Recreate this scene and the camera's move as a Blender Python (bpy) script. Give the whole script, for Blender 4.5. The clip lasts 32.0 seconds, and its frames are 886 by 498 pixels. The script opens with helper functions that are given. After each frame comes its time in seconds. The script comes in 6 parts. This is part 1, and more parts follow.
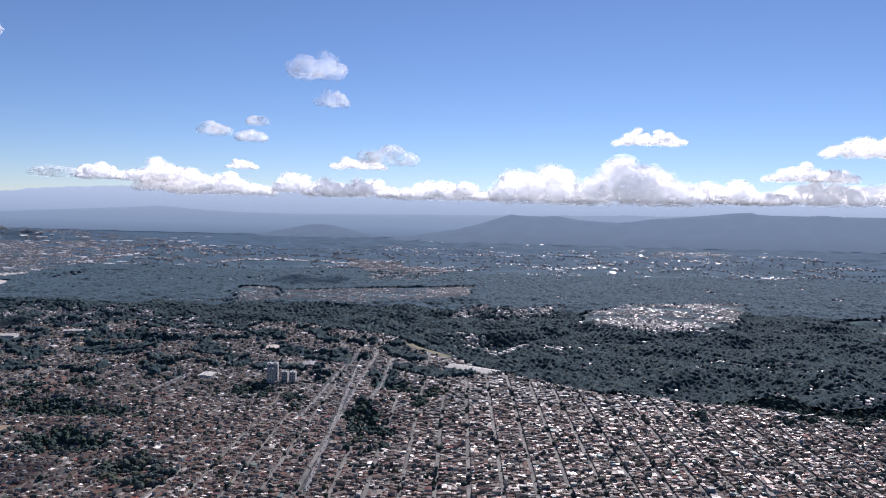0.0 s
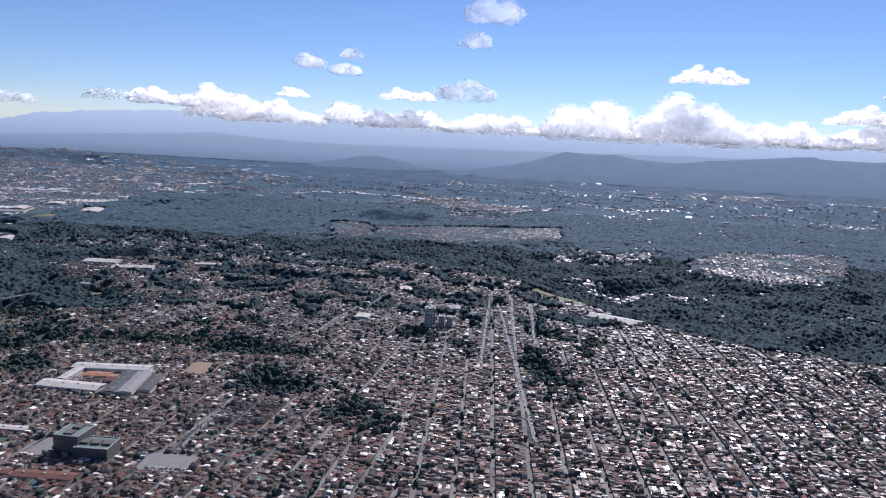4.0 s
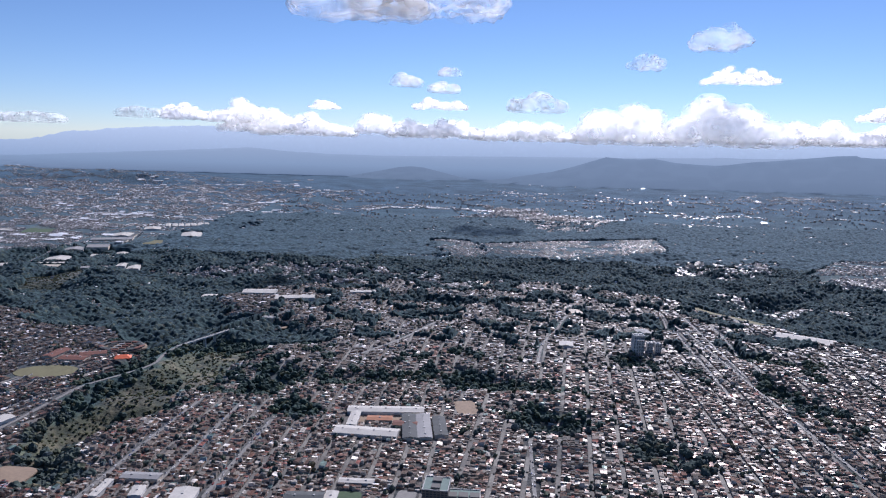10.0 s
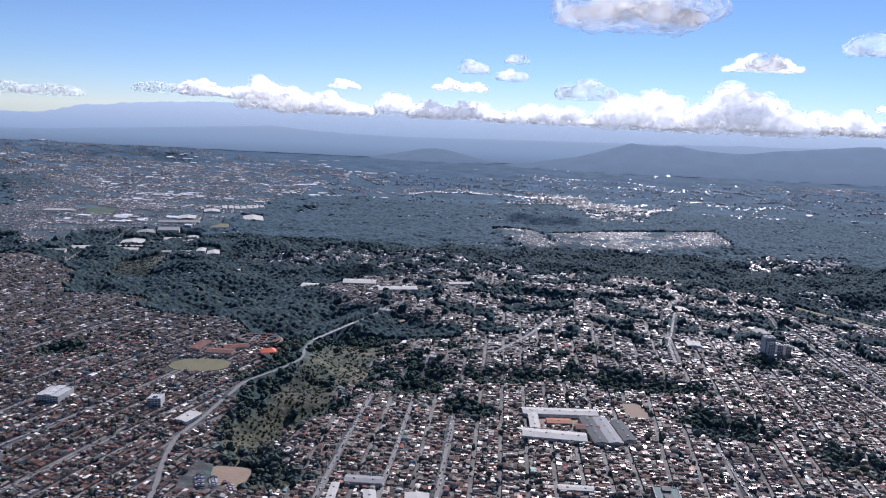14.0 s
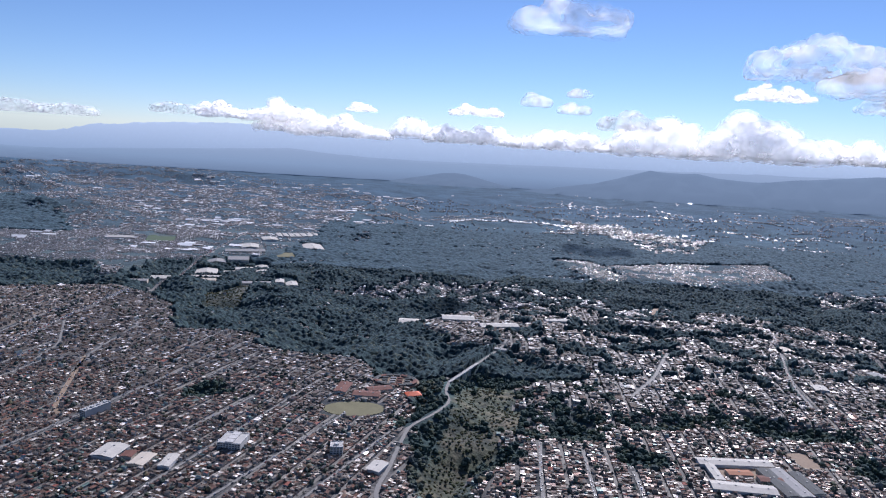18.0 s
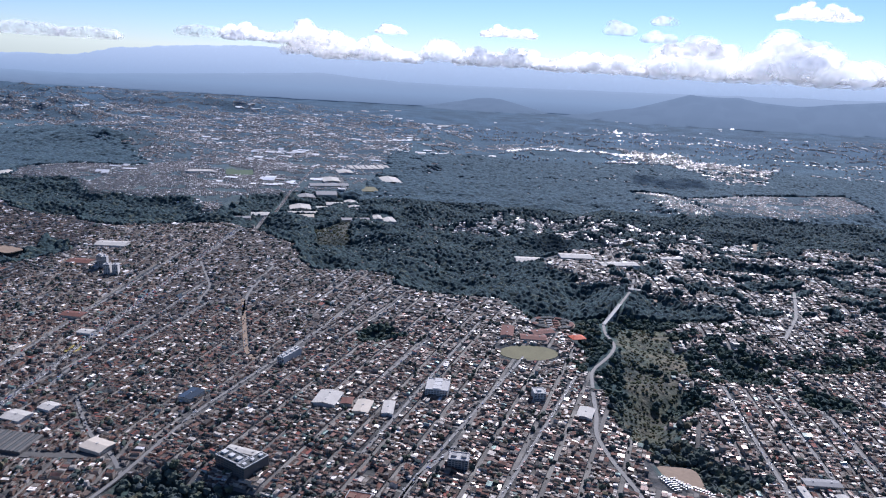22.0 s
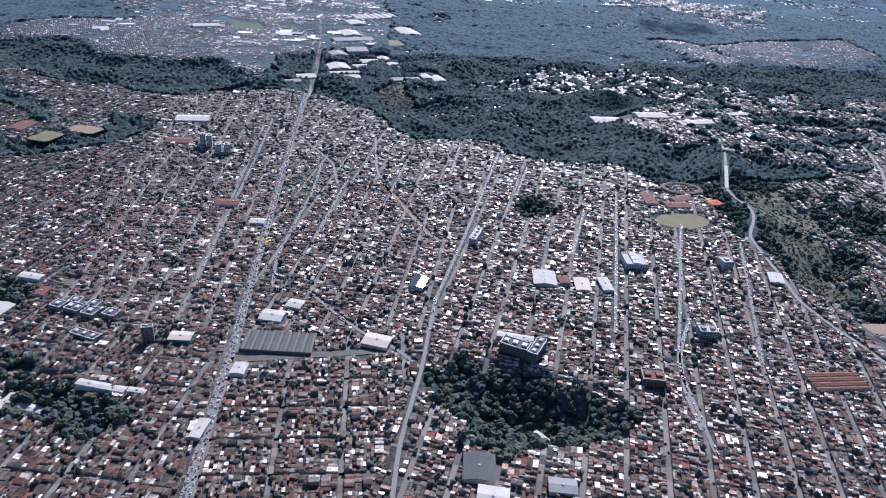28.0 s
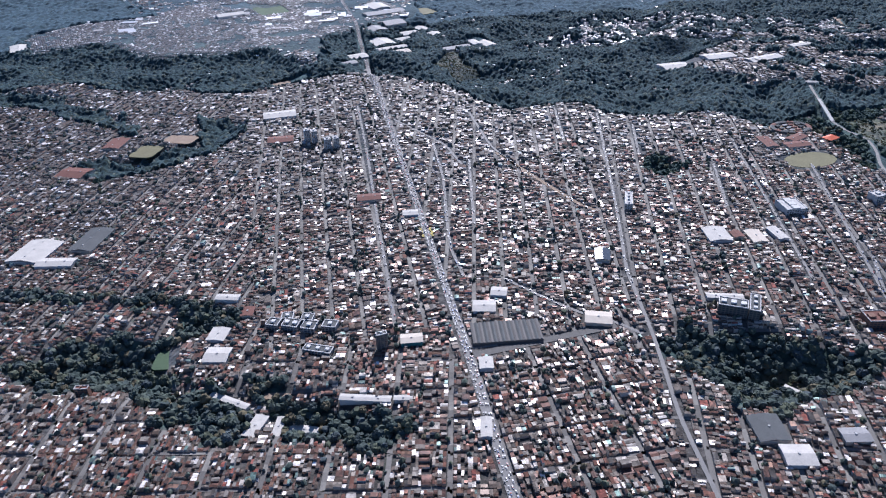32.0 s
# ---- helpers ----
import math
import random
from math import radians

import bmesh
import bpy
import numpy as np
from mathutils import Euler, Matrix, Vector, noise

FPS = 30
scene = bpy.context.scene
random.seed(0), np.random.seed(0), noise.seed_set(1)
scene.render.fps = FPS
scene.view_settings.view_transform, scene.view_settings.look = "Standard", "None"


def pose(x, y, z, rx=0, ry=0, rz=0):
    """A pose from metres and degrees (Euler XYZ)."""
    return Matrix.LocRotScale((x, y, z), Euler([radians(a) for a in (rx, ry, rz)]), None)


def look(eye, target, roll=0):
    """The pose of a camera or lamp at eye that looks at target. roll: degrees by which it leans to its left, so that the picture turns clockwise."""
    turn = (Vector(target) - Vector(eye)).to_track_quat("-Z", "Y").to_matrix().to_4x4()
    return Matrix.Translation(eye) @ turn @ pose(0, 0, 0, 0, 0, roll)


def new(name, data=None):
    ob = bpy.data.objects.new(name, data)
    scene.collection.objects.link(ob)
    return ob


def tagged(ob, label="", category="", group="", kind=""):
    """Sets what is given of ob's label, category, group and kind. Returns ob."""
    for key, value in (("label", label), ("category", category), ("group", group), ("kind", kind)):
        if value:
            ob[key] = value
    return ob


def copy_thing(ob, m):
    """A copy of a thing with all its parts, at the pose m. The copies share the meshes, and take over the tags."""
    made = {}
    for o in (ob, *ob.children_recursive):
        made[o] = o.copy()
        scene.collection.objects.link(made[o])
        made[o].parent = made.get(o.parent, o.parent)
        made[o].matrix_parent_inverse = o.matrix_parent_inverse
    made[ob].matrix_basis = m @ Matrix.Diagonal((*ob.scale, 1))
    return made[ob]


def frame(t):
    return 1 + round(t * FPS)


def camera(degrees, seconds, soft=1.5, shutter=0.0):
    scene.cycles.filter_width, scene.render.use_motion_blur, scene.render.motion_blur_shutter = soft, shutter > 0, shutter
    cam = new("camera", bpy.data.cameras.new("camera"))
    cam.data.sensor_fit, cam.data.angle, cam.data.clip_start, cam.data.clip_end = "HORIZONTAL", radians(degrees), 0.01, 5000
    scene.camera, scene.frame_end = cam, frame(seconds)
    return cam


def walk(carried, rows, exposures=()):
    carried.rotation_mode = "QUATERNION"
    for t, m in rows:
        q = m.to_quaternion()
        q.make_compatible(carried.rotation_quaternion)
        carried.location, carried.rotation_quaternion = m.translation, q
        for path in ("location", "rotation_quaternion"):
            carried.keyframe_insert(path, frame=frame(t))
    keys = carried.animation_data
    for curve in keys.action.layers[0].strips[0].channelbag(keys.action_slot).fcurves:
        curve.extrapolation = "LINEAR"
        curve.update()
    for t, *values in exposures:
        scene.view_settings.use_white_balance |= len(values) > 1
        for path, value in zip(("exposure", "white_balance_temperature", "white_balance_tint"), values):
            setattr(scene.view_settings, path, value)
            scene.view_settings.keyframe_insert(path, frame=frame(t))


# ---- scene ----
# ---------- camera and its flight ----------
cam = camera(63.0, 32.0, soft=1.2)
METRES, EYE, TILT, LEAN, TURN = 1000.0, 155.0, -3.44, -1.4, 0.0
ROWS = [
    (0.0, 0.0, 0.0, 0.0, 0.0, 0.0, -0.0),
    (0.5, -0.0142, -0.0001, 0.0016, 0.34, -0.89, -0.21),
    (1.0, -0.0286, -0.0001, 0.0031, 0.76, -2.03, -0.53),
    (1.5, -0.043, 0.0001, 0.0047, 1.2, -3.1, -0.94),
    (2.0, -0.0572, -0.0003, 0.0066, 1.56, -3.84, -1.34),
    (2.5, -0.0716, -0.0004, 0.0081, 1.79, -4.2, -1.62),
    (3.0, -0.0859, -0.0007, 0.0098, 2.0, -4.48, -1.81),
    (3.5, -0.1001, -0.0011, 0.0113, 2.25, -4.91, -1.81),
    (5.5, -0.1578, -0.0037, 0.0184, 1.44, -6.5, -0.95),
    (6.0, -0.1726, -0.0039, 0.0198, 1.0, -6.22, -0.33),
    (6.5, -0.1872, -0.0042, 0.0212, 0.91, -5.9, 0.13),
    (7.0, -0.202, -0.0044, 0.0226, 0.97, -5.67, 0.29),
    (7.5, -0.2166, -0.0052, 0.0241, 1.12, -5.66, 0.2),
    (8.0, -0.2316, -0.0051, 0.0256, 1.32, -5.81, 0.09),
    (8.5, -0.2464, -0.0057, 0.0271, 1.52, -5.86, 0.1),
    (9.0, -0.2614, -0.0056, 0.0286, 1.74, -5.74, 0.14),
    (9.5, -0.2762, -0.0061, 0.0299, 2.06, -5.43, 0.08),
    (10.0, -0.2914, -0.0062, 0.0315, 2.35, -5.07, -0.17),
    (10.5, -0.3065, -0.0063, 0.033, 2.45, -4.69, -0.49),
    (11.0, -0.3214, -0.0067, 0.0347, 2.41, -4.43, -0.87),
    (11.5, -0.3365, -0.0071, 0.0364, 2.37, -4.57, -1.13),
    (12.0, -0.3517, -0.0078, 0.0381, 2.37, -5.22, -1.19),
    (12.5, -0.3669, -0.008, 0.0398, 2.36, -6.08, -1.17),
    (13.0, -0.382, -0.0083, 0.0415, 2.3, -6.71, -1.18),
    (13.5, -0.3972, -0.0088, 0.0433, 2.23, -6.89, -1.26),
    (14.0, -0.4123, -0.0092, 0.0454, 2.13, -6.7, -1.34),
    (14.5, -0.4276, -0.0097, 0.0473, 2.03, -6.25, -1.41),
    (16.5, -0.4889, -0.0126, 0.0553, 1.79, -5.0, -1.88),
    (17.0, -0.5048, -0.0129, 0.0571, 1.7, -4.99, -1.98),
    (17.5, -0.5207, -0.0132, 0.0587, 1.6, -4.99, -2.02),
    (18.0, -0.5362, -0.014, 0.0609, 1.57, -5.08, -2.05),
    (18.5, -0.552, -0.0143, 0.0627, 1.6, -5.38, -2.05),
    (19.0, -0.5679, -0.015, 0.0643, 1.73, -6.05, -2.04),
    (19.5, -0.5838, -0.0158, 0.0663, 1.92, -7.12, -2.08),
    (20.0, -0.5997, -0.016, 0.068, 2.14, -8.41, -2.16),
    (20.5, -0.6155, -0.0167, 0.0696, 2.31, -9.61, -2.22),
    (21.0, -0.6316, -0.0168, 0.0713, 2.35, -10.51, -2.2),
    (21.5, -0.6473, -0.0176, 0.0736, 2.31, -11.0, -2.05),
    (22.0, -0.6633, -0.018, 0.0755, 2.2, -11.21, -1.82),
    (22.5, -0.6793, -0.0185, 0.0775, 2.09, -11.61, -1.57),
    (23.0, -0.6954, -0.0187, 0.0793, 1.99, -12.48, -1.38),
    (23.5, -0.7116, -0.0191, 0.0814, 1.87, -13.87, -1.35),
    (24.0, -0.7278, -0.0192, 0.0833, 1.66, -15.42, -1.44),
    (24.5, -0.7441, -0.019, 0.0855, 1.39, -16.81, -1.65),
    (25.0, -0.7603, -0.0188, 0.0877, 1.04, -17.86, -1.77),
    (25.5, -0.7767, -0.0183, 0.0897, 0.57, -18.7, -1.74),
    (27.5, -0.8432, -0.0148, 0.0977, -3.85, -22.7, -1.78),
    (28.0, -0.8587, -0.0135, 0.0999, -4.85, -23.66, -1.72),
    (28.5, -0.8752, -0.0119, 0.102, -4.59, -24.32, -0.92),
    (29.0, -0.8917, -0.0102, 0.1042, -4.12, -24.82, 0.46),
    (29.5, -0.9082, -0.0083, 0.1063, -4.41, -25.27, 1.9),
    (30.0, -0.9247, -0.006, 0.1083, -5.2, -25.5, 3.16),
    (30.5, -0.9412, -0.0033, 0.1106, -6.16, -25.54, 4.09),
    (31.0, -0.9577, -0.0004, 0.1127, -7.26, -25.72, 4.46),
    (31.5, -0.9744, 0.0029, 0.115, -8.48, -26.28, 4.31),
    (32.0, -0.9908, 0.0068, 0.117, -9.66, -27.05, 3.95),
]
walk(cam, [(t, pose(0, 0, EYE, TILT, LEAN, TURN) @ pose(METRES * x, METRES * y, METRES * z, 90 + pitch, roll, yaw)) for t, x, y, z, yaw, pitch, roll in ROWS],
     exposures=[(0.0, 0.28, 5900, 21), (5.0, 0.34, 5700, 21), (20.0, 0.38, 5600, 20), (25.0, 0.66, 5450, 20), (32.0, 0.72, 5450, 19)])

# ---------- world and sun ----------
SUN_AZ, SUN_EL = radians(18), radians(34)
world = bpy.data.worlds.new("sky")
scene.world = world
world.use_nodes = True
wn = world.node_tree
sky = wn.nodes.new("ShaderNodeTexSky")
sky.sky_type, sky.sun_disc = "NISHITA", False
sky.sun_elevation, sky.sun_rotation = SUN_EL, SUN_AZ
sky.altitude, sky.air_density, sky.dust_density, sky.ozone_density = 2600, 1.0, 0.1, 4.0
wn.nodes["Background"].inputs[1].default_value = 0.07
wn.links.new(sky.outputs[0], wn.nodes["Background"].inputs[0])
sun = new("sun", bpy.data.lights.new("sun", "SUN"))
sun.data.energy, sun.data.angle, sun.data.color = 5.0, radians(0.55), (1.0, 0.94, 0.86)
sun.matrix_world = look((0, 0, 2000), (-math.sin(SUN_AZ) * math.cos(SUN_EL), -math.cos(SUN_AZ) * math.cos(SUN_EL), 2000 - math.sin(SUN_EL)))


# ---------- materials ----------
def ramp(nt, stops, constant=True):
    r = nt.nodes.new("ShaderNodeValToRGB")
    r.color_ramp.interpolation = "CONSTANT" if constant else "LINEAR"
    e = r.color_ramp.elements
    while len(e) < len(stops):
        e.new(0.5)
    for el, (p, c) in zip(e, stops):
        el.position, el.color = p, (*c, 1)
    return r


def patched(m, scale, low, high):
    """Sheets of different age in one roof."""
    nt = m.node_tree
    base = nt.nodes["Principled BSDF"].inputs["Base Color"]
    was = base.links[0].from_socket
    geo, cells, to, mul = nt.nodes.new("ShaderNodeNewGeometry"), nt.nodes.new("ShaderNodeTexVoronoi"), nt.nodes.new("ShaderNodeMapRange"), nt.nodes.new("ShaderNodeVectorMath")
    cells.distance, cells.inputs["Scale"].default_value = "CHEBYCHEV", scale
    sep = nt.nodes.new("ShaderNodeSeparateColor")
    to.inputs[3].default_value, to.inputs[4].default_value = low, high
    mul.operation = "SCALE"
    nt.links.new(geo.outputs["Position"], cells.inputs["Vector"])
    nt.links.new(cells.outputs["Color"], sep.inputs[0])
    nt.links.new(sep.outputs[0], to.inputs[0])
    nt.links.new(was, mul.inputs[0])
    nt.links.new(to.outputs[0], mul.inputs["Scale"])
    nt.links.new(mul.outputs[0], base)


def mat(name, colour, rough=0.8, metal=0.0, var=0.25, scale=1.0, spec=0.3, bump=0.0, source=None, stops=None, shiny=0.0):
    """A surface with two scales of stain; colour from random islands or objects where source is given."""
    m = bpy.data.materials.new(name)
    m.use_nodes = True
    nt = m.node_tree
    b = nt.nodes["Principled BSDF"]
    b.inputs["Roughness"].default_value, b.inputs["Metallic"].default_value = rough, metal
    b.inputs["Specular IOR Level"].default_value = spec
    geo = nt.nodes.new("ShaderNodeNewGeometry")
    n1, n2 = nt.nodes.new("ShaderNodeTexNoise"), nt.nodes.new("ShaderNodeTexNoise")
    for n, s in ((n1, scale), (n2, scale * 7)):
        n.inputs["Scale"].default_value = s
        n.inputs["Detail"].default_value = 4
        nt.links.new(geo.outputs["Position"], n.inputs["Vector"])
    mul = nt.nodes.new("ShaderNodeMath")
    mul.operation = "MULTIPLY_ADD"
    add = nt.nodes.new("ShaderNodeMath")
    add.operation = "ADD"
    nt.links.new(n1.outputs[0], add.inputs[0])
    nt.links.new(n2.outputs[0], add.inputs[1])
    nt.links.new(add.outputs[0], mul.inputs[0])
    mul.inputs[1].default_value, mul.inputs[2].default_value = 2 * var, 1 - 2 * var
    mix = nt.nodes.new("ShaderNodeVectorMath")
    mix.operation = "SCALE"
    nt.links.new(mul.outputs[0], mix.inputs["Scale"])
    if source:
        if source == "tree":
            tree_at = nt.nodes.new("ShaderNodeAttribute")
            tree_at.attribute_name = "tree"
            rnd = tree_at.outputs["Fac"]
        elif source == "island":
            rnd = geo.outputs["Random Per Island"]
        else:
            rnd = nt.nodes.new("ShaderNodeObjectInfo").outputs["Random"]
        r = ramp(nt, stops)
        nt.links.new(rnd, r.inputs[0])
        if shiny:
            fr = nt.nodes.new("ShaderNodeMath")
            fr.operation = "PINGPONG"
            fr.inputs[1].default_value = 0.031
            nt.links.new(rnd, fr.inputs[0])
            gl = nt.nodes.new("ShaderNodeMapRange")
            gl.inputs[1].default_value, gl.inputs[2].default_value = 0.0, 0.016
            gl.inputs[3].default_value, gl.inputs[4].default_value = shiny, rough
            nt.links.new(fr.outputs[0], gl.inputs[0])
            nt.links.new(gl.outputs[0], b.inputs["Roughness"])
            bare = nt.nodes.new("ShaderNodeMapRange")
            bare.inputs[1].default_value, bare.inputs[2].default_value = 0.0, 0.010
            bare.inputs[3].default_value, bare.inputs[4].default_value = 0.55, 0.0
            nt.links.new(fr.outputs[0], bare.inputs[0])
            nt.links.new(bare.outputs[0], b.inputs["Metallic"])
        nt.links.new(r.outputs[0], mix.inputs[0])
    else:
        mix.inputs[0].default_value = colour
    nt.links.new(mix.outputs[0], b.inputs["Base Color"])
    if bump:
        bp = nt.nodes.new("ShaderNodeBump")
        bp.inputs["Strength"].default_value = bump
        bp.inputs["Distance"].default_value = 1.0 / scale
        nt.links.new(n2.outputs[0], bp.inputs["Height"])
        nt.links.new(bp.outputs[0], b.inputs["Normal"])
    return m


ROOFS = [(0.0, (0.080, 0.042, 0.032)), (0.14, (0.118, 0.053, 0.036)), (0.27, (0.088, 0.063, 0.048)), (0.40, (0.122, 0.101, 0.083)), (0.52, (0.050, 0.043, 0.038)), (0.64, (0.168, 0.148, 0.126)), (0.74, (0.34, 0.306, 0.266)), (0.80, (0.125, 0.071, 0.048)), (0.865, (0.78, 0.72, 0.65)), (0.915, (0.48, 0.44, 0.39)), (0.955, (0.185, 0.060, 0.043)), (0.98, (0.085, 0.132, 0.115))]
WALLS = [(0.0, (0.287, 0.239, 0.196)), (0.2, (0.195, 0.173, 0.152)), (0.4, (0.353, 0.31, 0.266)), (0.6, (0.232, 0.155, 0.118)), (0.75, (0.47, 0.43, 0.385)), (0.88, (0.43, 0.31, 0.21)), (0.95, (0.26, 0.31, 0.32))]
LEAVES = [(0.0, (0.043, 0.077, 0.056)), (0.25, (0.053, 0.089, 0.06)), (0.5, (0.041, 0.071, 0.055)), (0.7, (0.064, 0.099, 0.056)), (0.86, (0.087, 0.105, 0.055)), (0.95, (0.053, 0.089, 0.076))]
# the leaf tones again, shifted to blue as haze
BLUED_LEAVES = [(0.0, (0.043, 0.069, 0.067)), (0.25, (0.053, 0.08, 0.072)), (0.5, (0.041, 0.064, 0.066)), (0.7, (0.064, 0.089, 0.067)), (0.86, (0.087, 0.095, 0.066)), (0.95, (0.053, 0.08, 0.091))]
m_roof = mat("sheet_roofing", None, 0.9, 0.0, 0.3, 0.5, 0.3, 0.0, "island", ROOFS, 0.42)
# the roof tones greyed and blued, haze put into the outer town's colour
m_roof_hazed = mat("hazed_sheet_roofing", None, 0.85, 0.0, 0.3, 0.5, 0.3, 0.0, "island", [(p, (0.54 * r + 0.26 * g, 0.70 * g + 0.09 * r, 0.72 * b + 0.13 * g)) for p, (r, g, b) in ROOFS], 0.42)
# the large white share stands in for sun glints on far roofs
m_roof_far = mat("far_glint_roofing", None, 0.8, 0.0, 0.2, 0.2, 0.35, 0.0, "island", [(0.0, (0.13, 0.095, 0.08)), (0.27, (0.23, 0.215, 0.205)), (0.42, (0.80, 0.79, 0.77)), (0.62, (0.09, 0.086, 0.082)), (0.85, (0.34, 0.33, 0.32))], 0.4)
m_shed_far = mat("far_white_sheds", None, 0.7, 0.0, 0.1, 0.2, 0.4, 0.0, "island", [(0.0, (0.85, 0.85, 0.84)), (0.5, (0.6, 0.6, 0.6)), (0.8, (0.38, 0.36, 0.34))], 0.35)
patched(m_roof, 0.62, 0.5, 1.5)
patched(m_roof_hazed, 0.5, 0.6, 1.4)
m_wall = mat("rendered_wall", None, 0.85, 0, 0.2, 0.6, 0.25, 0.0, "island", WALLS)
m_wall_far = mat("pale_far_wall", None, 0.85, 0, 0.15, 0.2, 0.25, 0.0, "island", [(0.0, (0.34, 0.325, 0.30)), (0.35, (0.30, 0.28, 0.26)), (0.6, (0.42, 0.41, 0.395)), (0.85, (0.24, 0.21, 0.18))])
m_roof_one = mat("sheet_roofing_single", None, 0.9, 0.0, 0.3, 0.5, 0.3, 0.0, "object", ROOFS, 0.42)
m_wall_one = mat("rendered_wall_single", None, 0.85, 0, 0.2, 0.6, 0.25, 0.0, "object", WALLS)
patched(m_roof_one, 0.62, 0.5, 1.55)
m_leaf = mat("foliage", None, 0.95, 0, 0.35, 0.35, 0.04, 0.0, "island", [(p, (0.95 * r, 0.86 * g, 0.68 * b)) for p, (r, g, b) in BLUED_LEAVES])
m_leaf_one = mat("foliage_single", None, 0.95, 0, 0.35, 0.35, 0.04, 0.0, "object", [(p, (1.4 * r, 1.0 * g, 1.2 * b)) for p, (r, g, b) in LEAVES])
# far and hillside leaves carry distance haze in their bluer base colour
m_leaf_far = mat("far_foliage_hazed", None, 0.95, 0, 0.25, 0.05, 0.04, 0.0, "tree", [(p, (f * (0.011 + 0.28 * r), f * (0.020 + 0.29 * g), f * (0.031 + 0.33 * b))) for (p, (r, g, b)), f in zip(LEAVES, (0.6, 1.15, 0.8, 0.5, 1.35, 0.95))])
m_leaf_mid = mat("hillside_foliage_blued", None, 0.95, 0, 0.3, 0.2, 0.04, 0.0, "tree", [(p, (f * 0.68 * r, f * 0.71 * g, f * 0.76 * b)) for (p, (r, g, b)), f in zip(BLUED_LEAVES, (0.6, 1.15, 0.8, 0.5, 1.35, 0.95))])
m_scrub = mat("olive_scrub", None, 0.95, 0, 0.35, 0.35, 0.04, 0.0, "island", [(0.0, (0.052, 0.060, 0.033)), (0.4, (0.040, 0.050, 0.031)), (0.7, (0.068, 0.066, 0.038)), (0.9, (0.088, 0.074, 0.046))])
m_leaf_near = mat("near_foliage", None, 0.95, 0, 0.35, 0.35, 0.04, 0.0, "island", [(p, (1.4 * r, 1.0 * g, 1.2 * b)) for p, (r, g, b) in LEAVES])
m_bark = mat("bark", (0.10, 0.075, 0.055), 0.9, 0, 0.3, 3)
m_street = mat("worn_asphalt", (0.21, 0.20, 0.185), 0.85, 0, 0.25, 0.25)
m_lane = mat("patched_street", None, 0.85, 0, 0.25, 0.25, 0.3, 0.0, "island", [(0.0, (0.11, 0.103, 0.095)), (0.3, (0.15, 0.141, 0.128)), (0.7, (0.195, 0.184, 0.165))])
m_concrete = mat("concrete", (0.40, 0.39, 0.37), 0.8, 0, 0.2, 0.4)
m_pale = mat("white_sheet_roof", (0.46, 0.435, 0.39), 0.85, 0.0, 0.25, 0.2, 0.3)
m_grey = mat("grey_sheet_roof", (0.26, 0.255, 0.25), 0.8, 0.0, 0.2, 0.2, 0.25)
m_dark = mat("dark_sheet_roof", (0.09, 0.095, 0.095), 0.85, 0.0, 0.25, 0.2, 0.2)
m_rust = mat("rust_red_roof", (0.155, 0.072, 0.056), 0.85, 0.0, 0.25, 0.2, 0.2)
m_orange = mat("orange_canvas", (0.75, 0.16, 0.07), 0.7, 0, 0.1, 0.2)
m_white = mat("white_render", (0.52, 0.51, 0.49), 0.7, 0, 0.1, 0.3)
m_beige = mat("beige_render", (0.50, 0.44, 0.36), 0.8, 0, 0.15, 0.3)
m_glassy = mat("window_glass", (0.05, 0.06, 0.07), 0.15, 0, 0.1, 1.0, 0.6)
m_turf = mat("turf", (0.06, 0.095, 0.05), 0.9, 0, 0.3, 0.1)
m_dry = mat("dry_grass", (0.15, 0.14, 0.075), 0.9, 0, 0.25, 0.08)
m_earth = mat("bare_earth", (0.25, 0.185, 0.13), 0.9, 0, 0.25, 0.08)
m_car = mat("car_paint", None, 0.45, 0.0, 0.05, 1.0, 0.5, 0.0, "island", [(0.0, (0.5, 0.5, 0.5)), (0.25, (0.04, 0.04, 0.04)), (0.5, (0.16, 0.16, 0.17)), (0.7, (0.30, 0.04, 0.03)), (0.8, (0.55, 0.53, 0.49)), (0.9, (0.06, 0.1, 0.25))])


m_seam_rubber = mat("tyre_rubber", (0.02, 0.02, 0.02), 0.8)


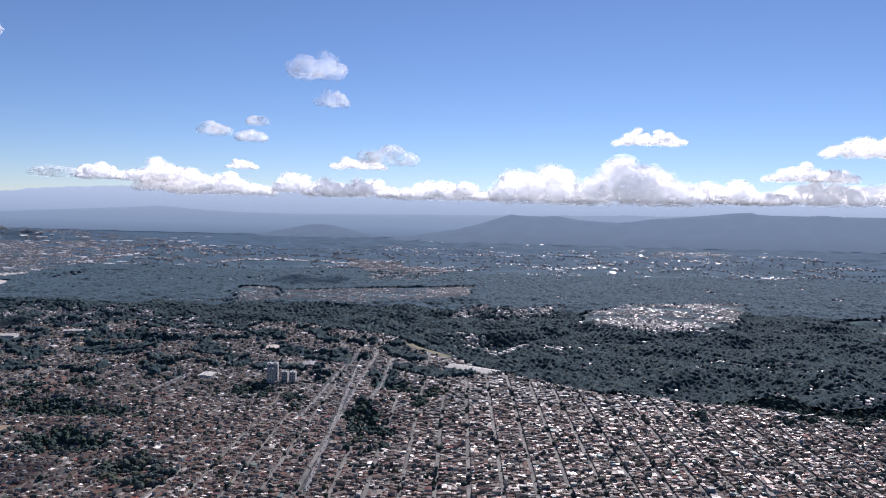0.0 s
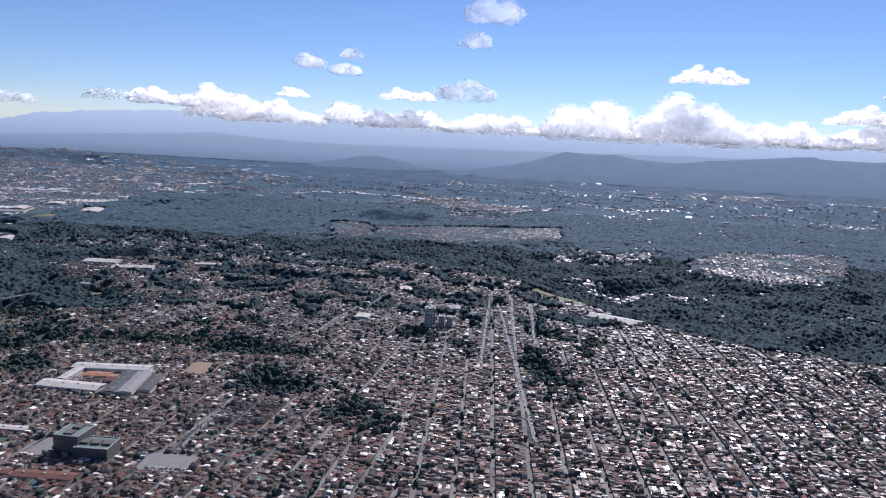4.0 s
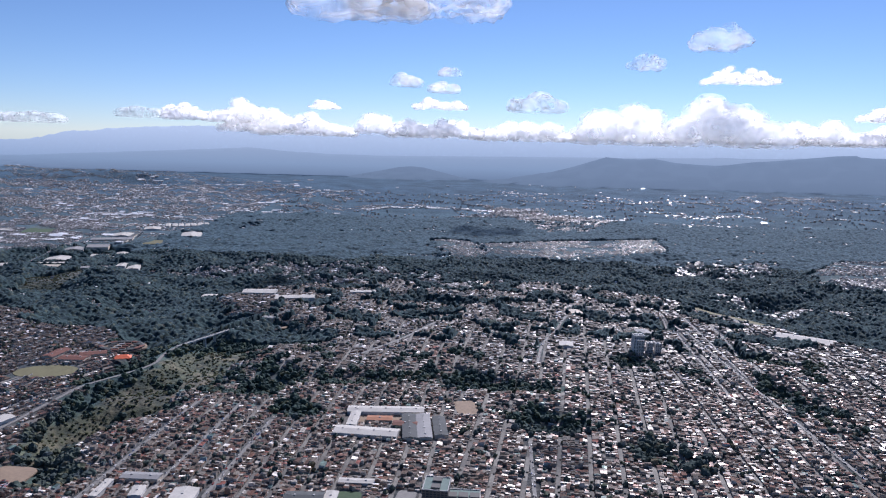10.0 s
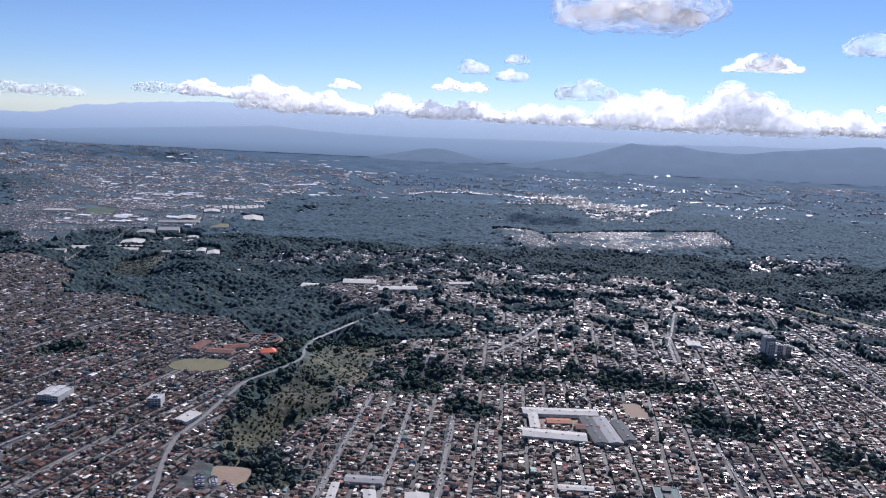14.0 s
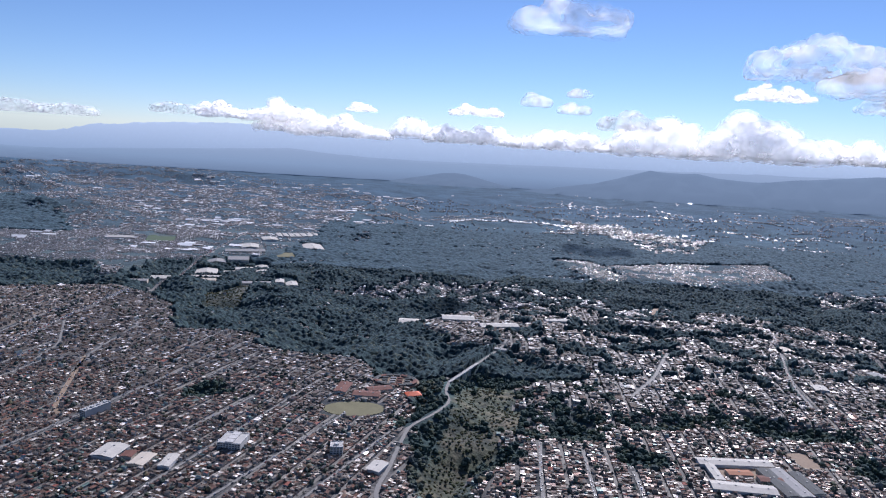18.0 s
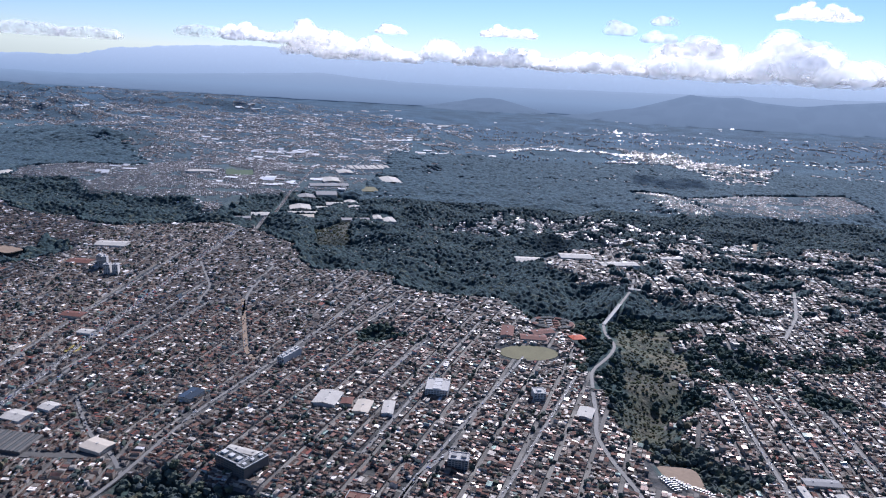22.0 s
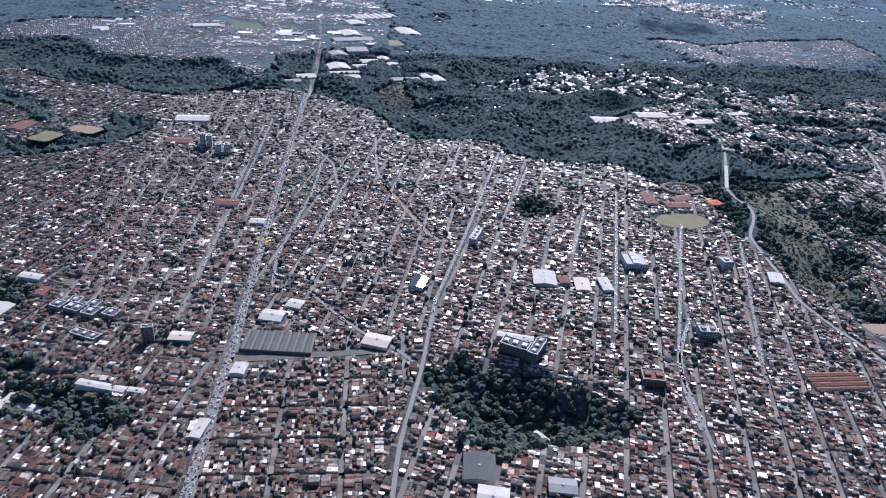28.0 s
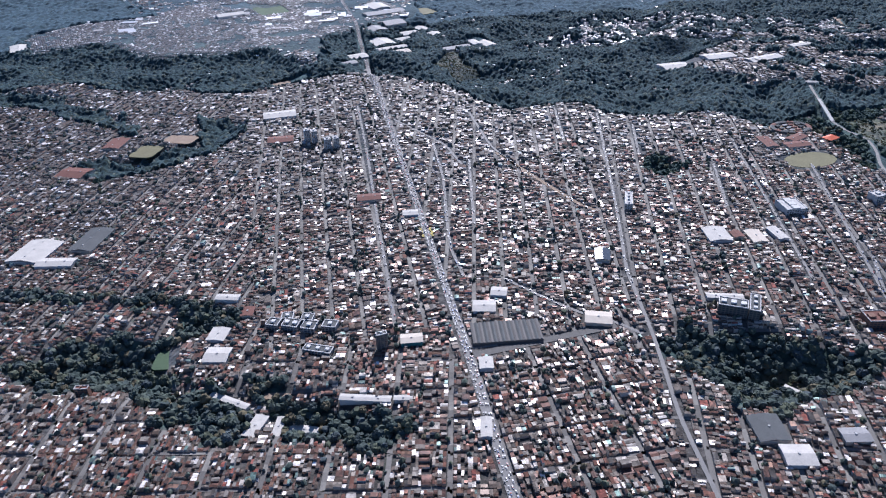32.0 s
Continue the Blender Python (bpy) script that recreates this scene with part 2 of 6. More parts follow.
def ground_material():
    """Woodland floor, town earth and dry ground by the sheet's own land-use values, with far haze painted in."""
    m = bpy.data.materials.new("land")
    m.use_nodes = True
    nt = m.node_tree
    b = nt.nodes["Principled BSDF"]
    b.inputs["Roughness"].default_value, b.inputs["Specular IOR Level"].default_value = 0.95, 0.03
    geo = nt.nodes.new("ShaderNodeNewGeometry")
    ns = []
    for s in (0.004, 0.05, 0.17):
        n = nt.nodes.new("ShaderNodeTexNoise")
        n.inputs["Scale"].default_value, n.inputs["Detail"].default_value = s, 6
        nt.links.new(geo.outputs["Position"], n.inputs["Vector"])
        ns.append(n)
    wood = ramp(nt, [(0.25, (0.036, 0.058, 0.050)), (0.55, (0.052, 0.078, 0.062)), (0.8, (0.078, 0.094, 0.062))], False)
    town = ramp(nt, [(0.3, (0.064, 0.056, 0.048)), (0.55, (0.092, 0.080, 0.069)), (0.75, (0.046, 0.052, 0.034))], False)
    nt.links.new(ns[1].outputs[0], wood.inputs[0])
    nt.links.new(ns[1].outputs[0], town.inputs[0])
    at = nt.nodes.new("ShaderNodeAttribute")
    at.attribute_name = "town"
    mx = nt.nodes.new("ShaderNodeMix")
    mx.data_type = "RGBA"
    nt.links.new(at.outputs["Fac"], mx.inputs[0])
    nt.links.new(wood.outputs[0], mx.inputs[6])
    nt.links.new(town.outputs[0], mx.inputs[7])
    at2 = nt.nodes.new("ShaderNodeAttribute")
    at2.attribute_name = "scrub"
    md = nt.nodes.new("ShaderNodeMix")
    md.data_type = "RGBA"
    nt.links.new(at2.outputs["Fac"], md.inputs[0])
    nt.links.new(mx.outputs[2], md.inputs[6])
    dry = ramp(nt, [(0.3, (0.048, 0.054, 0.032)), (0.5, (0.080, 0.078, 0.044)), (0.7, (0.135, 0.108, 0.066))], False)
    nt.links.new(ns[1].outputs[0], dry.inputs[0])
    nt.links.new(dry.outputs[0], md.inputs[7])
    mx = md
    # haze blue mixed into the base colour, stronger with distance
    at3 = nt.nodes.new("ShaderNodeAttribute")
    at3.attribute_name = "far_haze"
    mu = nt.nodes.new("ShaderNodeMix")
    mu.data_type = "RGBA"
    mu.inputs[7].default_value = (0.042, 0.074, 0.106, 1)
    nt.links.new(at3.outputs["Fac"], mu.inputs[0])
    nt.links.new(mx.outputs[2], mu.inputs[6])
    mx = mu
    grain = nt.nodes.new("ShaderNodeVectorMath")
    grain.operation = "SCALE"
    patchy = nt.nodes.new("ShaderNodeTexNoise")
    patchy.inputs["Scale"].default_value, patchy.inputs["Detail"].default_value = 0.011, 5
    nt.links.new(geo.outputs["Position"], patchy.inputs["Vector"])
    p_map = nt.nodes.new("ShaderNodeMapRange")
    p_map.inputs[1].default_value, p_map.inputs[2].default_value, p_map.inputs[3].default_value, p_map.inputs[4].default_value = 0.35, 0.65, 0.55, 1.35
    nt.links.new(patchy.outputs[0], p_map.inputs[0])
    sc = nt.nodes.new("ShaderNodeMath")
    sc.operation = "MULTIPLY_ADD"
    sc.inputs[1].default_value, sc.inputs[2].default_value = 2.6, -0.35
    nt.links.new(ns[2].outputs[0], sc.inputs[0])
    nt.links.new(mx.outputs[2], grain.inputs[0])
    both = nt.nodes.new("ShaderNodeMath")
    both.operation = "MULTIPLY"
    nt.links.new(sc.outputs[0], both.inputs[0])
    nt.links.new(p_map.outputs[0], both.inputs[1])
    nt.links.new(both.outputs[0], grain.inputs["Scale"])
    nt.links.new(grain.outputs[0], b.inputs["Base Color"])
    bp = nt.nodes.new("ShaderNodeBump")
    bp.inputs["Strength"].default_value, bp.inputs["Distance"].default_value = 0.5, 4.0
    nt.links.new(ns[2].outputs[0], bp.inputs["Height"])
    nt.links.new(bp.outputs[0], b.inputs["Normal"])
    return m


m_land = ground_material()
# blue-tinted sheen imitates distance haze on land and foliage
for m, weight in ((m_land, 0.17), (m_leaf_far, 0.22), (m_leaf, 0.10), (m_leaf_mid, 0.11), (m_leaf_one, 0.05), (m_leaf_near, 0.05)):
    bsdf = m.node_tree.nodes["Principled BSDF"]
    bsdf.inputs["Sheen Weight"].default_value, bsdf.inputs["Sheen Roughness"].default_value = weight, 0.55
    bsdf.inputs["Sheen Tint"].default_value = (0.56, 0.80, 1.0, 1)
# haze on the far range is painted as blue emission, paler upwards
m_far = mat("haze_glow_slopes", (0.03, 0.04, 0.055), 1.0, 0, 0.12, 0.004, 0.0)
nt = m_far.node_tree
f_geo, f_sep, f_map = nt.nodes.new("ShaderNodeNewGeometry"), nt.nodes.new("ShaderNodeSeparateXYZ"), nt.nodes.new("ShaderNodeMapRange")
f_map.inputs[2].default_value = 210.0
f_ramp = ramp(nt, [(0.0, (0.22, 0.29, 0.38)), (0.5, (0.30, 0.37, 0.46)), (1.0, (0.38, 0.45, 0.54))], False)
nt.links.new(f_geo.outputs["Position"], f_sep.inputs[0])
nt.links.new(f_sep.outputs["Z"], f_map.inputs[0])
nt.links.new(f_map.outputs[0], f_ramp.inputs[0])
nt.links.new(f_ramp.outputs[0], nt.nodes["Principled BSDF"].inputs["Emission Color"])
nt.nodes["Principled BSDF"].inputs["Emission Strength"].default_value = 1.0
# ridge and hill: haze painted as a darker blue emission
m_hill = mat("haze_glow_wooded_slopes", (0.012, 0.016, 0.02), 1.0, 0, 0.25, 0.012, 0.0)
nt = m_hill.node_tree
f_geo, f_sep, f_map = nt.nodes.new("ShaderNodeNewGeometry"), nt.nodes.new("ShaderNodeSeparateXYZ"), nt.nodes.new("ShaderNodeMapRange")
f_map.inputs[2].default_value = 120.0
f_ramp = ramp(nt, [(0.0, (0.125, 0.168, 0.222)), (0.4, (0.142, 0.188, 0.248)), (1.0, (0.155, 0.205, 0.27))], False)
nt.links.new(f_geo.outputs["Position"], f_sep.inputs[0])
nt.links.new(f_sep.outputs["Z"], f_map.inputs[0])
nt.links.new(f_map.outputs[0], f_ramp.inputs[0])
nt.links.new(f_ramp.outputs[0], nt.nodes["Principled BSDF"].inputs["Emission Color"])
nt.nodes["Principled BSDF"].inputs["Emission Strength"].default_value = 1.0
# foothills: the same emitted haze in paler blue
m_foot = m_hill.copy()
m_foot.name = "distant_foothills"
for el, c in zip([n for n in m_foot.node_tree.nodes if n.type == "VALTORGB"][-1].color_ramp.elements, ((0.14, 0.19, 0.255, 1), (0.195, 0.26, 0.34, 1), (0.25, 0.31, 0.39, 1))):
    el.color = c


def cloud_material():
    """Bright vapour: light wanders through it and comes out on the far side."""
    m = bpy.data.materials.new("cloud")
    m.use_nodes = True
    b = m.node_tree.nodes["Principled BSDF"]
    b.inputs["Base Color"].default_value = (0.995, 0.995, 0.995, 1)
    b.inputs["Roughness"].default_value, b.inputs["Specular IOR Level"].default_value = 1.0, 0.0
    b.inputs["Subsurface Weight"].default_value = 1.0
    b.inputs["Subsurface Radius"].default_value = (1, 1, 1)
    b.inputs["Subsurface Scale"].default_value = 900.0
    return m


# emission added to the bank to whiten its backlit side
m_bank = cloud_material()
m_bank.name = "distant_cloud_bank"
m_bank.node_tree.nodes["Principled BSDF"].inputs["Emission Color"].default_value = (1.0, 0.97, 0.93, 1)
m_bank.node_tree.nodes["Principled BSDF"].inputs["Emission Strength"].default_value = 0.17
# thin clouds, and their copies below, also glow to look sunlit
m_wisp = cloud_material()
m_wisp.name = "thin_cloud"
m_wisp.node_tree.nodes["Principled BSDF"].inputs["Emission Color"].default_value = (1.0, 0.98, 0.96, 1)
m_wisp.node_tree.nodes["Principled BSDF"].inputs["Emission Strength"].default_value = 0.12
nt = m_wisp.node_tree
w_geo, w_n, w_r = nt.nodes.new("ShaderNodeNewGeometry"), nt.nodes.new("ShaderNodeTexNoise"), nt.nodes.new("ShaderNodeMapRange")
w_n.inputs["Scale"].default_value, w_n.inputs["Detail"].default_value, w_n.inputs["Roughness"].default_value = 0.05, 1, 0.4
w_r.inputs[1].default_value, w_r.inputs[2].default_value, w_r.inputs[3].default_value, w_r.inputs[4].default_value = 0.36, 0.68, 0.03, 0.22
nt.links.new(w_geo.outputs["Position"], w_n.inputs["Vector"])
nt.links.new(w_n.outputs[0], w_r.inputs[0])
w_clear, w_mix = nt.nodes.new("ShaderNodeBsdfTransparent"), nt.nodes.new("ShaderNodeMixShader")
w_shader = nt.nodes["Material Output"].inputs[0].links[0].from_socket
nt.links.new(w_r.outputs[0], w_mix.inputs[0])
nt.links.new(w_clear.outputs[0], w_mix.inputs[1])
nt.links.new(w_shader, w_mix.inputs[2])
nt.links.new(w_mix.outputs[0], nt.nodes["Material Output"].inputs[0])

m_veil = m_wisp.copy()
m_veil.name = "cloud_veil"
for node in m_veil.node_tree.nodes:
    if node.type == "MAP_RANGE":
        node.inputs[1].default_value, node.inputs[2].default_value, node.inputs[3].default_value, node.inputs[4].default_value = 0.32, 0.75, 0.06, 0.24
    if node.type == "TEX_NOISE":
        node.inputs["Scale"].default_value = 0.016

m_puff = m_veil.copy()
m_puff.name = "small_cloud"
for node in m_puff.node_tree.nodes:
    if node.type == "MAP_RANGE":
        node.inputs[1].default_value, node.inputs[2].default_value, node.inputs[3].default_value, node.inputs[4].default_value = 0.34, 0.70, 0.06, 0.33
    if node.type == "TEX_NOISE":
        node.inputs["Scale"].default_value = 0.03

# ---------- plan of the land ----------
WOODS = {}
WOODS['ravine_a'] = [(-546, 361), (-557, 402), (-559, 443), (-571, 482), (-562, 541), (-565, 581), (-589, 634), (-642, 699), (-697, 719), (-735, 710), (-793, 751), (-875, 842), (-905, 948), (-860, 986), (-779, 985), (-713, 958), (-644, 934), (-597, 870), (-608, 801), (-579, 745), (-536, 714), (-486, 696), (-450, 677), (-447, 651), (-476, 632), (-488, 581), (-489, 510), (-505, 461), (-520, 448), (-518, 420), (-515, 379), (-490, 347), (-501, 335), (-521, 333)]
WOODS['ravine_b'] = [(-512, 629), (-479, 651), (-415, 648), (-405, 622), (-443, 610), (-486, 598)]
WOODS['ravine_c'] = [(-479, 535), (-455, 556), (-417, 535), (-363, 546), (-319, 544), (-274, 545), (-277, 526), (-347, 515), (-406, 501), (-456, 503)]
WOODS['ravine_d'] = [(-1379, 1070), (-1298, 1096), (-1220, 1000), (-1129, 983), (-1032, 1021), (-954, 1015), (-943, 1071), (-918, 1065), (-829, 1003), (-759, 998), (-708, 959), (-691, 876), (-623, 859), (-610, 824), (-588, 781), (-544, 734), (-553, 661), (-505, 649), (-527, 588), (-583, 584), (-604, 599), (-619, 637), (-647, 660), (-696, 646), (-727, 660), (-736, 709), (-777, 718), (-814, 697), (-836, 732), (-866, 808), (-901, 868), (-949, 876), (-996, 870), (-1045, 852), (-1097, 830), (-1166, 871), (-1219, 878), (-1281, 937), (-1323, 942)]
WOODS['ravine_e'] = [(-512, 632), (-522, 588), (-481, 570), (-508, 503), (-525, 471), (-508, 453), (-536, 394), (-527, 365), (-544, 339), (-549, 379), (-547, 417), (-555, 434), (-549, 471), (-570, 475), (-536, 536), (-548, 566)]
WOODS['ravine_f'] = [(-249, 959), (-203, 933), (-129, 918), (-62, 869), (-34, 826), (12, 739), (62, 676), (127, 616), (154, 602), (195, 591), (352, 860), (248, 884), (169, 937), (107, 926), (-9, 1037), (-123, 1066), (-238, 1017)]
WOODS['grove_a'] = [(-1184, 349), (-1188, 362), (-1175, 362), (-1164, 368), (-1157, 383), (-1128, 379), (-1099, 370), (-1101, 404), (-1078, 402), (-1062, 390), (-1063, 375), (-1082, 371), (-1093, 364), (-1102, 355), (-1106, 347), (-1093, 331), (-1085, 327), (-1079, 322), (-1064, 317), (-1053, 307), (-1054, 291), (-1065, 279), (-1079, 282), (-1086, 297), (-1095, 310), (-1107, 322), (-1127, 336), (-1139, 341), (-1150, 341)]
WOODS['park'] = [(-826, 307), (-816, 319), (-803, 313), (-784, 314), (-777, 305), (-764, 298), (-749, 290), (-734, 278), (-725, 268), (-732, 257), (-742, 255), (-759, 255), (-774, 257), (-780, 251), (-790, 242), (-796, 242), (-801, 251), (-814, 251), (-812, 261), (-809, 274), (-819, 282), (-826, 294)]
WOODS['strip_a'] = [(-1214, 442), (-1171, 433), (-1109, 415), (-1077, 404), (-1104, 402), (-1168, 421), (-1211, 432)]
WOODS['grove_d'] = [(-1122, 702), (-1086, 724), (-1083, 684), (-1114, 678)]
WOODS['grove_e'] = [(-1216, 644), (-1202, 666), (-1180, 641), (-1186, 614), (-1211, 621)]
WOODS['grove_f'] = [(-427, 463), (-410, 483), (-389, 450), (-401, 433), (-418, 445)]
WOODS['grove_g'] = [(-269, 441), (-248, 470), (-200, 458), (-199, 437), (-227, 430), (-254, 423)]
WOODS['grove_h'] = [(-370, 539), (-328, 550), (-236, 531), (-204, 504), (-235, 495), (-304, 509), (-359, 521)]
WOODS['grove_i'] = [(-67, 560), (-52, 572), (-33, 491), (-33, 445), (-56, 433), (-64, 476)]
WOODS['grove_j'] = [(-334, 544), (-302, 555), (-261, 535), (-251, 506), (-293, 503), (-317, 515)]
WOODS['grove_k'] = [(-272, 466), (-236, 475), (-213, 442), (-222, 426), (-247, 430)]
WOODS['grove_l'] = [(-199, 414), (-177, 425), (-141, 400), (-156, 375), (-182, 385)]
WOODS['grove_m'] = [(-520, 472), (-480, 483), (-482, 458), (-504, 431), (-528, 434)]
WOODS['grove_n'] = [(-746, 531), (-721, 550), (-710, 521), (-738, 509)]
WOODS['grove_o'] = [(-835, 310), (-819, 315), (-790, 309), (-780, 290), (-825, 285)]
TOWNS = {}
HAMLETS = {}  # houses strewn among the trees
TOWNS['blocks_a'] = [(-370, 1301), (-288, 1305), (-262, 1128), (-313, 1094)]
TOWNS['blocks_b'] = [(-274, 1261), (-154, 1338), (66, 1392), (50, 1234), (-138, 1118), (-263, 1140)]
TOWNS['flats'] = [(206, 1067), (309, 1181), (528, 1225), (414, 999), (341, 927), (266, 923), (201, 983)]
TOWNS['west_far'] = [(-2249, 2808), (-1994, 3109), (-1420, 2554), (-1074, 2482), (-847, 2014), (-836, 1628), (-824, 1347), (-842, 1144), (-994, 1080), (-990, 971), (-1010, 927)]
HAMLETS['strip_b'] = [(-713, 958), (-665, 1009), (-610, 1060), (-491, 1070), (-397, 1047), (-387, 970), (-445, 908), (-522, 934), (-599, 938), (-681, 932)]
HAMLETS['hill_rows'] = [(-389, 1069), (-338, 1040), (-327, 938), (-279, 970), (-254, 919), (-302, 873), (-379, 925)]
TOWNS['west_mid'] = [(-1434, 1196), (-1360, 1268), (-1274, 1280), (-1194, 1372), (-1069, 1475), (-961, 1320), (-944, 1083), (-1042, 1034), (-1133, 1002), (-1218, 1017), (-1296, 1112), (-1388, 1092)]
HAMLETS['far_a'] = [(-209, 1968), (-30, 1788), (-57, 1512), (-152, 1486)]
TOWNS['far_b'] = [(620, 2560), (830, 2480), (1080, 2620), (1000, 2760), (700, 2700)]
TOWNS['far_c'] = [(-710, 1990), (-432, 2018), (-418, 1911), (-660, 1859)]
TOWNS['far_d'] = [(-669, 1896), (-339, 1995), (-340, 1900), (-652, 1782)]
HAMLETS['far_e'] = [(-274, 2044), (-3, 1743), (-48, 1587), (-157, 1605), (-228, 1809)]
HAMLETS['far_f'] = [(77, 1133), (181, 1185), (156, 1068), (71, 1027)]
HAMLETS['far_g'] = [(-5, 1108), (82, 1156), (192, 1161), (161, 1096), (7, 1043)]
HAMLETS['far_h'] = [(16, 911), (143, 860), (180, 819), (85, 805), (15, 841)]
TOWNS['east'] = [(28, 651), (63, 646), (94, 646), (107, 605), (180, 566), (99, 427), (43, 431), (23, 528)]
TOWNS['far_i'] = [(-2452, 4301), (-1577, 3272), (-960, 2689), (-801, 2062), (-852, 1608), (-957, 1477), (-1180, 1435), (-1378, 1493), (-1738, 1813), (-1922, 1873), (-2360, 2563)]
HAMLETS['far_j'] = [(-59, 1715), (58, 1711), (-50, 1479), (-140, 1451)]
FOREST = {}  # woodland inside the far towns
FOREST['hill_west'] = [(-1716, 1535), (-1591, 1546), (-1476, 1532), (-1309, 1359), (-1279, 1294), (-1365, 1260), (-1437, 1227), (-1501, 1172)]
WOODS['band_b'] = [(-412, 787), (-366, 836), (-318, 822), (-243, 814), (-259, 784), (-332, 792)]
WOODS['grove_p'] = [(-515, 529), (-495, 549), (-473, 540), (-485, 500), (-519, 481)]
WOODS['grove_r'] = [(-1053, 322), (-1034, 316), (-1008, 292), (-985, 288), (-971, 273), (-990, 261), (-1014, 268), (-1031, 272)]
WOODS['grove_q'] = [(-485, 511), (-450, 510), (-417, 499), (-428, 478), (-488, 485)]
WOODS['tongue_a'] = [(-1395, 925), (-1346, 904), (-1287, 866), (-1269, 813), (-1325, 848), (-1363, 851)]
WOODS['tongue_b'] = [(-1272, 824), (-1221, 795), (-1185, 734), (-1181, 708), (-1230, 768), (-1276, 799)]
WOODS['belt_a'] = [(-1219, 633), (-1206, 658), (-1171, 646), (-1142, 670), (-1108, 685), (-1101, 665), (-1134, 637), (-1169, 620), (-1205, 613)]
WOODS['belt_b'] = [(-1127, 751), (-1091, 744), (-1080, 699), (-1121, 696)]
SCRUB = [[(-501, 596), (-487, 563), (-505, 493), (-520, 453), (-520, 390), (-534, 366), (-549, 379), (-553, 422), (-541, 475), (-528, 516), (-520, 576)], [(-778, 283), (-765, 281), (-764, 268), (-769, 263), (-783, 268)], [(-535, 526), (-532, 566), (-507, 603), (-478, 596), (-478, 531), (-492, 474), (-520, 434), (-519, 387), (-529, 370), (-535, 418), (-541, 489)], [(-866, 913), (-822, 978), (-803, 864), (-845, 840)], [(-456, 952), (-402, 950), (-401, 890), (-444, 890)], [(-478, 955), (-422, 935), (-423, 875), (-473, 908)], [(-1103, 1239), (-1026, 1268), (-983, 1183), (-1045, 1154)], [(-1106, 1307), (-1018, 1337), (-1006, 1241), (-1079, 1218)]]
EDGE_X = [-2200, -1300, -1220, -1166, -1097, -1045, -950, -866, -814, -740, -700, -640, -560, -440, -390, -300, -250, -200, -129, -62, -34, 12, 62, 127, 195, 400, 900]
EDGE_Y = [900, 930, 870, 865, 825, 850, 875, 805, 695, 705, 645, 640, 820, 900, 925, 870, 940, 925, 915, 865, 825, 735, 676, 616, 590, 520, 430]


def inside(ring, x, y):
    """Which of the points x, y lie inside a ring."""
    hit = np.zeros(np.shape(x), bool)
    for (x0, y0), (x1, y1) in zip(ring, ring[1:] + ring[:1]):
        if y0 != y1:
            cross = (y0 > y) != (y1 > y)
            hit ^= cross & (x < (x1 - x0) * (y - y0) / (y1 - y0) + x0)
    return hit


def waves(x, y, s, seed=0):
    """Smooth noise from a few crossed waves, about -1 to 1, with a wave length of about s."""
    r = np.random.RandomState(seed)
    out = np.zeros(np.shape(x))
    for i in range(7):
        a, f, p = r.uniform(0, math.tau), r.uniform(0.6, 1.7) * math.tau / s, r.uniform(0, math.tau)
        out += np.sin((x * math.cos(a) + y * math.sin(a)) * f + p + 1.3 * np.sin((x * math.sin(a) - y * math.cos(a)) * f * 0.6 + p * 2))
    return out / 3.5


def land_use(x, y):
    """Town (1), woods (0): the near plain is town up to its edge, but for woods; beyond it the towns lie in woodland."""
    x, y = np.asarray(x, float), np.asarray(y, float)
    wx, wy = x + 6 * waves(x, y, 40, 1), y + 6 * waves(x, y, 40, 2)
    town = wy < np.interp(wx, EDGE_X, EDGE_Y)
    mixed = waves(wx, wy, 21, 93) + 0.5 * waves(wx, wy, 60, 94) > 0.25
    for name, ring in WOODS.items():
        town &= ~(inside(ring, wx, wy) & ~mixed) if name in ("grove_g", "grove_h", "grove_i", "grove_j", "grove_k", "grove_l", "ravine_c", "grove_q", "band_b") else ~inside(ring, wx, wy)
    gaps = waves(wx, wy, 80, 91) + 0.6 * waves(wx, wy, 33, 92) > np.where(wy > 640, 0.42, 0.75)
    town &= ~(gaps & (wx > -500) & (wy > 520))
    for ring in TOWNS.values():
        town |= inside(ring, wx, wy)
    for ring in FOREST.values():
        town &= ~inside(ring, wx, wy)
    return town


def scrub(x, y):
    x, y = np.asarray(x, float), np.asarray(y, float)
    out = np.zeros(x.shape, bool)
    for ring in SCRUB:
        out |= inside(ring, x + 3 * waves(x, y, 25, 3), y + 3 * waves(x, y, 25, 4))
    return out


CELL, GX0, GY0 = 6.0, -2000, -500
gx, gy = np.meshgrid(np.arange(GX0, 1300, CELL), np.arange(GY0, 2200, CELL))
USE = land_use(gx, gy).astype(float)


def blurred(a, n):
    for _ in range(n):
        p = np.pad(a, 1, mode="edge")
        a = (p[:-2, 1:-1] + p[2:, 1:-1] + p[1:-1, :-2] + p[1:-1, 2:] + 2 * a) / 6
    return a


DEEP = np.clip((0.75 - blurred(USE, 14)) / 0.75, 0, 1)
DEEP *= np.clip((1500 - gy) / 500, 0, 1)


def sampled(a, x, y):
    u, v = np.clip((x - GX0) / CELL, 0, a.shape[1] - 1.001), np.clip((y - GY0) / CELL, 0, a.shape[0] - 1.001)
    i, j = u.astype(int), v.astype(int)
    fu, fv = u - i, v - j
    return (a[j, i] * (1 - fu) + a[j, i + 1] * fu) * (1 - fv) + (a[j + 1, i] * (1 - fu) + a[j + 1, i + 1] * fu) * fv


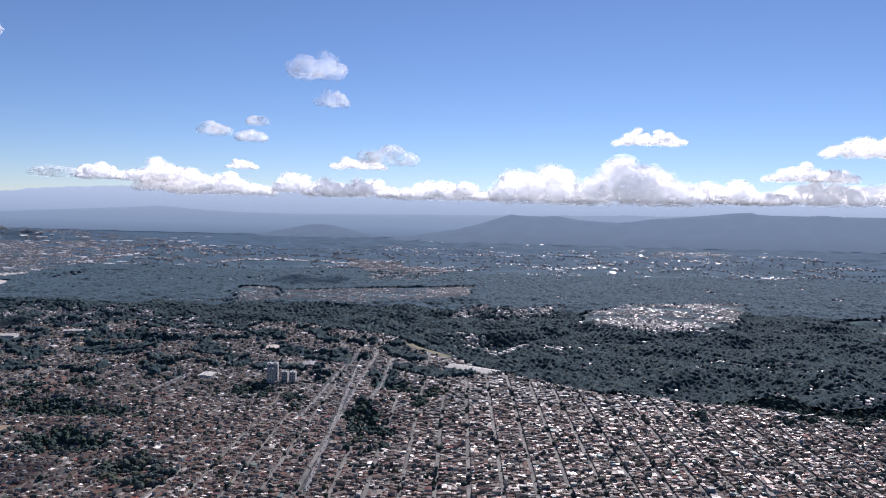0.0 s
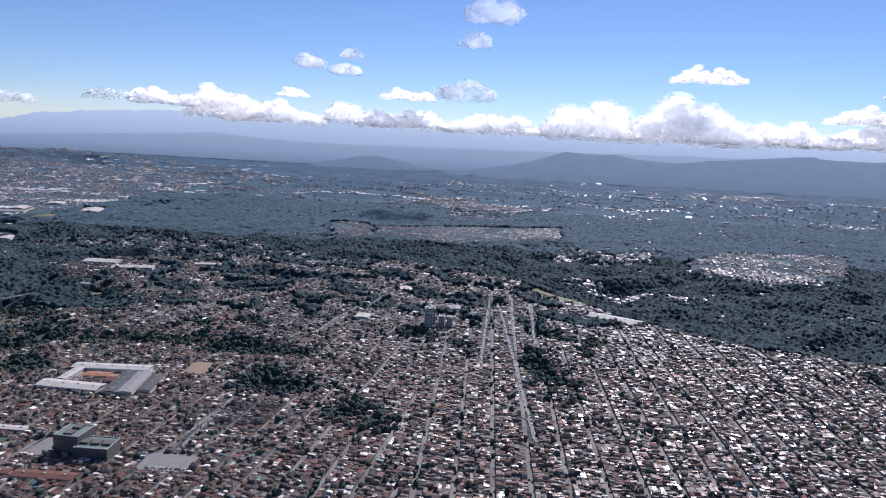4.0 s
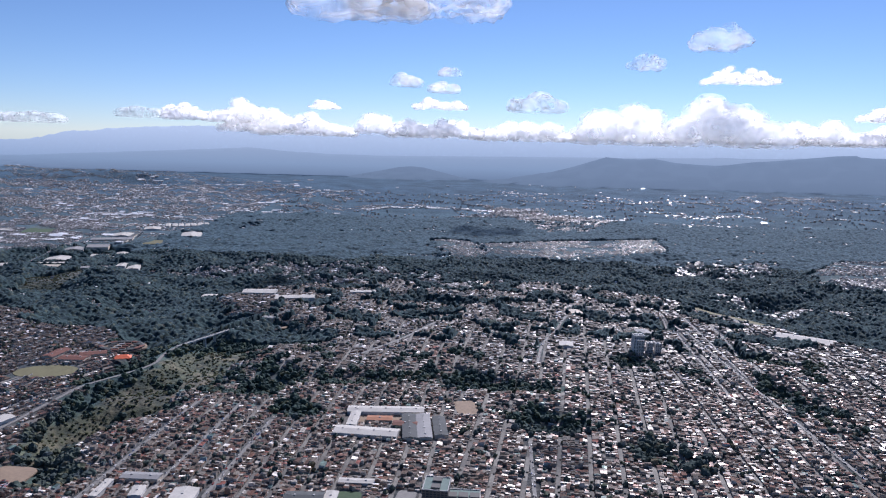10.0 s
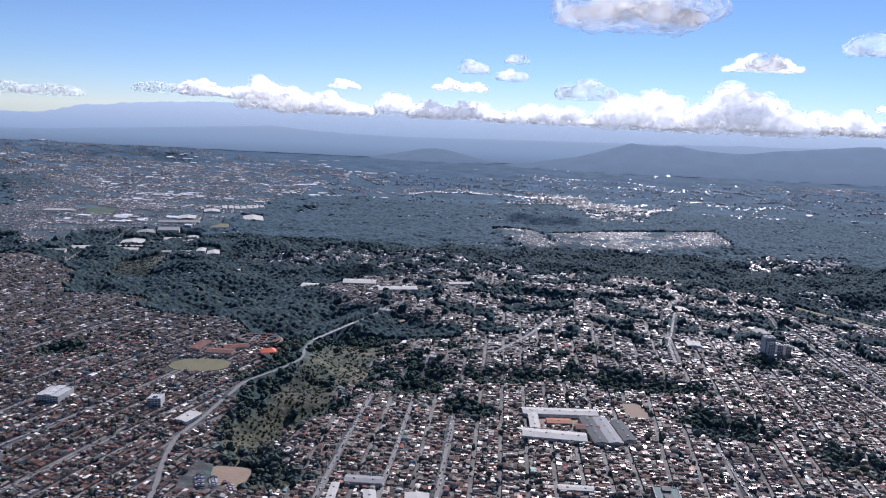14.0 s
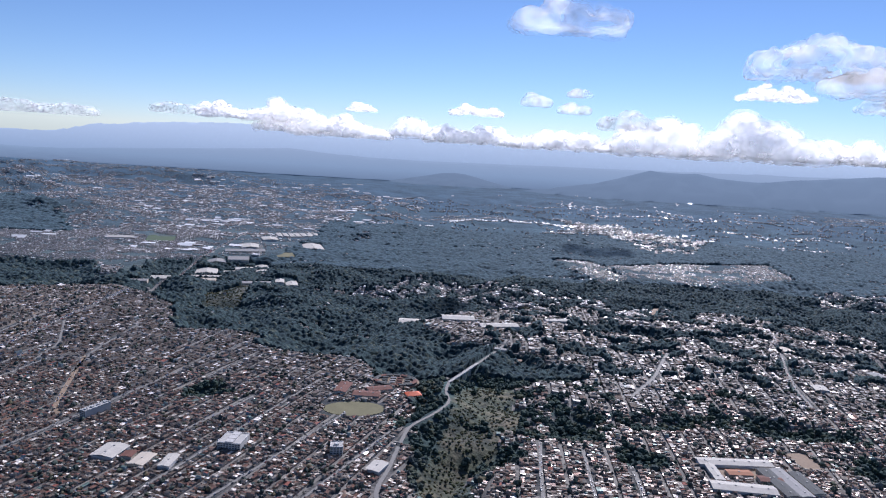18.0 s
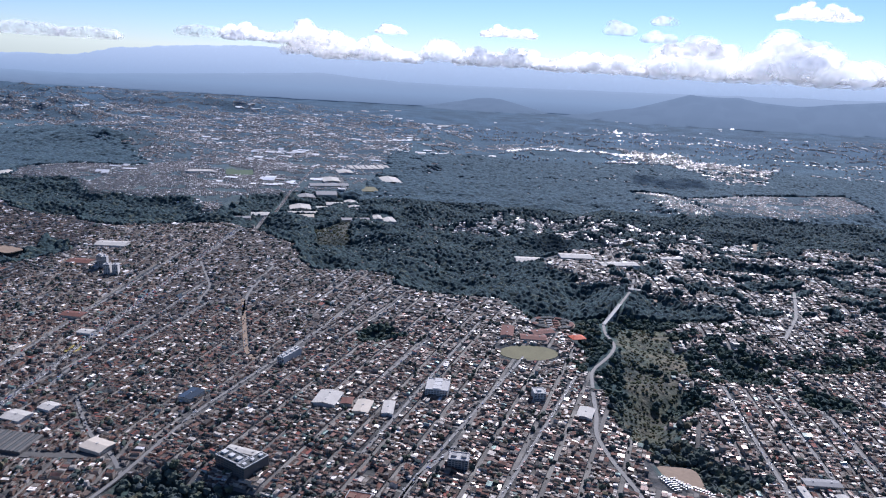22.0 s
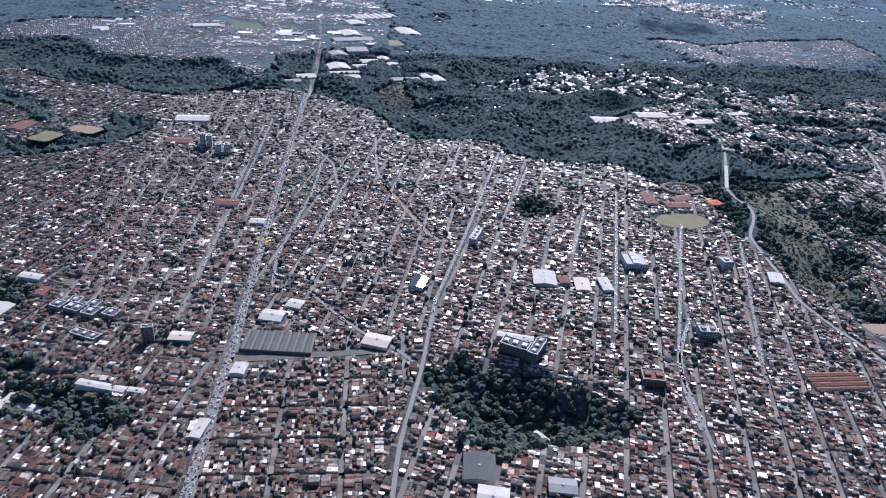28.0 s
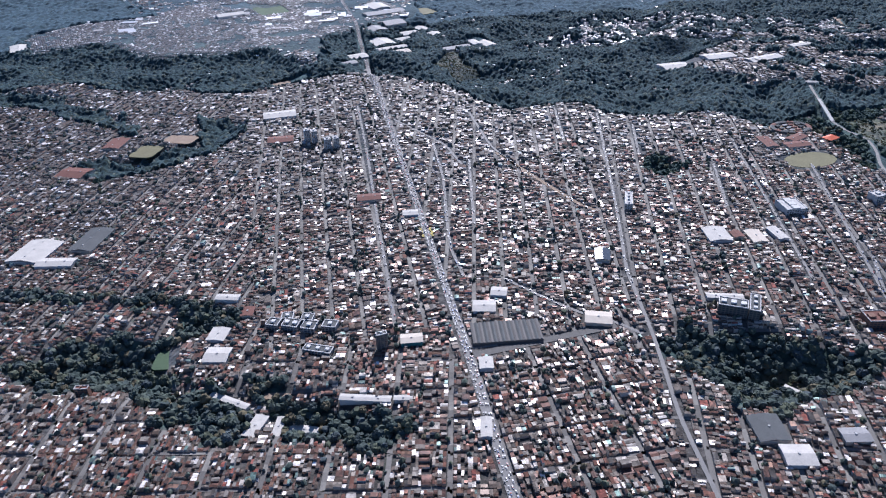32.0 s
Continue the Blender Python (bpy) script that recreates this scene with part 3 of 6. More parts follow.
def mound(x, y, cx, cy, rx, ry, h, flat=1.0):
    d = ((x - cx) / rx) ** 2 + ((y - cy) / ry) ** 2
    return h * np.clip(flat * 1.4 * np.exp(-d), 0, 1)


HILLS = [(-1760, 2650, 190, 120, 32), (-1500, 2650, 110, 90, 34), (-2400, 2900, 500, 300, 50), (-1500, 1560, 190, 130, 22), (-2000, 2100, 300, 200, 40)]


CAUSEWAY = [(-569, 445), (-565, 480), (-545, 512), (-535, 537), (-541, 556), (-538, 582)], [(-513, 638), (-509, 648), (-490, 692)]


def height(x, y):
    x, y = np.asarray(x, float), np.asarray(y, float)
    far = np.clip((y - 1150) / 900, 0, 1)
    bank = np.full(x.shape, 1e3)  # the spur that carries the road to the viaduct
    for line in CAUSEWAY:
        for (x0, y0), (x1, y1) in zip(line, line[1:]):
            t = np.clip(((x - x0) * (x1 - x0) + (y - y0) * (y1 - y0)) / ((x1 - x0) ** 2 + (y1 - y0) ** 2), 0, 1)
            bank = np.minimum(bank, np.hypot(x - x0 - t * (x1 - x0), y - y0 - t * (y1 - y0)))
    dip = sampled(DEEP, x, y)
    z = -13 * dip * (1 + 0.3 * waves(x, y, 90, 5)) + dip * dip * 5.5 * waves(x, y, 150, 8)
    z = np.where(bank < 40, np.maximum(z, 0.2 - 0.4 * np.clip(bank - 3.5, 0, None)), z)
    z += far * (7 * waves(x, y, 420, 6) + 3 * waves(x, y, 130, 7) - 2)
    hills = [mound(x, y, *h) for h in HILLS]
    top = np.maximum.reduce(hills)
    z += top + np.clip(top / 40, 0, 1) * (6 * np.abs(waves(x, y, 190, 15)) + 4 * waves(x, y, 75, 16))
    z = z * np.clip((3150 - y) / 500, 0, 1) - 2 * np.clip((y - 2650) / 500, 0, 1)
    return z


# ---------- builders ----------
def mesh_object(name, verts, faces, mats, index=None, parent=None, label="", smooth=False):
    me = bpy.data.meshes.new(name)
    me.from_pydata(verts, [], faces)
    for m in mats:
        me.materials.append(m)
    if index is not None:
        me.polygons.foreach_set("material_index", np.asarray(index, np.int32))
    if smooth:
        me.polygons.foreach_set("use_smooth", np.ones(len(me.polygons), bool))
    ob = new(name, me)
    if parent:
        ob.parent = parent
    if label:
        ob["label"] = label
    return ob


def stamped(name, template, faces, index, mats, parent=None, smooth=False):
    """One mesh out of many alike pieces: template (n, k, 3) places, each with the same faces."""
    n, k, _ = template.shape
    me = bpy.data.meshes.new(name)
    sizes = np.array([len(f) for f in faces])
    loops = np.concatenate([np.array(f) for f in faces])
    me.vertices.add(n * k)
    me.vertices.foreach_set("co", template.reshape(-1).astype(np.float32))
    me.loops.add(n * len(loops))
    me.loops.foreach_set("vertex_index", (loops[None] + (np.arange(n) * k)[:, None]).reshape(-1).astype(np.int32))
    me.polygons.add(n * len(sizes))
    totals = np.tile(sizes, n)
    me.polygons.foreach_set("loop_start", np.concatenate([[0], np.cumsum(totals)[:-1]]).astype(np.int32))
    me.polygons.foreach_set("material_index", np.tile(np.array(index), n).astype(np.int32))
    me.polygons.foreach_set("use_smooth", np.full(n * len(sizes), smooth))
    for m in mats:
        me.materials.append(m)
    me.update(calc_edges=True)
    ob = new(name, me)
    if parent:
        ob.parent = parent
    return ob


def part(name, bm, material, parent, label=""):
    me = bpy.data.meshes.new(name)
    bm.to_mesh(me)
    bm.free()
    me.materials.append(material)
    ob = new(name, me)
    ob.parent = parent
    if label:
        ob["label"] = label
    return ob


# ---------- the ground, one sheet to the horizon ----------
rows_y = np.concatenate([np.arange(-600, 150, 50), np.arange(150, 1150, 5.5), 1150 + 5.5 * np.cumsum(1.0135 ** np.arange(185))])
rows_y = rows_y[rows_y < 4900]
cols_u = np.linspace(-1, 1, 470)
Y = np.repeat(rows_y[:, None], len(cols_u), 1)
half = 1150 + 0.95 * np.clip(Y - 500, 0, None) + 0.6 * np.clip(300 - Y, 0, None)
X = -430 + 0.13 * np.clip(Y - 800, 0, None) + cols_u[None] * half
X[:, 0], X[:, -1] = -4900, 4900
Z = height(X, Y)
nr, nc = X.shape
k = np.arange(nr * nc).reshape(nr, nc)
quads = np.stack([k[:-1, :-1], k[:-1, 1:], k[1:, 1:], k[1:, :-1]], -1).reshape(-1, 4)
me = bpy.data.meshes.new("ground")
me.vertices.add(nr * nc)
me.vertices.foreach_set("co", np.stack([X, Y, Z], -1).reshape(-1).astype(np.float32))
me.loops.add(quads.size)
me.loops.foreach_set("vertex_index", quads.reshape(-1).astype(np.int32))
me.polygons.add(len(quads))
me.polygons.foreach_set("loop_start", (np.arange(len(quads)) * 4).astype(np.int32))
me.polygons.foreach_set("use_smooth", np.ones(len(quads), bool))
me.update(calc_edges=True)
me.attributes.new("town", "FLOAT", "POINT").data.foreach_set("value", (land_use(X, Y) * np.where(Y > 950, 0.35, 1.0)).reshape(-1).astype(np.float32))
me.attributes.new("scrub", "FLOAT", "POINT").data.foreach_set("value", scrub(X, Y).reshape(-1).astype(np.float32))
# amount of painted haze, growing with distance
me.attributes.new("far_haze", "FLOAT", "POINT").data.foreach_set("value", np.clip((Y + 120 * waves(X, Y, 500, 12) - 850) / 1500, 0, 1).reshape(-1).astype(np.float32))
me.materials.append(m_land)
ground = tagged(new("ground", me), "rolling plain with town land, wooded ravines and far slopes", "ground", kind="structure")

# far mountains behind the plain, self-lit in haze blue
def mountain_range(name, y0, xs, hs, seed, label, material, deep=160, rough=10.0):
    x = np.linspace(xs[0], xs[-1], 420)
    top = np.interp(x, xs, hs) + rough * (waves(x, x * 0, 500, seed) + 0.4 * waves(x, x * 0, 120, seed + 1) + 0.2 * waves(x, x * 0, 40, seed + 3))
    v, f = [], []
    for j in range(11):
        q = j / 10
        for i in range(420):
            v.append((x[i], y0 - deep * (1 - q) + 0.14 * deep * waves(x[i], q * 300.0, 160, seed + 2), top[i] * q ** 0.8 - 12 * (1 - q)))
    for j in range(10):
        for i in range(419):
            k = j * 420 + i
            f.append((k, k + 1, k + 421, k + 420))
    k = len(v)
    v += [(x[0], y0 + 90, -12), (x[-1], y0 + 90, -12)]
    f.append((10 * 420, *range(10 * 420 + 1, 11 * 420), k + 1, k))
    return tagged(mesh_object(name, v, f, [material], smooth=True), label, "mountain", kind="structure")


# left part is mountains; the raised right part stands in for haze
mountain_range("backdrop_range", 4640, [-4700, -3700, -3300, -3000, -2700, -2400, -1900, -1500, -900, 0, 1500, 4700], [120, 110, 120, 155, 198, 215, 228, 226, 228, 232, 240, 240], 21, "far mountain range and haze band, glowing blue under the clouds", m_far)
mountain_range("backdrop_foothills", 3560, [-4800, -2572, -2143, -1718, -1380, -989, -599, 224, 1757, 4800], [53, 53, 78, 98, 119, 96, 94, 110, 143, 143], 33, "foothills before the far range, self-lit in haze blue", m_foot, 120, 4.0)
mountain_range("backdrop_ridge", 3330, [-330, -120, -35, 65, 165, 251, 313, 513, 639, 814, 1061, 1259, 1398, 1556, 1721, 2600, 4300], [-8, 12, 29, 49, 70, 97, 119, 120, 99, 99, 126, 137, 154, 141, 146, 150, 150], 55, "long wooded ridge with a flat summit, self-lit in haze blue", m_hill, 270, 4.0)
mountain_range("backdrop_hill", 3420, [-917, -802, -696, -635, -576, -523, -483, -377, -260], [-10, 16, 38, 50, 53, 50, 40, 16, -10], 58, "low wooded hill before the mountains, self-lit in haze blue", m_hill, 150, 1.2)

# ---------- houses ----------
DISTRICTS = [  # a crossing x, y; angle of the long streets; column and row pitch
    (-933, 255, 90, 30.5, 22.7),
    (-1012, 261, 79, 27.8, 22.0),
    (-971, 400, 90, 17.6, 36.0),
    (-901, 464, 78, 18.4, 36.0),
    (-772, 455, 72.5, 19.0, 38.0),
    (-447, 395, 87, 15.2, 40.0),
    (-196, 556, 82, 17.6, 40.0),
    (-89, 567, 88.5, 18.6, 40.0),
    (-1095, 420, 73, 19.5, 36.0),
]


def district(x, y):
    """Which street grid a place belongs to."""
    x, y = np.asarray(x, float), np.asarray(y, float)
    lean = -834 + 0.276 * (y - 318)
    south = y < 345
    return np.select([south & (x < -942), south & (x < lean), x < -1045 - 0.1 * (y - 345), x < -934, x < lean, x < -505, x < -300, x < -140],
                     [1, 0, 8, 2, 3, 4, 5, 6], 7)


rng = np.random.RandomState(4)


KEEP = []  # plots that large buildings and yards take up: x, y, half width, half depth, turn


def free(x, y):
    ok = np.ones(np.shape(x), bool)
    for cx, cy, hw, hd, a in KEEP:
        c, s = math.cos(a), math.sin(a)
        dx, dy = x - cx, y - cy
        ok &= ~((np.abs(dx * c + dy * s) < hw) & (np.abs(-dx * s + dy * c) < hd))
    return ok
# ---------- large buildings, yards and pitches ----------
SKIN = {"grey": m_grey, "pale": m_pale, "rust": m_rust, "beige": m_beige, "white": m_concrete, "dark": m_dark, "glass": m_glassy,
        "pink": mat("pink_sheet_roof", (0.42, 0.25, 0.27), 0.5, 0.1, 0.1, 0.2), "earth": m_earth, "asphalt": m_street, "flat": m_pale, "turf": m_turf, "dry": m_dry,
        "pool": mat("pool_water", (0.08, 0.42, 0.52), 0.1, 0, 0.05, 0.5, 0.6), "orange": m_rust, "market": m_dark, "tan": mat("orange_brown_roof", (0.36, 0.17, 0.10), 0.85, 0.0, 0.2, 0.3, 0.2)}
m_stripe = mat("tan_roof_strip", (0.29, 0.16, 0.11), 0.85, 0.0, 0.15, 0.3, 0.2)


m_block = mat("weathered_white_render", (0.48, 0.47, 0.45), 0.8, 0, 0.15, 0.3)
m_office = mat("grey_brown_concrete", (0.12, 0.112, 0.104), 0.8, 0, 0.15, 0.3)
m_brick = mat("brown_brick", (0.19, 0.105, 0.075), 0.85, 0, 0.2, 0.5)


m_greenroof = mat("grey_green_roof", (0.16, 0.21, 0.19), 0.85, 0, 0.2, 0.3, 0.2)
m_teal = mat("turquoise_wall", (0.06, 0.20, 0.20), 0.8, 0, 0.15, 0.3)


def prism(bm, x0, x1, y0, y1, z0, z1):
    v = [bm.verts.new((x, y, z)) for z in (z0, z1) for x, y in ((x0, y0), (x1, y0), (x1, y1), (x0, y1))]
    for f in ((0, 1, 5, 4), (1, 2, 6, 5), (2, 3, 7, 6), (3, 0, 4, 7), (4, 5, 6, 7), (3, 2, 1, 0)):
        bm.faces.new([v[i] for i in f])


def solid(x0, x1, y0, y1, z0, z1):
    bm = bmesh.new()
    prism(bm, x0, x1, y0, y1, z0, z1)
    return bm


def ridge_roof(w, d, z, rise, over=0.3, thick=0.15):
    """A low pitched roof with eaves, ridge along the longer side."""
    bm = bmesh.new()
    swap = d > w
    a, b = (d, w) if swap else (w, d)
    a, b = a / 2 + over, b / 2 + over
    prof = [(-b, z), (0, z + rise), (b, z), (b, z + thick), (0, z + rise + thick), (-b, z + thick)]
    rings = []
    for s in (-a, a):
        rings.append([bm.verts.new((y, s, q) if swap else (s, y, q)) for y, q in prof])
    n = len(prof)
    for i in range(n):
        bm.faces.new((rings[0][i], rings[0][(i + 1) % n], rings[1][(i + 1) % n], rings[1][i]))
    for r in rings:
        bm.faces.new((r[0], r[1], r[4], r[5]))
        bm.faces.new((r[1], r[2], r[3], r[4]))
    bmesh.ops.recalc_face_normals(bm, faces=bm.faces)
    return bm


def plot(kind, skin, x, y, w, d, turn, h, label):
    KEEP.append((x, y, w / 2 + 0.6, d / 2 + 0.6, turn))
    if len(label.split()) < 5:
        label += " among low town houses"
    z = float(height(x, y))
    if kind == "patch":
        r = new({"pool": "swimming_pool", "turf": "sports_pitch", "dry": "playing_field", "asphalt": "parking_lot"}.get(skin, "earth_lot"), bpy.data.meshes.new("patch"))
        bm = bmesh.new()
        n = 40
        for i in range(n):
            a = math.tau * (i + 0.5) / n
            c, s = math.cos(a), math.sin(a)
            q = 1 / (abs(c) ** 6 + abs(s) ** 6) ** (1 / 6)
            bm.verts.new((c * q * w / 2, s * q * d / 2, 0.22))
        bm.verts.ensure_lookup_table()
        top = bm.faces.new(list(bm.verts))
        side = bmesh.ops.extrude_face_region(bm, geom=[top])
        bmesh.ops.translate(bm, verts=[e for e in side["geom"] if isinstance(e, bmesh.types.BMVert)], vec=(0, 0, -0.8))
        bmesh.ops.recalc_face_normals(bm, faces=bm.faces)
        bm.to_mesh(r.data)
        bm.free()
        r.data.materials.append(SKIN[skin])
        r.matrix_world = pose(x, y, z, 0, 0, math.degrees(turn))
        return tagged(r, label, {"pool": "swimming pool", "turf": "sports pitch", "dry": "playing field", "asphalt": "parking lot"}.get(skin, "earth lot"), kind="structure")
    thing = new({"hall": "warehouse", "block": "apartment_block", "striped": "market_hall"}[kind])
    thing.matrix_world = pose(x, y, z - 0.1, 0, 0, math.degrees(turn))
    tagged(thing, label, {"hall": "warehouse", "block": "building", "striped": "market hall"}[kind])
    if kind == "hall":
        part("wall", solid(-w / 2, w / 2, -d / 2, d / 2, -2.5, h * 0.8), m_teal if skin == "beige" and h == 4.0 else m_white if skin in ("pale", "white") else m_beige, thing)
        part("roof", ridge_roof(w, d, h * 0.8 + 0.01, min(w, d) * 0.07), SKIN[skin], thing)
        long = max(w, d)
        for i in range(int(long / 9)):
            q = -long / 2 + (i + 0.5) * long / int(long / 9)
            b = solid(-0.5, 0.5, -0.5, 0.5, h * 0.8 + min(w, d) * 0.07, h * 0.8 + min(w, d) * 0.07 + 0.45)
            bmesh.ops.translate(b, verts=b.verts, vec=(0, q, 0) if d > w else (q, 0, 0))
            part("roof_vent", b, m_concrete, thing)
    elif kind == "striped":
        part("wall", solid(-w / 2, w / 2, -d / 2, d / 2, -1, h * 0.7), m_office if skin == "market" else m_beige, thing)
        along = skin == "market"  # ridges run across the hall
        n = 17 if along else 7
        for i in range(n):
            if along:
                b = ridge_roof(w / n - 0.2, d, h * 0.7 + 0.01, 0.4, 0.0)
                bmesh.ops.translate(b, verts=b.verts, vec=(-w / 2 + w * (i + 0.5) / n, 0, 0))
            else:
                b = ridge_roof(w, d / n - 0.25, h * 0.7 + 0.01, 0.45, 0.0)
                bmesh.ops.translate(b, verts=b.verts, vec=(0, -d / 2 + d * (i + 0.5) / n, 0))
            part("roof_strip", b, (m_dark if along else SKIN[skin]) if i % 2 else (m_office if along else m_stripe), thing)
    else:
        body = m_office if skin == "flat" and h > 6.5 else m_block if skin == "white" else (m_dark if skin in ("dark", "glass") else m_grey if skin in ("grey", "flat") else m_brick if skin == "rust" else m_office)
        part("wall", solid(-w / 2, w / 2, -d / 2, d / 2, -1, h), body, thing)
        part("roof", solid(-w / 2 + 0.2, w / 2 - 0.2, -d / 2 + 0.2, d / 2 - 0.2, h + 0.004, h + 0.12), SKIN["rust"] if skin == "rust" else m_dark if skin == "flat" else m_greenroof if skin == "beige" else m_concrete, thing)
        edge = m_white if skin in ("flat", "white") else m_concrete
        for name, x0, x1, y0, y1 in (("parapet", -w / 2, w / 2, -d / 2, -d / 2 + 0.4), ("parapet", -w / 2, w / 2, d / 2 - 0.4, d / 2), ("parapet", -w / 2, -w / 2 + 0.4, -d / 2 + 0.4, d / 2 - 0.4), ("parapet", w / 2 - 0.4, w / 2, -d / 2 + 0.4, d / 2 - 0.4)):
            part(name, solid(x0, x1, y0, y1, h + 0.125, h + 0.5), edge, thing)
        bays = max(1, round(max(w, d) / 6))
        for i in range(bays):  # stair heads and lift rooms on the roof, one for each bay
            q = -0.5 + (i + 0.5) / bays
            cx, cy = (q * w, 0) if w > d else (0, q * d)
            s = min(w, d) * 0.17
            part("stair_head", solid(cx - s, cx + s, cy - s, cy + s, h + 0.125, h + 1.1), edge if skin == "flat" else body, thing)
        storeys, bays = max(2, round(h / 1.3)), max(2, round(w / 1.9))
        wide = solid(-w / bays * 0.36, w / bays * 0.36, -0.06, 0.06, 0, h / storeys * 0.55)
        pane = bpy.data.meshes.new("window")
        wide.to_mesh(pane)
        wide.free()
        pane.materials.append(m_glassy)
        for s in range(storeys):
            for i in range(bays):
                for side in (-1, 1):
                    o = new("window", pane)
                    o.parent = thing
                    o.location = (-w / 2 + w * (i + 0.5) / bays, side * (d / 2 + 0.03), h * (s + 0.25) / storeys)
    return thing


plot('hall', 'pale', -352.0, 415.5, 39.1, 12.0, -0.077, 3.0, "long cream sheet-roofed factory hall")
plot('hall', 'dark', -326.5, 426.0, 8.6, 38.0, 0.111, 3.2, "dark grey sheet-roofed factory hall beside a court")
plot('hall', 'grey', -317.4, 427.0, 8.6, 38.0, 0.111, 3.2, "grey sheet-roofed factory hall beside a court")
plot('hall', 'pale', -344.3, 452.5, 50.1, 10.1, 0.06, 3.0, "white sheet-roofed factory range")
plot('hall', 'pale', -363.0, 439.5, 6.0, 31.0, 0.0, 3.0, "narrow white sheet-roofed wing")
plot('hall', 'rust', -329.5, 430.0, 15.0, 8.0, 0.0, 3.0, "rust-red roofed shed in a factory court")
plot('hall', 'tan', -346.5, 437.5, 16.0, 7.5, 0.06, 2.6, "orange-brown roofed workshop in a factory court")
plot('hall', 'dark', -307.5, 428.0, 8.0, 30.0, 0.111, 3.0, "dark sheet-roofed hall at the end of a factory")
plot('patch', 'earth', -343.9, 444.3, 36.1, 21.8, 0.083, 0.0, "bare earth factory court")
plot('patch', 'earth', -291.0, 466.2, 15.3, 25.9, 0.197, 0.0, "bare tan earth lot")
plot('block', 'beige', -304.9, 334.9, 13.0, 14.9, -0.077, 10.0, "tall dark-windowed concrete office block")
plot('block', 'beige', -291.5, 331.0, 17.0, 14.0, 0.0, 6.0, "lower office wing with dark windows")
plot('patch', 'turf', -349.5, 331.0, 13.0, 22.0, 0.0, 0.0, "green sports court")
plot('hall', 'pale', -358.0, 329.0, 6.0, 20.0, 0.0, 2.0, "narrow white shed beside a sports court")
plot('hall', 'pale', -372.8, 323.6, 9.1, 6.2, 0.111, 2.0, "small white shed")
plot('hall', 'pale', -347.5, 351.5, 19.0, 5.0, 0.0, 2.0, "long white shed")
plot('hall', 'pale', 32.1, 682.9, 51.6, 19.7, -0.55, 3.0, "white warehouse at the edge of the woods")
plot('hall', 'pale', -203.4, 626.5, 12.0, 14.0, -0.083, 3.0, "bright white flat-roofed hall")
plot('hall', 'beige', -176.8, 759.2, 13.2, 16.7, 0.153, 4.0, "beige roofed hall")
plot('block', 'white', -142.9, 614.5, 9.1, 8.0, 0.111, 16.0, "pale high-rise slab")
plot('block', 'white', -143.0, 609.0, 6.0, 6.0, 0.0, 13.0, "pale high-rise slab")
plot('block', 'white', -132.5, 616.0, 5.0, 6.0, 0.0, 9.0, "grey mid-rise block")
plot('block', 'white', -125.5, 615.0, 5.0, 6.0, 0.0, 9.0, "grey mid-rise block")
plot('hall', 'grey', -122.7, 678.7, 13.2, 15.5, 0.153, 3.0, "grey flat-roofed store")
plot('block', 'white', -607.6, 429.9, 8.1, 8.9, 0.124, 6.0, "white mid-rise block with a dark front")
plot('hall', 'pale', -579.2, 410.4, 9.5, 14.5, -0.322, 3.0, "white roofed hall by the road")
plot('patch', 'earth', -538.9, 344.7, 31.0, 34.4, -0.032, 0.0, "bare earth yard for buses")
plot('hall', 'grey', -460.0, 345.5, 20.0, 7.0, 0.0, 3.0, "long grey warehouse")
plot('hall', 'pale', -474.0, 331.0, 4.0, 18.0, 0.0, 3.0, "narrow white shed")
plot('hall', 'pale', -454.8, 329.4, 6.1, 10.0, 0.165, 3.0, "white shed")
plot('hall', 'pale', -430.6, 326.9, 12.0, 14.9, 0.083, 3.0, "large white shed")
plot('hall', 'rust', -622.9, 547.8, 10.0, 22.8, -0.1, 3.0, "rust-red school range")
plot('hall', 'rust', -602.5, 536.5, 21.0, 11.0, 0.0, 3.0, "rust-red school range")
plot('hall', 'rust', -594.0, 550.5, 19.7, 9.8, 0.418, 3.0, "rust-red school range")
plot('patch', 'pool', -606.0, 532.5, 10.0, 9.0, 0.0, 0.0, "blue swimming pool")
plot('hall', 'pale', -576.6, 808.7, 48.0, 29.5, 0.042, 3.0, "long white factory roof")
plot('hall', 'pale', -532.3, 804.6, 37.1, 20.4, 0.081, 3.0, "long white factory roof")
plot('hall', 'pale', -489.1, 781.8, 37.7, 16.9, 0.187, 2.0, "low white factory roof")
plot('block', 'white', -1011.0, 652.0, 5.0, 6.5, 0.165, 12.5, "white apartment tower")
plot('block', 'white', -999.5, 634.0, 5.4, 7.2, 0.165, 10.5, "white apartment tower")
plot('block', 'white', -992.0, 635.0, 5.1, 7.3, 0.197, 10.5, "white apartment tower")
plot('striped', 'orange', -603.2, 294.9, 32.0, 14.9, 0.031, 3.0, "market hall with orange and brown roof strips")
plot('block', 'flat', -980.3, 333.0, 6.1, 3.1, 0.165, 11.0, "grey-brown slab tower with a white roof")
plot('hall', 'beige', -963.7, 335.5, 12.0, 8.0, -0.083, 4.0, "arena with a sand-coloured roof and turquoise wall")
plot('hall', 'pale', -938.2, 260.8, 5.1, 12.7, -0.197, 3.0, "white arched shed")
plot('hall', 'pale', -917.2, 359.0, 13.3, 11.2, -0.227, 2.5, "pale sheet-roofed store")
plot('hall', 'pale', -744.3, 407.2, 15.1, 18.6, -0.133, 3.0, "white college range")
plot('hall', 'rust', -731.5, 404.0, 7.0, 8.0, 0.0, 3.0, "white college range")
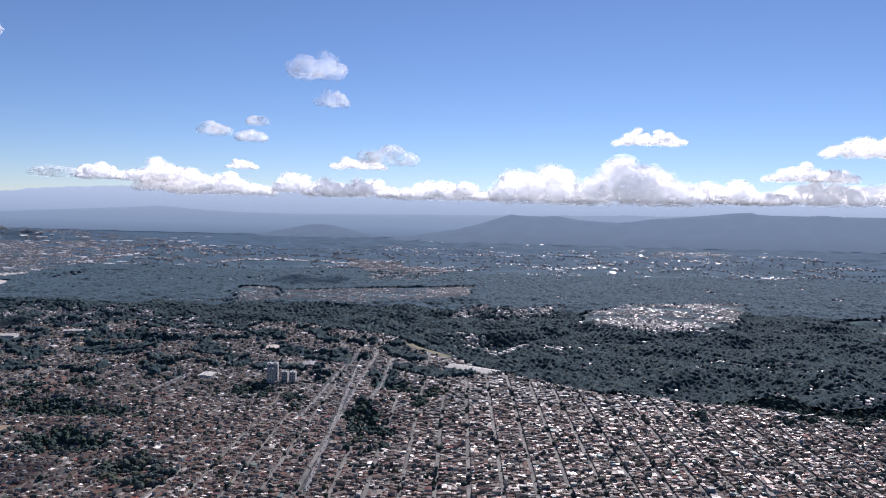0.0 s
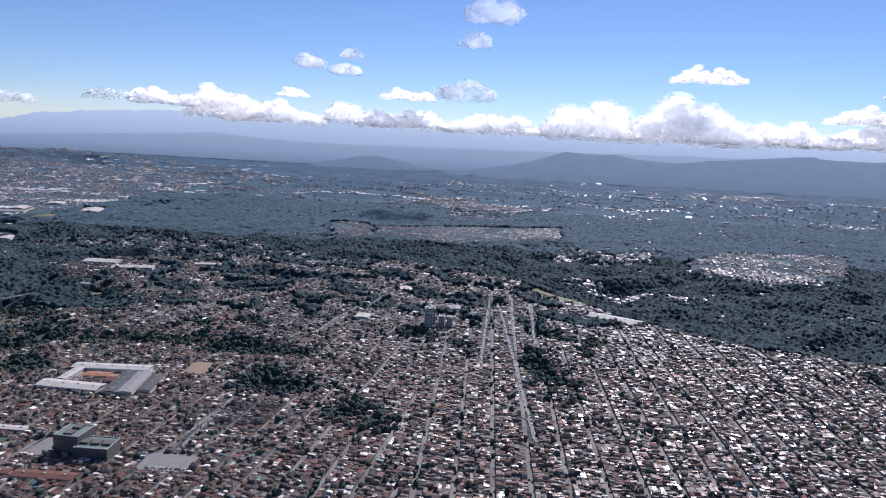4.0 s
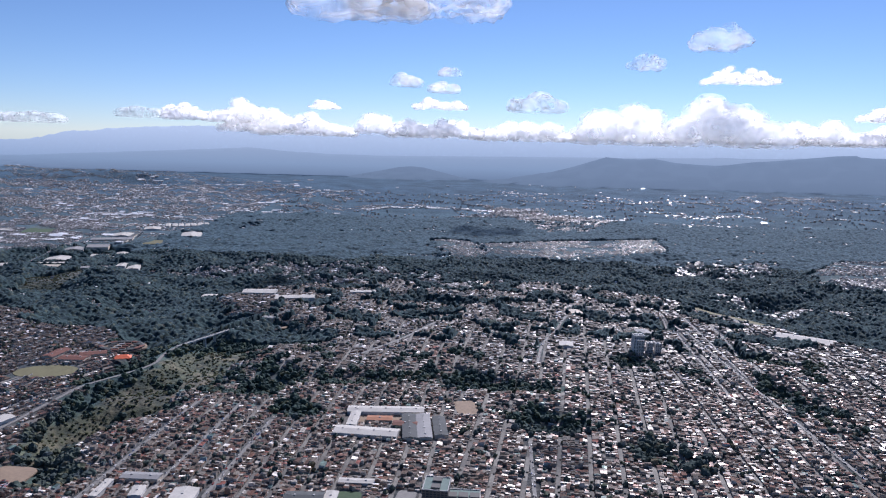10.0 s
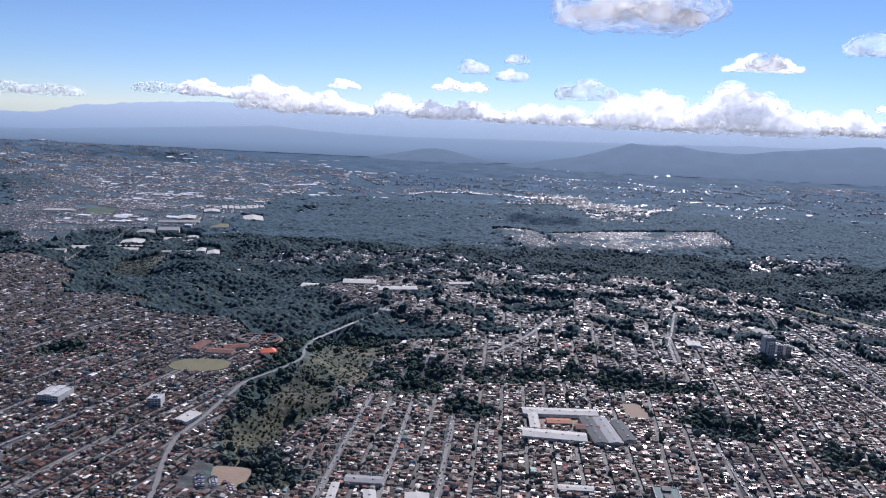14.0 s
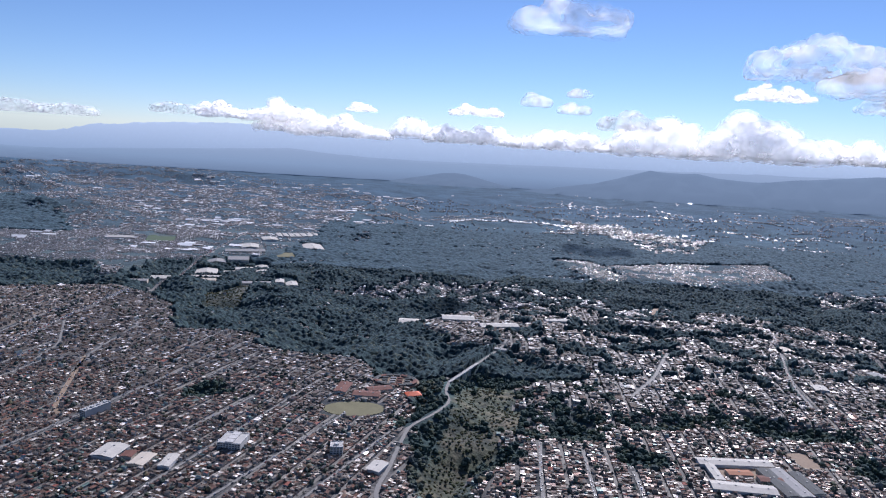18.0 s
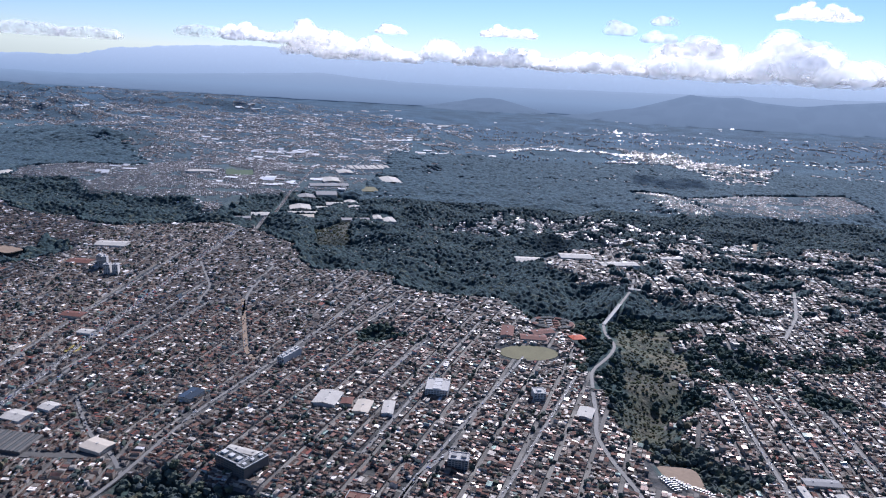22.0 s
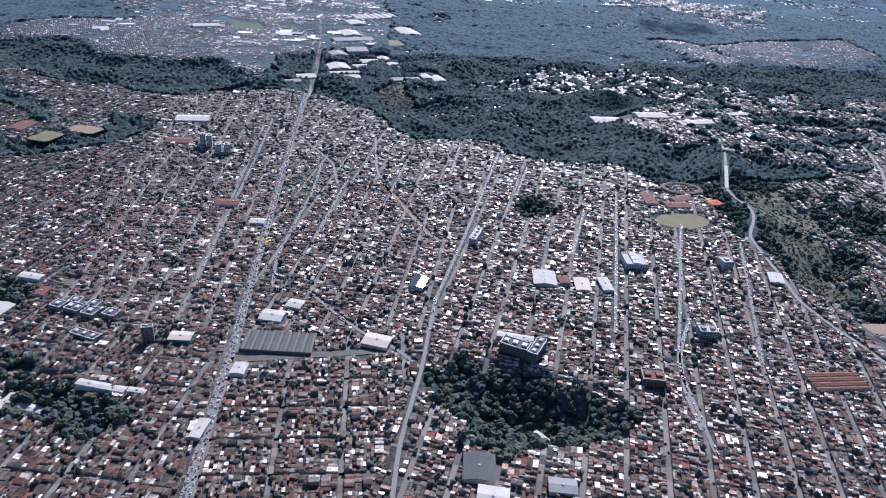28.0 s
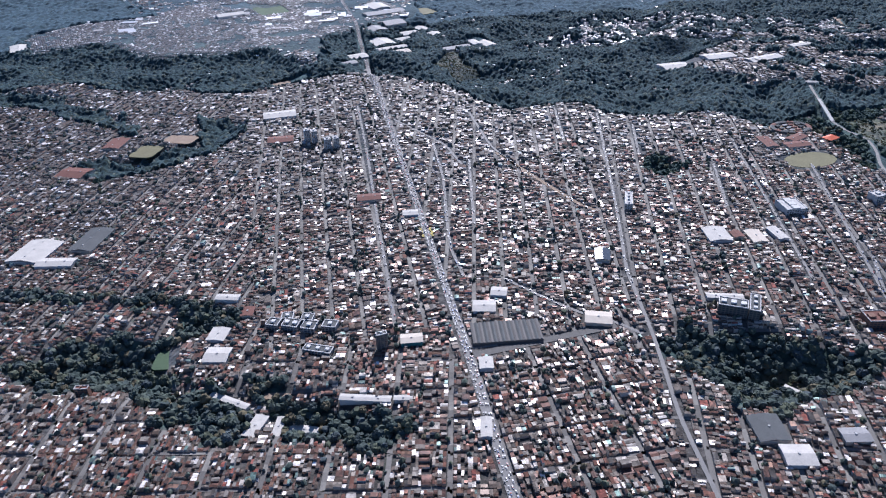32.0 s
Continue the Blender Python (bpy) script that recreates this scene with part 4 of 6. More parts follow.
plot('hall', 'beige', -720.5, 398.7, 10.0, 16.4, -0.1, 3.0, "grey college range")
plot('hall', 'pale', -704.5, 399.5, 7.0, 17.0, 0.0, 3.0, "white college range")
plot('hall', 'pale', -1044.6, 735.5, 32.1, 19.1, 0.062, 3.0, "white factory roof")
plot('hall', 'pale', -944.1, 488.4, 11.0, 7.9, -0.091, 3.0, "white roofed store")
plot('block', 'grey', -659.1, 340.7, 11.0, 8.4, -0.091, 6.0, "dark grey office block")
plot('patch', 'earth', -1035.8, 891.1, 53.9, 36.8, 0.381, 0.0, "bare earth cutting beside the ravine")
plot('patch', 'turf', -1099.4, 356.1, 15.1, 16.4, -0.133, 0.0, "green sports pitch")
plot('hall', 'pale', -1071.3, 365.1, 10.4, 11.8, -0.291, 2.5, "white school range among trees")
plot('hall', 'pale', -1070.1, 345.5, 13.3, 12.4, -0.227, 2.5, "white school range among trees")
plot('hall', 'pale', -1061.4, 310.4, 23.6, 3.6, -0.635, 2.5, "long white school range")
plot('hall', 'pale', -1047.7, 290.1, 6.7, 14.8, -0.464, 2.5, "white school range")
plot('hall', 'pale', -1036.4, 288.0, 4.1, 13.3, -0.245, 2.5, "narrow white school range")
plot('hall', 'pale', -1024.1, 285.1, 15.2, 4.5, -0.405, 2.5, "white school range")
plot('hall', 'pale', -992.9, 294.5, 26.0, 4.1, -0.273, 2.5, "long white shed")
plot('hall', 'pale', -974.2, 289.5, 9.2, 3.1, -0.219, 2.5, "white shed")
plot('patch', 'earth', -1037.4, 311.8, 14.1, 7.8, -0.142, 0.0, "bare earth court")
plot('block', 'rust', -1137.3, 331.0, 7.1, 3.0, -0.142, 6.0, "red-roofed house block")
plot('hall', 'rust', -1055.9, 384.0, 7.1, 9.1, -0.142, 3.0, "red-roofed hall")
plot('hall', 'dark', -810.8, 233.3, 14.1, 16.7, -0.142, 3.0, "dark grey factory roof")
plot('hall', 'grey', -775.3, 221.2, 12.2, 8.5, -0.165, 3.0, "grey factory roof")
plot('hall', 'pale', -807.1, 215.4, 13.3, 12.1, -0.227, 3.0, "white factory roof")
plot('hall', 'pale', -1207.4, 492.0, 25.3, 29.4, -0.322, 3.0, "large white warehouse roof")
plot('hall', 'pale', -1188.5, 472.6, 25.5, 10.4, -0.197, 3.0, "large white warehouse roof")
plot('hall', 'dark', -1171.9, 501.0, 17.7, 32.3, -0.286, 3.0, "dark grey warehouse roof")
plot('hall', 'rust', -1217.6, 635.1, 25.1, 19.8, -0.41, 3.0, "rust-red and white hall")
plot('hall', 'rust', -1195.0, 694.1, 16.5, 25.0, -0.245, 3.0, "rust-red school range")
plot('patch', 'dry', -1164.2, 672.3, 23.4, 28.4, -0.349, 0.0, "dry yellow playing field")
plot('patch', 'earth', -1136.9, 695.3, 30.9, 19.4, -0.435, 0.0, "bare earth playing field")
plot('hall', 'pale', -927.8, 307.0, 7.1, 9.2, -0.142, 3.0, "white and pinkish roofed shop hall")
plot('hall', 'beige', -856.1, 332.9, 14.9, 11.4, -0.343, 3.0, "sand-coloured roofed store")
plot('hall', 'pale', -1069.2, 402.8, 14.6, 5.8, -0.278, 3.0, "white roofed store")
plot('hall', 'glass', -829.2, 398.2, 9.5, 14.2, -0.322, 4.0, "dark teal office hall")
plot('block', 'white', -783.5, 466.0, 5.4, 21.5, -0.381, 6.0, "slim white block")
plot('striped', 'market', -910.5, 332.5, 39.2, 19.0, -0.102, 2.5, "market hall with dark ridged roofs")
plot('block', 'flat', -1040.1, 367.8, 7.6, 7.2, -0.405, 3.6, "four-storey grey apartment block in a group")
plot('block', 'flat', -1029.9, 364.5, 9.8, 7.7, -0.418, 3.6, "four-storey grey apartment block in a group")
plot('block', 'flat', -1019.6, 360.3, 8.5, 8.2, -0.359, 3.6, "four-storey grey apartment block in a group")
plot('block', 'flat', -1032.1, 372.5, 7.1, 6.1, -0.142, 3.6, "four-storey grey apartment block in a group")
plot('block', 'flat', -1020.5, 368.4, 7.3, 7.0, -0.278, 3.6, "four-storey grey apartment block in a group")
plot('block', 'flat', -1007.8, 358.7, 8.5, 6.9, -0.359, 3.6, "four-storey grey apartment block in a group")
plot('block', 'flat', -1015.3, 338.2, 16.6, 5.9, -0.437, 2.6, "long low apartment range with dark windows")
plot('block', 'rust', -708.1, 297.1, 12.2, 10.4, -0.165, 5.0, "brown brick office block with rows of windows")
plot('hall', 'pale', -774.0, 267.5, 8.6, 3.6, -0.951, 2.5, "long white pavilion among park trees")
plot('block', 'flat', -778.9, 323.7, 16.1, 8.6, -0.519, 7.0, "dark apartment block with white roof edges")
plot('block', 'flat', -767.1, 320.8, 5.8, 17.0, -0.540, 7.0, "dark apartment block with white roof edges")
plot('hall', 'pale', -776.3, 337.2, 20.9, 4.7, -0.291, 3.0, "long pale flat roofed range")
plot('hall', 'rust', -302.5, 304.5, 29.0, 7.0, 0.000, 2.0, "long rust-red roofed stable range")
plot('hall', 'rust', -328.6, 305.0, 19.0, 5.0, 0.053, 2.0, "long brown roofed range")
plot('patch', 'earth', -369.3, 308.9, 19.0, 8.8, -0.053, 0.0, "bare brown earth yard")
plot('hall', 'beige', -365.7, 295.9, 10.0, 6.8, -0.100, 2.0, "sand-coloured roofed shed")
plot('hall', 'dark', -370.7, 331.1, 19.0, 9.3, 0.053, 3.0, "dark hall with arched windows")
plot('patch', 'asphalt', -321.0, 335.6, 10.0, 20.4, -0.100, 0.0, "asphalt parking lot beside the offices")
plot('patch', 'asphalt', -254.0, 327.0, 26.0, 20.0, 0.000, 0.0, "asphalt parking lot full of cars")
plot('block', 'white', -674.9, 431.0, 15.0, 17.1, -0.067, 5.0, "white boxy office block")
plot('hall', 'rust', -971.7, 522.0, 18.0, 10.9, -0.055, 3.0, "brown roofed store")
plot('hall', 'grey', -489.0, 687.0, 12.0, 6.0, -0.3, 2.5, "white walled depot beside the viaduct")
plot('patch', 'earth', -479.0, 677.0, 22.0, 9.0, -0.3, 0.0, "bare earth depot yard beside the viaduct")
plot('block', 'white', -1017.5, 655.5, 5.0, 6.0, 0.165, 12.5, "white apartment tower")
plot('hall', 'pale', -911.5, 1047.5, 31.3, 36.9, 0.291, 3.0, "white curved factory roof beside the avenue")
plot('hall', 'pale', -899.0, 1012.5, 42.7, 18.8, 0.285, 3.0, "long white factory roof beside the avenue")
plot('hall', 'pale', -878.0, 1060.0, 22.8, 21.8, 0.266, 3.0, "white factory roof in a works")
plot('hall', 'pale', -866.5, 1086.5, 26.0, 21.0, 0.273, 3.0, "white factory roof in a works")
plot('hall', 'pale', -845.0, 1110.5, 20.9, 30.3, 0.291, 3.0, "white factory roof in a works")
plot('hall', 'pale', -831.0, 1064.5, 20.9, 24.5, 0.291, 3.0, "white factory roof in a works")
plot('hall', 'grey', -914.5, 1099.0, 28.5, 30.0, 0.322, 3.0, "grey factory roof in a works")
plot('hall', 'grey', -886.5, 1121.0, 32.3, 31.6, 0.283, 3.0, "grey factory roof in a works")
plot('hall', 'beige', -897.0, 988.0, 37.4, 17.9, 0.271, 3.0, "low sand-coloured factory range")
plot('hall', 'pale', -788.5, 997.0, 12.4, 29.3, 0.245, 3.0, "pinkish white warehouse at the edge of the woods")
plot('hall', 'pale', -772.5, 999.5, 16.8, 39.4, 0.303, 3.0, "white warehouse at the edge of the woods")
plot('hall', 'grey', -816.5, 978.5, 39.3, 14.8, 0.257, 3.0, "low grey sheds at the edge of the woods")
plot('hall', 'pale', -899.0, 1227.5, 30.7, 42.0, 0.332, 3.0, "pale factory roof beyond the works")
plot('hall', 'dark', -874.5, 1199.0, 8.2, 91.4, 0.245, 3.0, "dark factory range beyond the works")
plot('hall', 'grey', -893.5, 1178.5, 64.2, 24.7, 0.317, 3.0, "dark grey works range")
plot('hall', 'pale', -893.0, 1332.0, 27.9, 36.9, 0.367, 3.0, "white roof beyond the works")
plot('hall', 'pale', -803.0, 1292.5, 35.7, 62.5, 0.313, 3.0, "long pale roof at the edge of the woods")
plot('patch', 'dry', -835.5, 1186.5, 44.3, 43.6, 0.322, 0.0, "dry grass field beyond the works")
plot('hall', 'pale', -950.0, 971.5, 24.7, 21.3, 0.245, 3.0, "white hall beside the avenue")
plot('hall', 'grey', -968.0, 934.5, 30.1, 13.1, 0.269, 3.0, "pale blue-grey hall beside the avenue")
plot('patch', 'turf', -1071.0, 1262.0, 47.4, 69.6, 0.322, 0.0, "green field among far houses")
plot('hall', 'pale', -1133.0, 1239.0, 42.4, 22.7, 0.337, 3.0, "long white far roof")
plot('hall', 'pale', -1419.5, 1134.0, 22.1, 47.1, 0.322, 3.0, "white far roof")
plot('hall', 'pale', -482.5, 782.5, 35.9, 15.5, 0.225, 3.0, "long white range among houses")
plot('hall', 'pale', -415.5, 822.5, 29.6, 10.2, 0.204, 3.0, "long white range on a hillside")
plot('hall', 'pale', -892.5, 1401.5, 8.5, 43.9, 0.359, 3.0, "white shed in a long far row")
plot('hall', 'pale', -881.0, 1406.5, 8.5, 43.5, 0.359, 3.0, "white shed in a long far row")
plot('hall', 'pale', -870.0, 1410.5, 8.5, 43.5, 0.359, 3.0, "white shed in a long far row")
plot('hall', 'pale', -858.5, 1414.5, 8.5, 43.2, 0.359, 3.0, "white shed in a long far row")
plot('hall', 'pale', -847.5, 1419.0, 9.8, 43.3, 0.418, 3.0, "white shed in a long far row")
plot('hall', 'pale', -835.5, 1423.0, 9.5, 44.6, 0.322, 3.0, "white shed in a long far row")
plot('hall', 'pale', -824.0, 1427.5, 8.5, 44.7, 0.359, 3.0, "white shed in a long far row")
plot('hall', 'pale', -905.1, 371.7, 9.5, 8.9, -0.322, 3.0, "pale roofed store")
plot('hall', 'rust', -1042.2, 665.0, 23.0, 14.9, -0.043, 3.0, "rust-red roofed hall")


m_canvas = mat("yellow_canvas", (0.62, 0.50, 0.14), 0.7, 0, 0.15, 0.5)
for i in range(14):
    stall = new("market_stall")
    side = -3.6 if i % 2 else 3.4
    stall.matrix_world = pose(-936.5 + side + 0.4 * math.sin(i * 2.3), 452 + 1.9 * (i // 2) + (i % 3) * 0.3, 0.05, 0, 0, 4 * math.sin(i))
    tagged(stall, "street stall under a yellow canvas awning beside the avenue", "market stall", "stalls beside the avenue")
    part("awning", ridge_roof(1.6, 1.4, 1.15, 0.3, 0.1, 0.05), m_canvas, stall)
    for px, py in ((-0.7, -0.6), (0.7, -0.6), (0.7, 0.6), (-0.7, 0.6)):
        part("pole", solid(px - 0.04, px + 0.04, py - 0.04, py + 0.04, 0, 1.2), m_concrete, stall)
    part("counter", solid(-0.65, 0.65, -0.3, 0.3, 0.3, 0.5), m_bark, stall)


def oval(name, x, y, rx, ry, turn, z0, z1, material, label, category, kind=""):
    v = [(rx * math.cos(math.tau * i / 56), ry * math.sin(math.tau * i / 56), z) for z in (z0, z1) for i in range(56)]
    f = [(i, (i + 1) % 56, 56 + (i + 1) % 56, 56 + i) for i in range(56)] + [tuple(range(56, 112))]
    o = mesh_object(name, v, f, [material])
    o.matrix_world = pose(x, y, 0, 0, 0, turn)
    return tagged(o, label, category, kind=kind)


oval("football_pitch", -608, 508, 23, 14.5, 8, -1, 0.3, m_dry, "oval dry-grass football ground in the town", "football pitch", "structure")
KEEP.append((-608, 508, 23.5, 15.5, 0.14))
oval("prison_yard", -583, 576, 20, 16, 10, -1, 0.25, m_earth, "oval walled yard ringed by low ranges", "yard", "structure")
KEEP.append((-583, 576, 20, 16, 0.15))
for i in range(16):
    a = math.tau * i / 16
    b = new("yard_range")
    b.matrix_world = pose(-583 + 16.5 * math.cos(a), 576 + 12.5 * math.sin(a), 0, 0, 0, math.degrees(math.atan2(12.5 * math.cos(a), -16.5 * math.sin(a))))
    tagged(b, "low grey range round an oval yard", "building", "ranges round the oval yard")
    part("wall", solid(-2.6, 2.6, -1.6, 1.6, -1, 1.6), m_office, b)
    part("roof", ridge_roof(5.2, 3.2, 1.61, 0.5), m_dark if i % 3 else m_rust, b)
for i in range(12):
    b = new("yard_range")
    b.matrix_world = pose(-592 + 6.2 * (i % 4) + 0.8 * math.sin(i * 3.1), 569.5 + 6.0 * (i // 4), 0.25, 0, 0, 12 + 8 * math.sin(i * 1.7))
    tagged(b, "low sheet-roofed shed inside an oval yard", "building", "sheds inside the oval yard")
    part("wall", solid(-2.2, 2.2, -1.2, 1.2, -0.2, 1.2), m_office, b)
    part("roof", ridge_roof(4.4, 2.4, 1.21, 0.4), (m_dark, m_grey, m_rust, m_dark)[i % 4], b)
tent = new("tent_canopy")
tent.matrix_world = pose(-566, 543, 0, 0, 0, 20)
tagged(tent, "bright orange-red peaked canvas canopy by the ravine", "canopy")
KEEP.append((-566, 543, 7, 6, 0.3))
bm = bmesh.new()
ring = [bm.verts.new((x, y, 2.2)) for x, y in ((-6, -4.5), (0, -4.9), (6, -4.5), (6.4, 0), (6, 4.5), (0, 4.9), (-6, 4.5), (-6.4, 0))]
low = [bm.verts.new((v.co.x, v.co.y, 1.8)) for v in ring]
ridge = [bm.verts.new((-2.5, 0, 4.2)), bm.verts.new((2.5, 0, 4.2))]
for i in range(8):
    j = (i + 1) % 8
    bm.faces.new((low[i], low[j], ring[j], ring[i]))
    pk = [ridge[0 if ring[q].co.x < -0.1 else 1 if ring[q].co.x > 0.1 else -1] if abs(ring[q].co.x) > 0.1 else None for q in (i, j)]
    if pk[0] is None or pk[1] is None or pk[0] is pk[1]:
        bm.faces.new((ring[i], ring[j], pk[0] or pk[1]))
bm.faces.new((ring[1], ridge[0], ridge[1]))
bm.faces.new((ring[5], ridge[1], ridge[0]))
bmesh.ops.recalc_face_normals(bm, faces=bm.faces)
part("canvas", bm, m_orange, tent)
for x in (-5.6, 5.6):
    for y in (-4.1, 4.1):
        part("pole", solid(x - 0.1, x + 0.1, y - 0.1, y + 0.1, -1, 1.85), m_concrete, tent)

# ---------- roads ----------
def ribbon(name, line, width, material, label, category="road", lift=0.35, kind="structure"):
    """A road as a sheet with kerb sides along a line of places."""
    pts = []
    for (x0, y0), (x1, y1) in zip(line, line[1:]):
        n = max(1, int(math.hypot(x1 - x0, y1 - y0) / 5))
        pts += [(x0 + (x1 - x0) * i / n, y0 + (y1 - y0) * i / n) for i in range(n)]
    pts.append(line[-1])
    p = np.array(pts, float)
    for _ in range(4):
        p[1:-1] = (p[:-2] + 2 * p[1:-1] + p[2:]) / 4
    t = np.gradient(p, axis=0)
    t /= np.linalg.norm(t, axis=1)[:, None]
    nrm = np.stack([-t[:, 1], t[:, 0]], 1)
    z = np.maximum.reduce([height(p[:, 0] + o * nrm[:, 0], p[:, 1] + o * nrm[:, 1]) for o in (-width, 0, width)])
    for _ in range(5):
        z[1:-1] = (z[:-2] + 2 * z[1:-1] + z[2:]) / 4
    v, f = [], []
    for i in range(len(p)):
        a, b = p[i] + nrm[i] * width / 2, p[i] - nrm[i] * width / 2
        v += [(a[0], a[1], z[i] + lift - 0.8), (a[0], a[1], z[i] + lift), (b[0], b[1], z[i] + lift), (b[0], b[1], z[i] + lift - 0.8)]
    for i in range(len(p) - 1):
        k = 4 * i
        f += [(k + j, k + j + 1, k + j + 5, k + j + 4) for j in range(3)]
    return tagged(mesh_object(name, v, f, [material]), label, category, kind=kind)


LINES = []


def road(line, width, label, material=m_street):
    LINES.append((line, width))
    ribbon("road", line, width, material, label)


# worn asphalt darkened to paint in the market street's shadow and stalls
m_shaded_asphalt = mat("shaded_worn_asphalt", (0.105, 0.10, 0.093), 0.85, 0, 0.3, 0.4)
m_avenue = mat("pale_asphalt", (0.185, 0.178, 0.168), 0.8, 0, 0.2, 0.2)
road([(-936, 160), (-935, 330), (-937, 520), (-939, 700), (-940, 905), (-941, 1130), (-960, 1400)], 5.0, "straight grey avenue full of traffic through the town", m_avenue)
road([(-852, 200), (-846, 250), (-832, 310), (-820, 379), (-794, 462), (-736, 661)], 2.2, "long grey street across the town", m_avenue)
road([(-696, 240), (-688, 310), (-650, 405), (-613, 499)], 2.1, "long grey street towards the football ground", m_avenue)
road([(-714, 344), (-680, 455), (-646, 567)], 2.1, "long grey town street", m_avenue)
road([(-638, 310), (-577, 470)], 2.0, "grey town street beside the ravine", m_avenue)
road([(-897, 387), (-879, 361), (-862, 340), (-849, 332), (-832, 310)], 2.2, "curving grey street past the market", m_avenue)
road([(-934, 317), (-848, 326)], 5.0, "wide worn street beside the market hall", m_shaded_asphalt)
road([(-855, 588), (-838, 535), (-822, 487), (-818, 473), (-808, 462)], 3.4, "pale earth street with a widening", m_earth)
road([(-933, 696), (-895, 618), (-889, 570)], 2.3, "grey street leaving the avenue at a slant", m_avenue)
road([(-857, 695), (-856, 603), (-844, 549)], 2.3, "grey slanting street", m_avenue)
road([(-568, 451), (-565, 480), (-545, 512), (-535, 537), (-541, 556), (-538, 582)], 2.5, "pale curving road up to the viaduct", m_avenue)
road([(-513, 638), (-509, 648), (-490, 692), (-480, 730)], 2.5, "pale road leaving the viaduct", m_avenue)
road([(-557, 290), (-565, 333), (-571, 351), (-577, 385), (-572, 410), (-569, 445)], 2.7, "pale curving road down the side of the ravine", m_avenue)
road([(-275, 932), (-265, 960), (-257, 985), (-231, 982)], 5, "pale earth road on a hillside", m_earth)
road([(-35, 812), (-10, 765), (10, 730)], 9, "pale earth clearing strip beside the woods", m_dry)
road([(-286, 999), (-270, 970), (-240, 955)], 4, "pale hillside track", m_earth)
road([(-483, 318), (-477, 416), (-472, 470)], 2.3, "straight pale street between rows of houses", m_avenue)
road([(-452, 318), (-447, 395), (-444, 458)], 2.3, "straight pale street between rows of houses", m_avenue)
road([(-422, 322), (-418, 391), (-415, 443)], 2.3, "straight pale street between rows of houses", m_avenue)
road([(-255, 341), (-252, 415)], 2.1, "straight pale street between rows of houses", m_avenue)
road([(-64, 751), (-71, 553)], 2.1, "straight pale street between rows of houses", m_avenue)
road([(-45, 727), (-54, 569)], 2.1, "straight pale street between rows of houses", m_avenue)
road([(-965, 749), (-966, 605), (-969, 474), (-970, 396), (-971, 358)], 2.2, "pale straight street beside the avenue", m_avenue)
road([(-905, 623), (-909, 547), (-919, 476), (-924, 434), (-922, 396)], 2.2, "pale bending town street", m_avenue)
road([(-881, 579), (-891, 522), (-901, 464)], 2.2, "pale town street", m_avenue)
road([(-767, 706), (-790, 598)], 2.3, "pale street down to the woods", m_avenue)
road([(-715, 622), (-737, 556)], 2.0, "pale street down to the woods", m_avenue)
road([(-686, 524), (-715, 446)], 2.2, "pale town street", m_avenue)
road([(-661, 361), (-681, 326), (-693, 289), (-696, 258)], 2.3, "pale curving town street", m_avenue)
road([(-386, 573), (-350, 634), (-313, 725)], 3.0, "wide pale street climbing between houses", m_avenue)
road([(-188, 744), (-225, 627), (-234, 571)], 2.4, "pale town street", m_avenue)
road([(-86, 765), (-99, 515)], 2.3, "straight grey town street", m_avenue)
road([(-79, 730), (-70, 380)], 2.3, "straight grey town street", m_avenue)


# the viaduct over the ravine
viaduct = new("viaduct")
viaduct.matrix_world = pose(-525, 610.5, 0.9, 0, 0, math.degrees(math.atan2(55, 24)))
tagged(viaduct, "straight pale concrete road viaduct on piers over a wooded ravine", "bridge")
LINES.append(([(-538, 582), (-513, 638)], 4.4))
m_deck = mat("pale_bridge_concrete", (0.33, 0.33, 0.315), 0.8, 0, 0.15, 0.4)
part("deck", solid(-32, 32, -1.7, 1.7, -0.7, 0), m_deck, viaduct)
for y in (-1.6, 1.6):
    part("parapet", solid(-32, 32, y - 0.12, y + 0.12, 0.003, 0.5), m_deck, viaduct)
for x in (-24, -12, 0, 12, 24):
    part("pier", solid(x - 0.6, x + 0.6, -1.2, 1.2, -18, -0.703), m_concrete, viaduct)


def near_road(x, y, clear=1.6):
    hit = np.zeros(np.shape(x), bool)
    for line, width in LINES:
        for (x0, y0), (x1, y1) in zip(line, line[1:]):
            dx, dy = x1 - x0, y1 - y0
            t = np.clip(((x - x0) * dx + (y - y0) * dy) / (dx * dx + dy * dy), 0, 1)
            hit |= np.hypot(x - x0 - t * dx, y - y0 - t * dy) < width / 2 + clear
    return hit


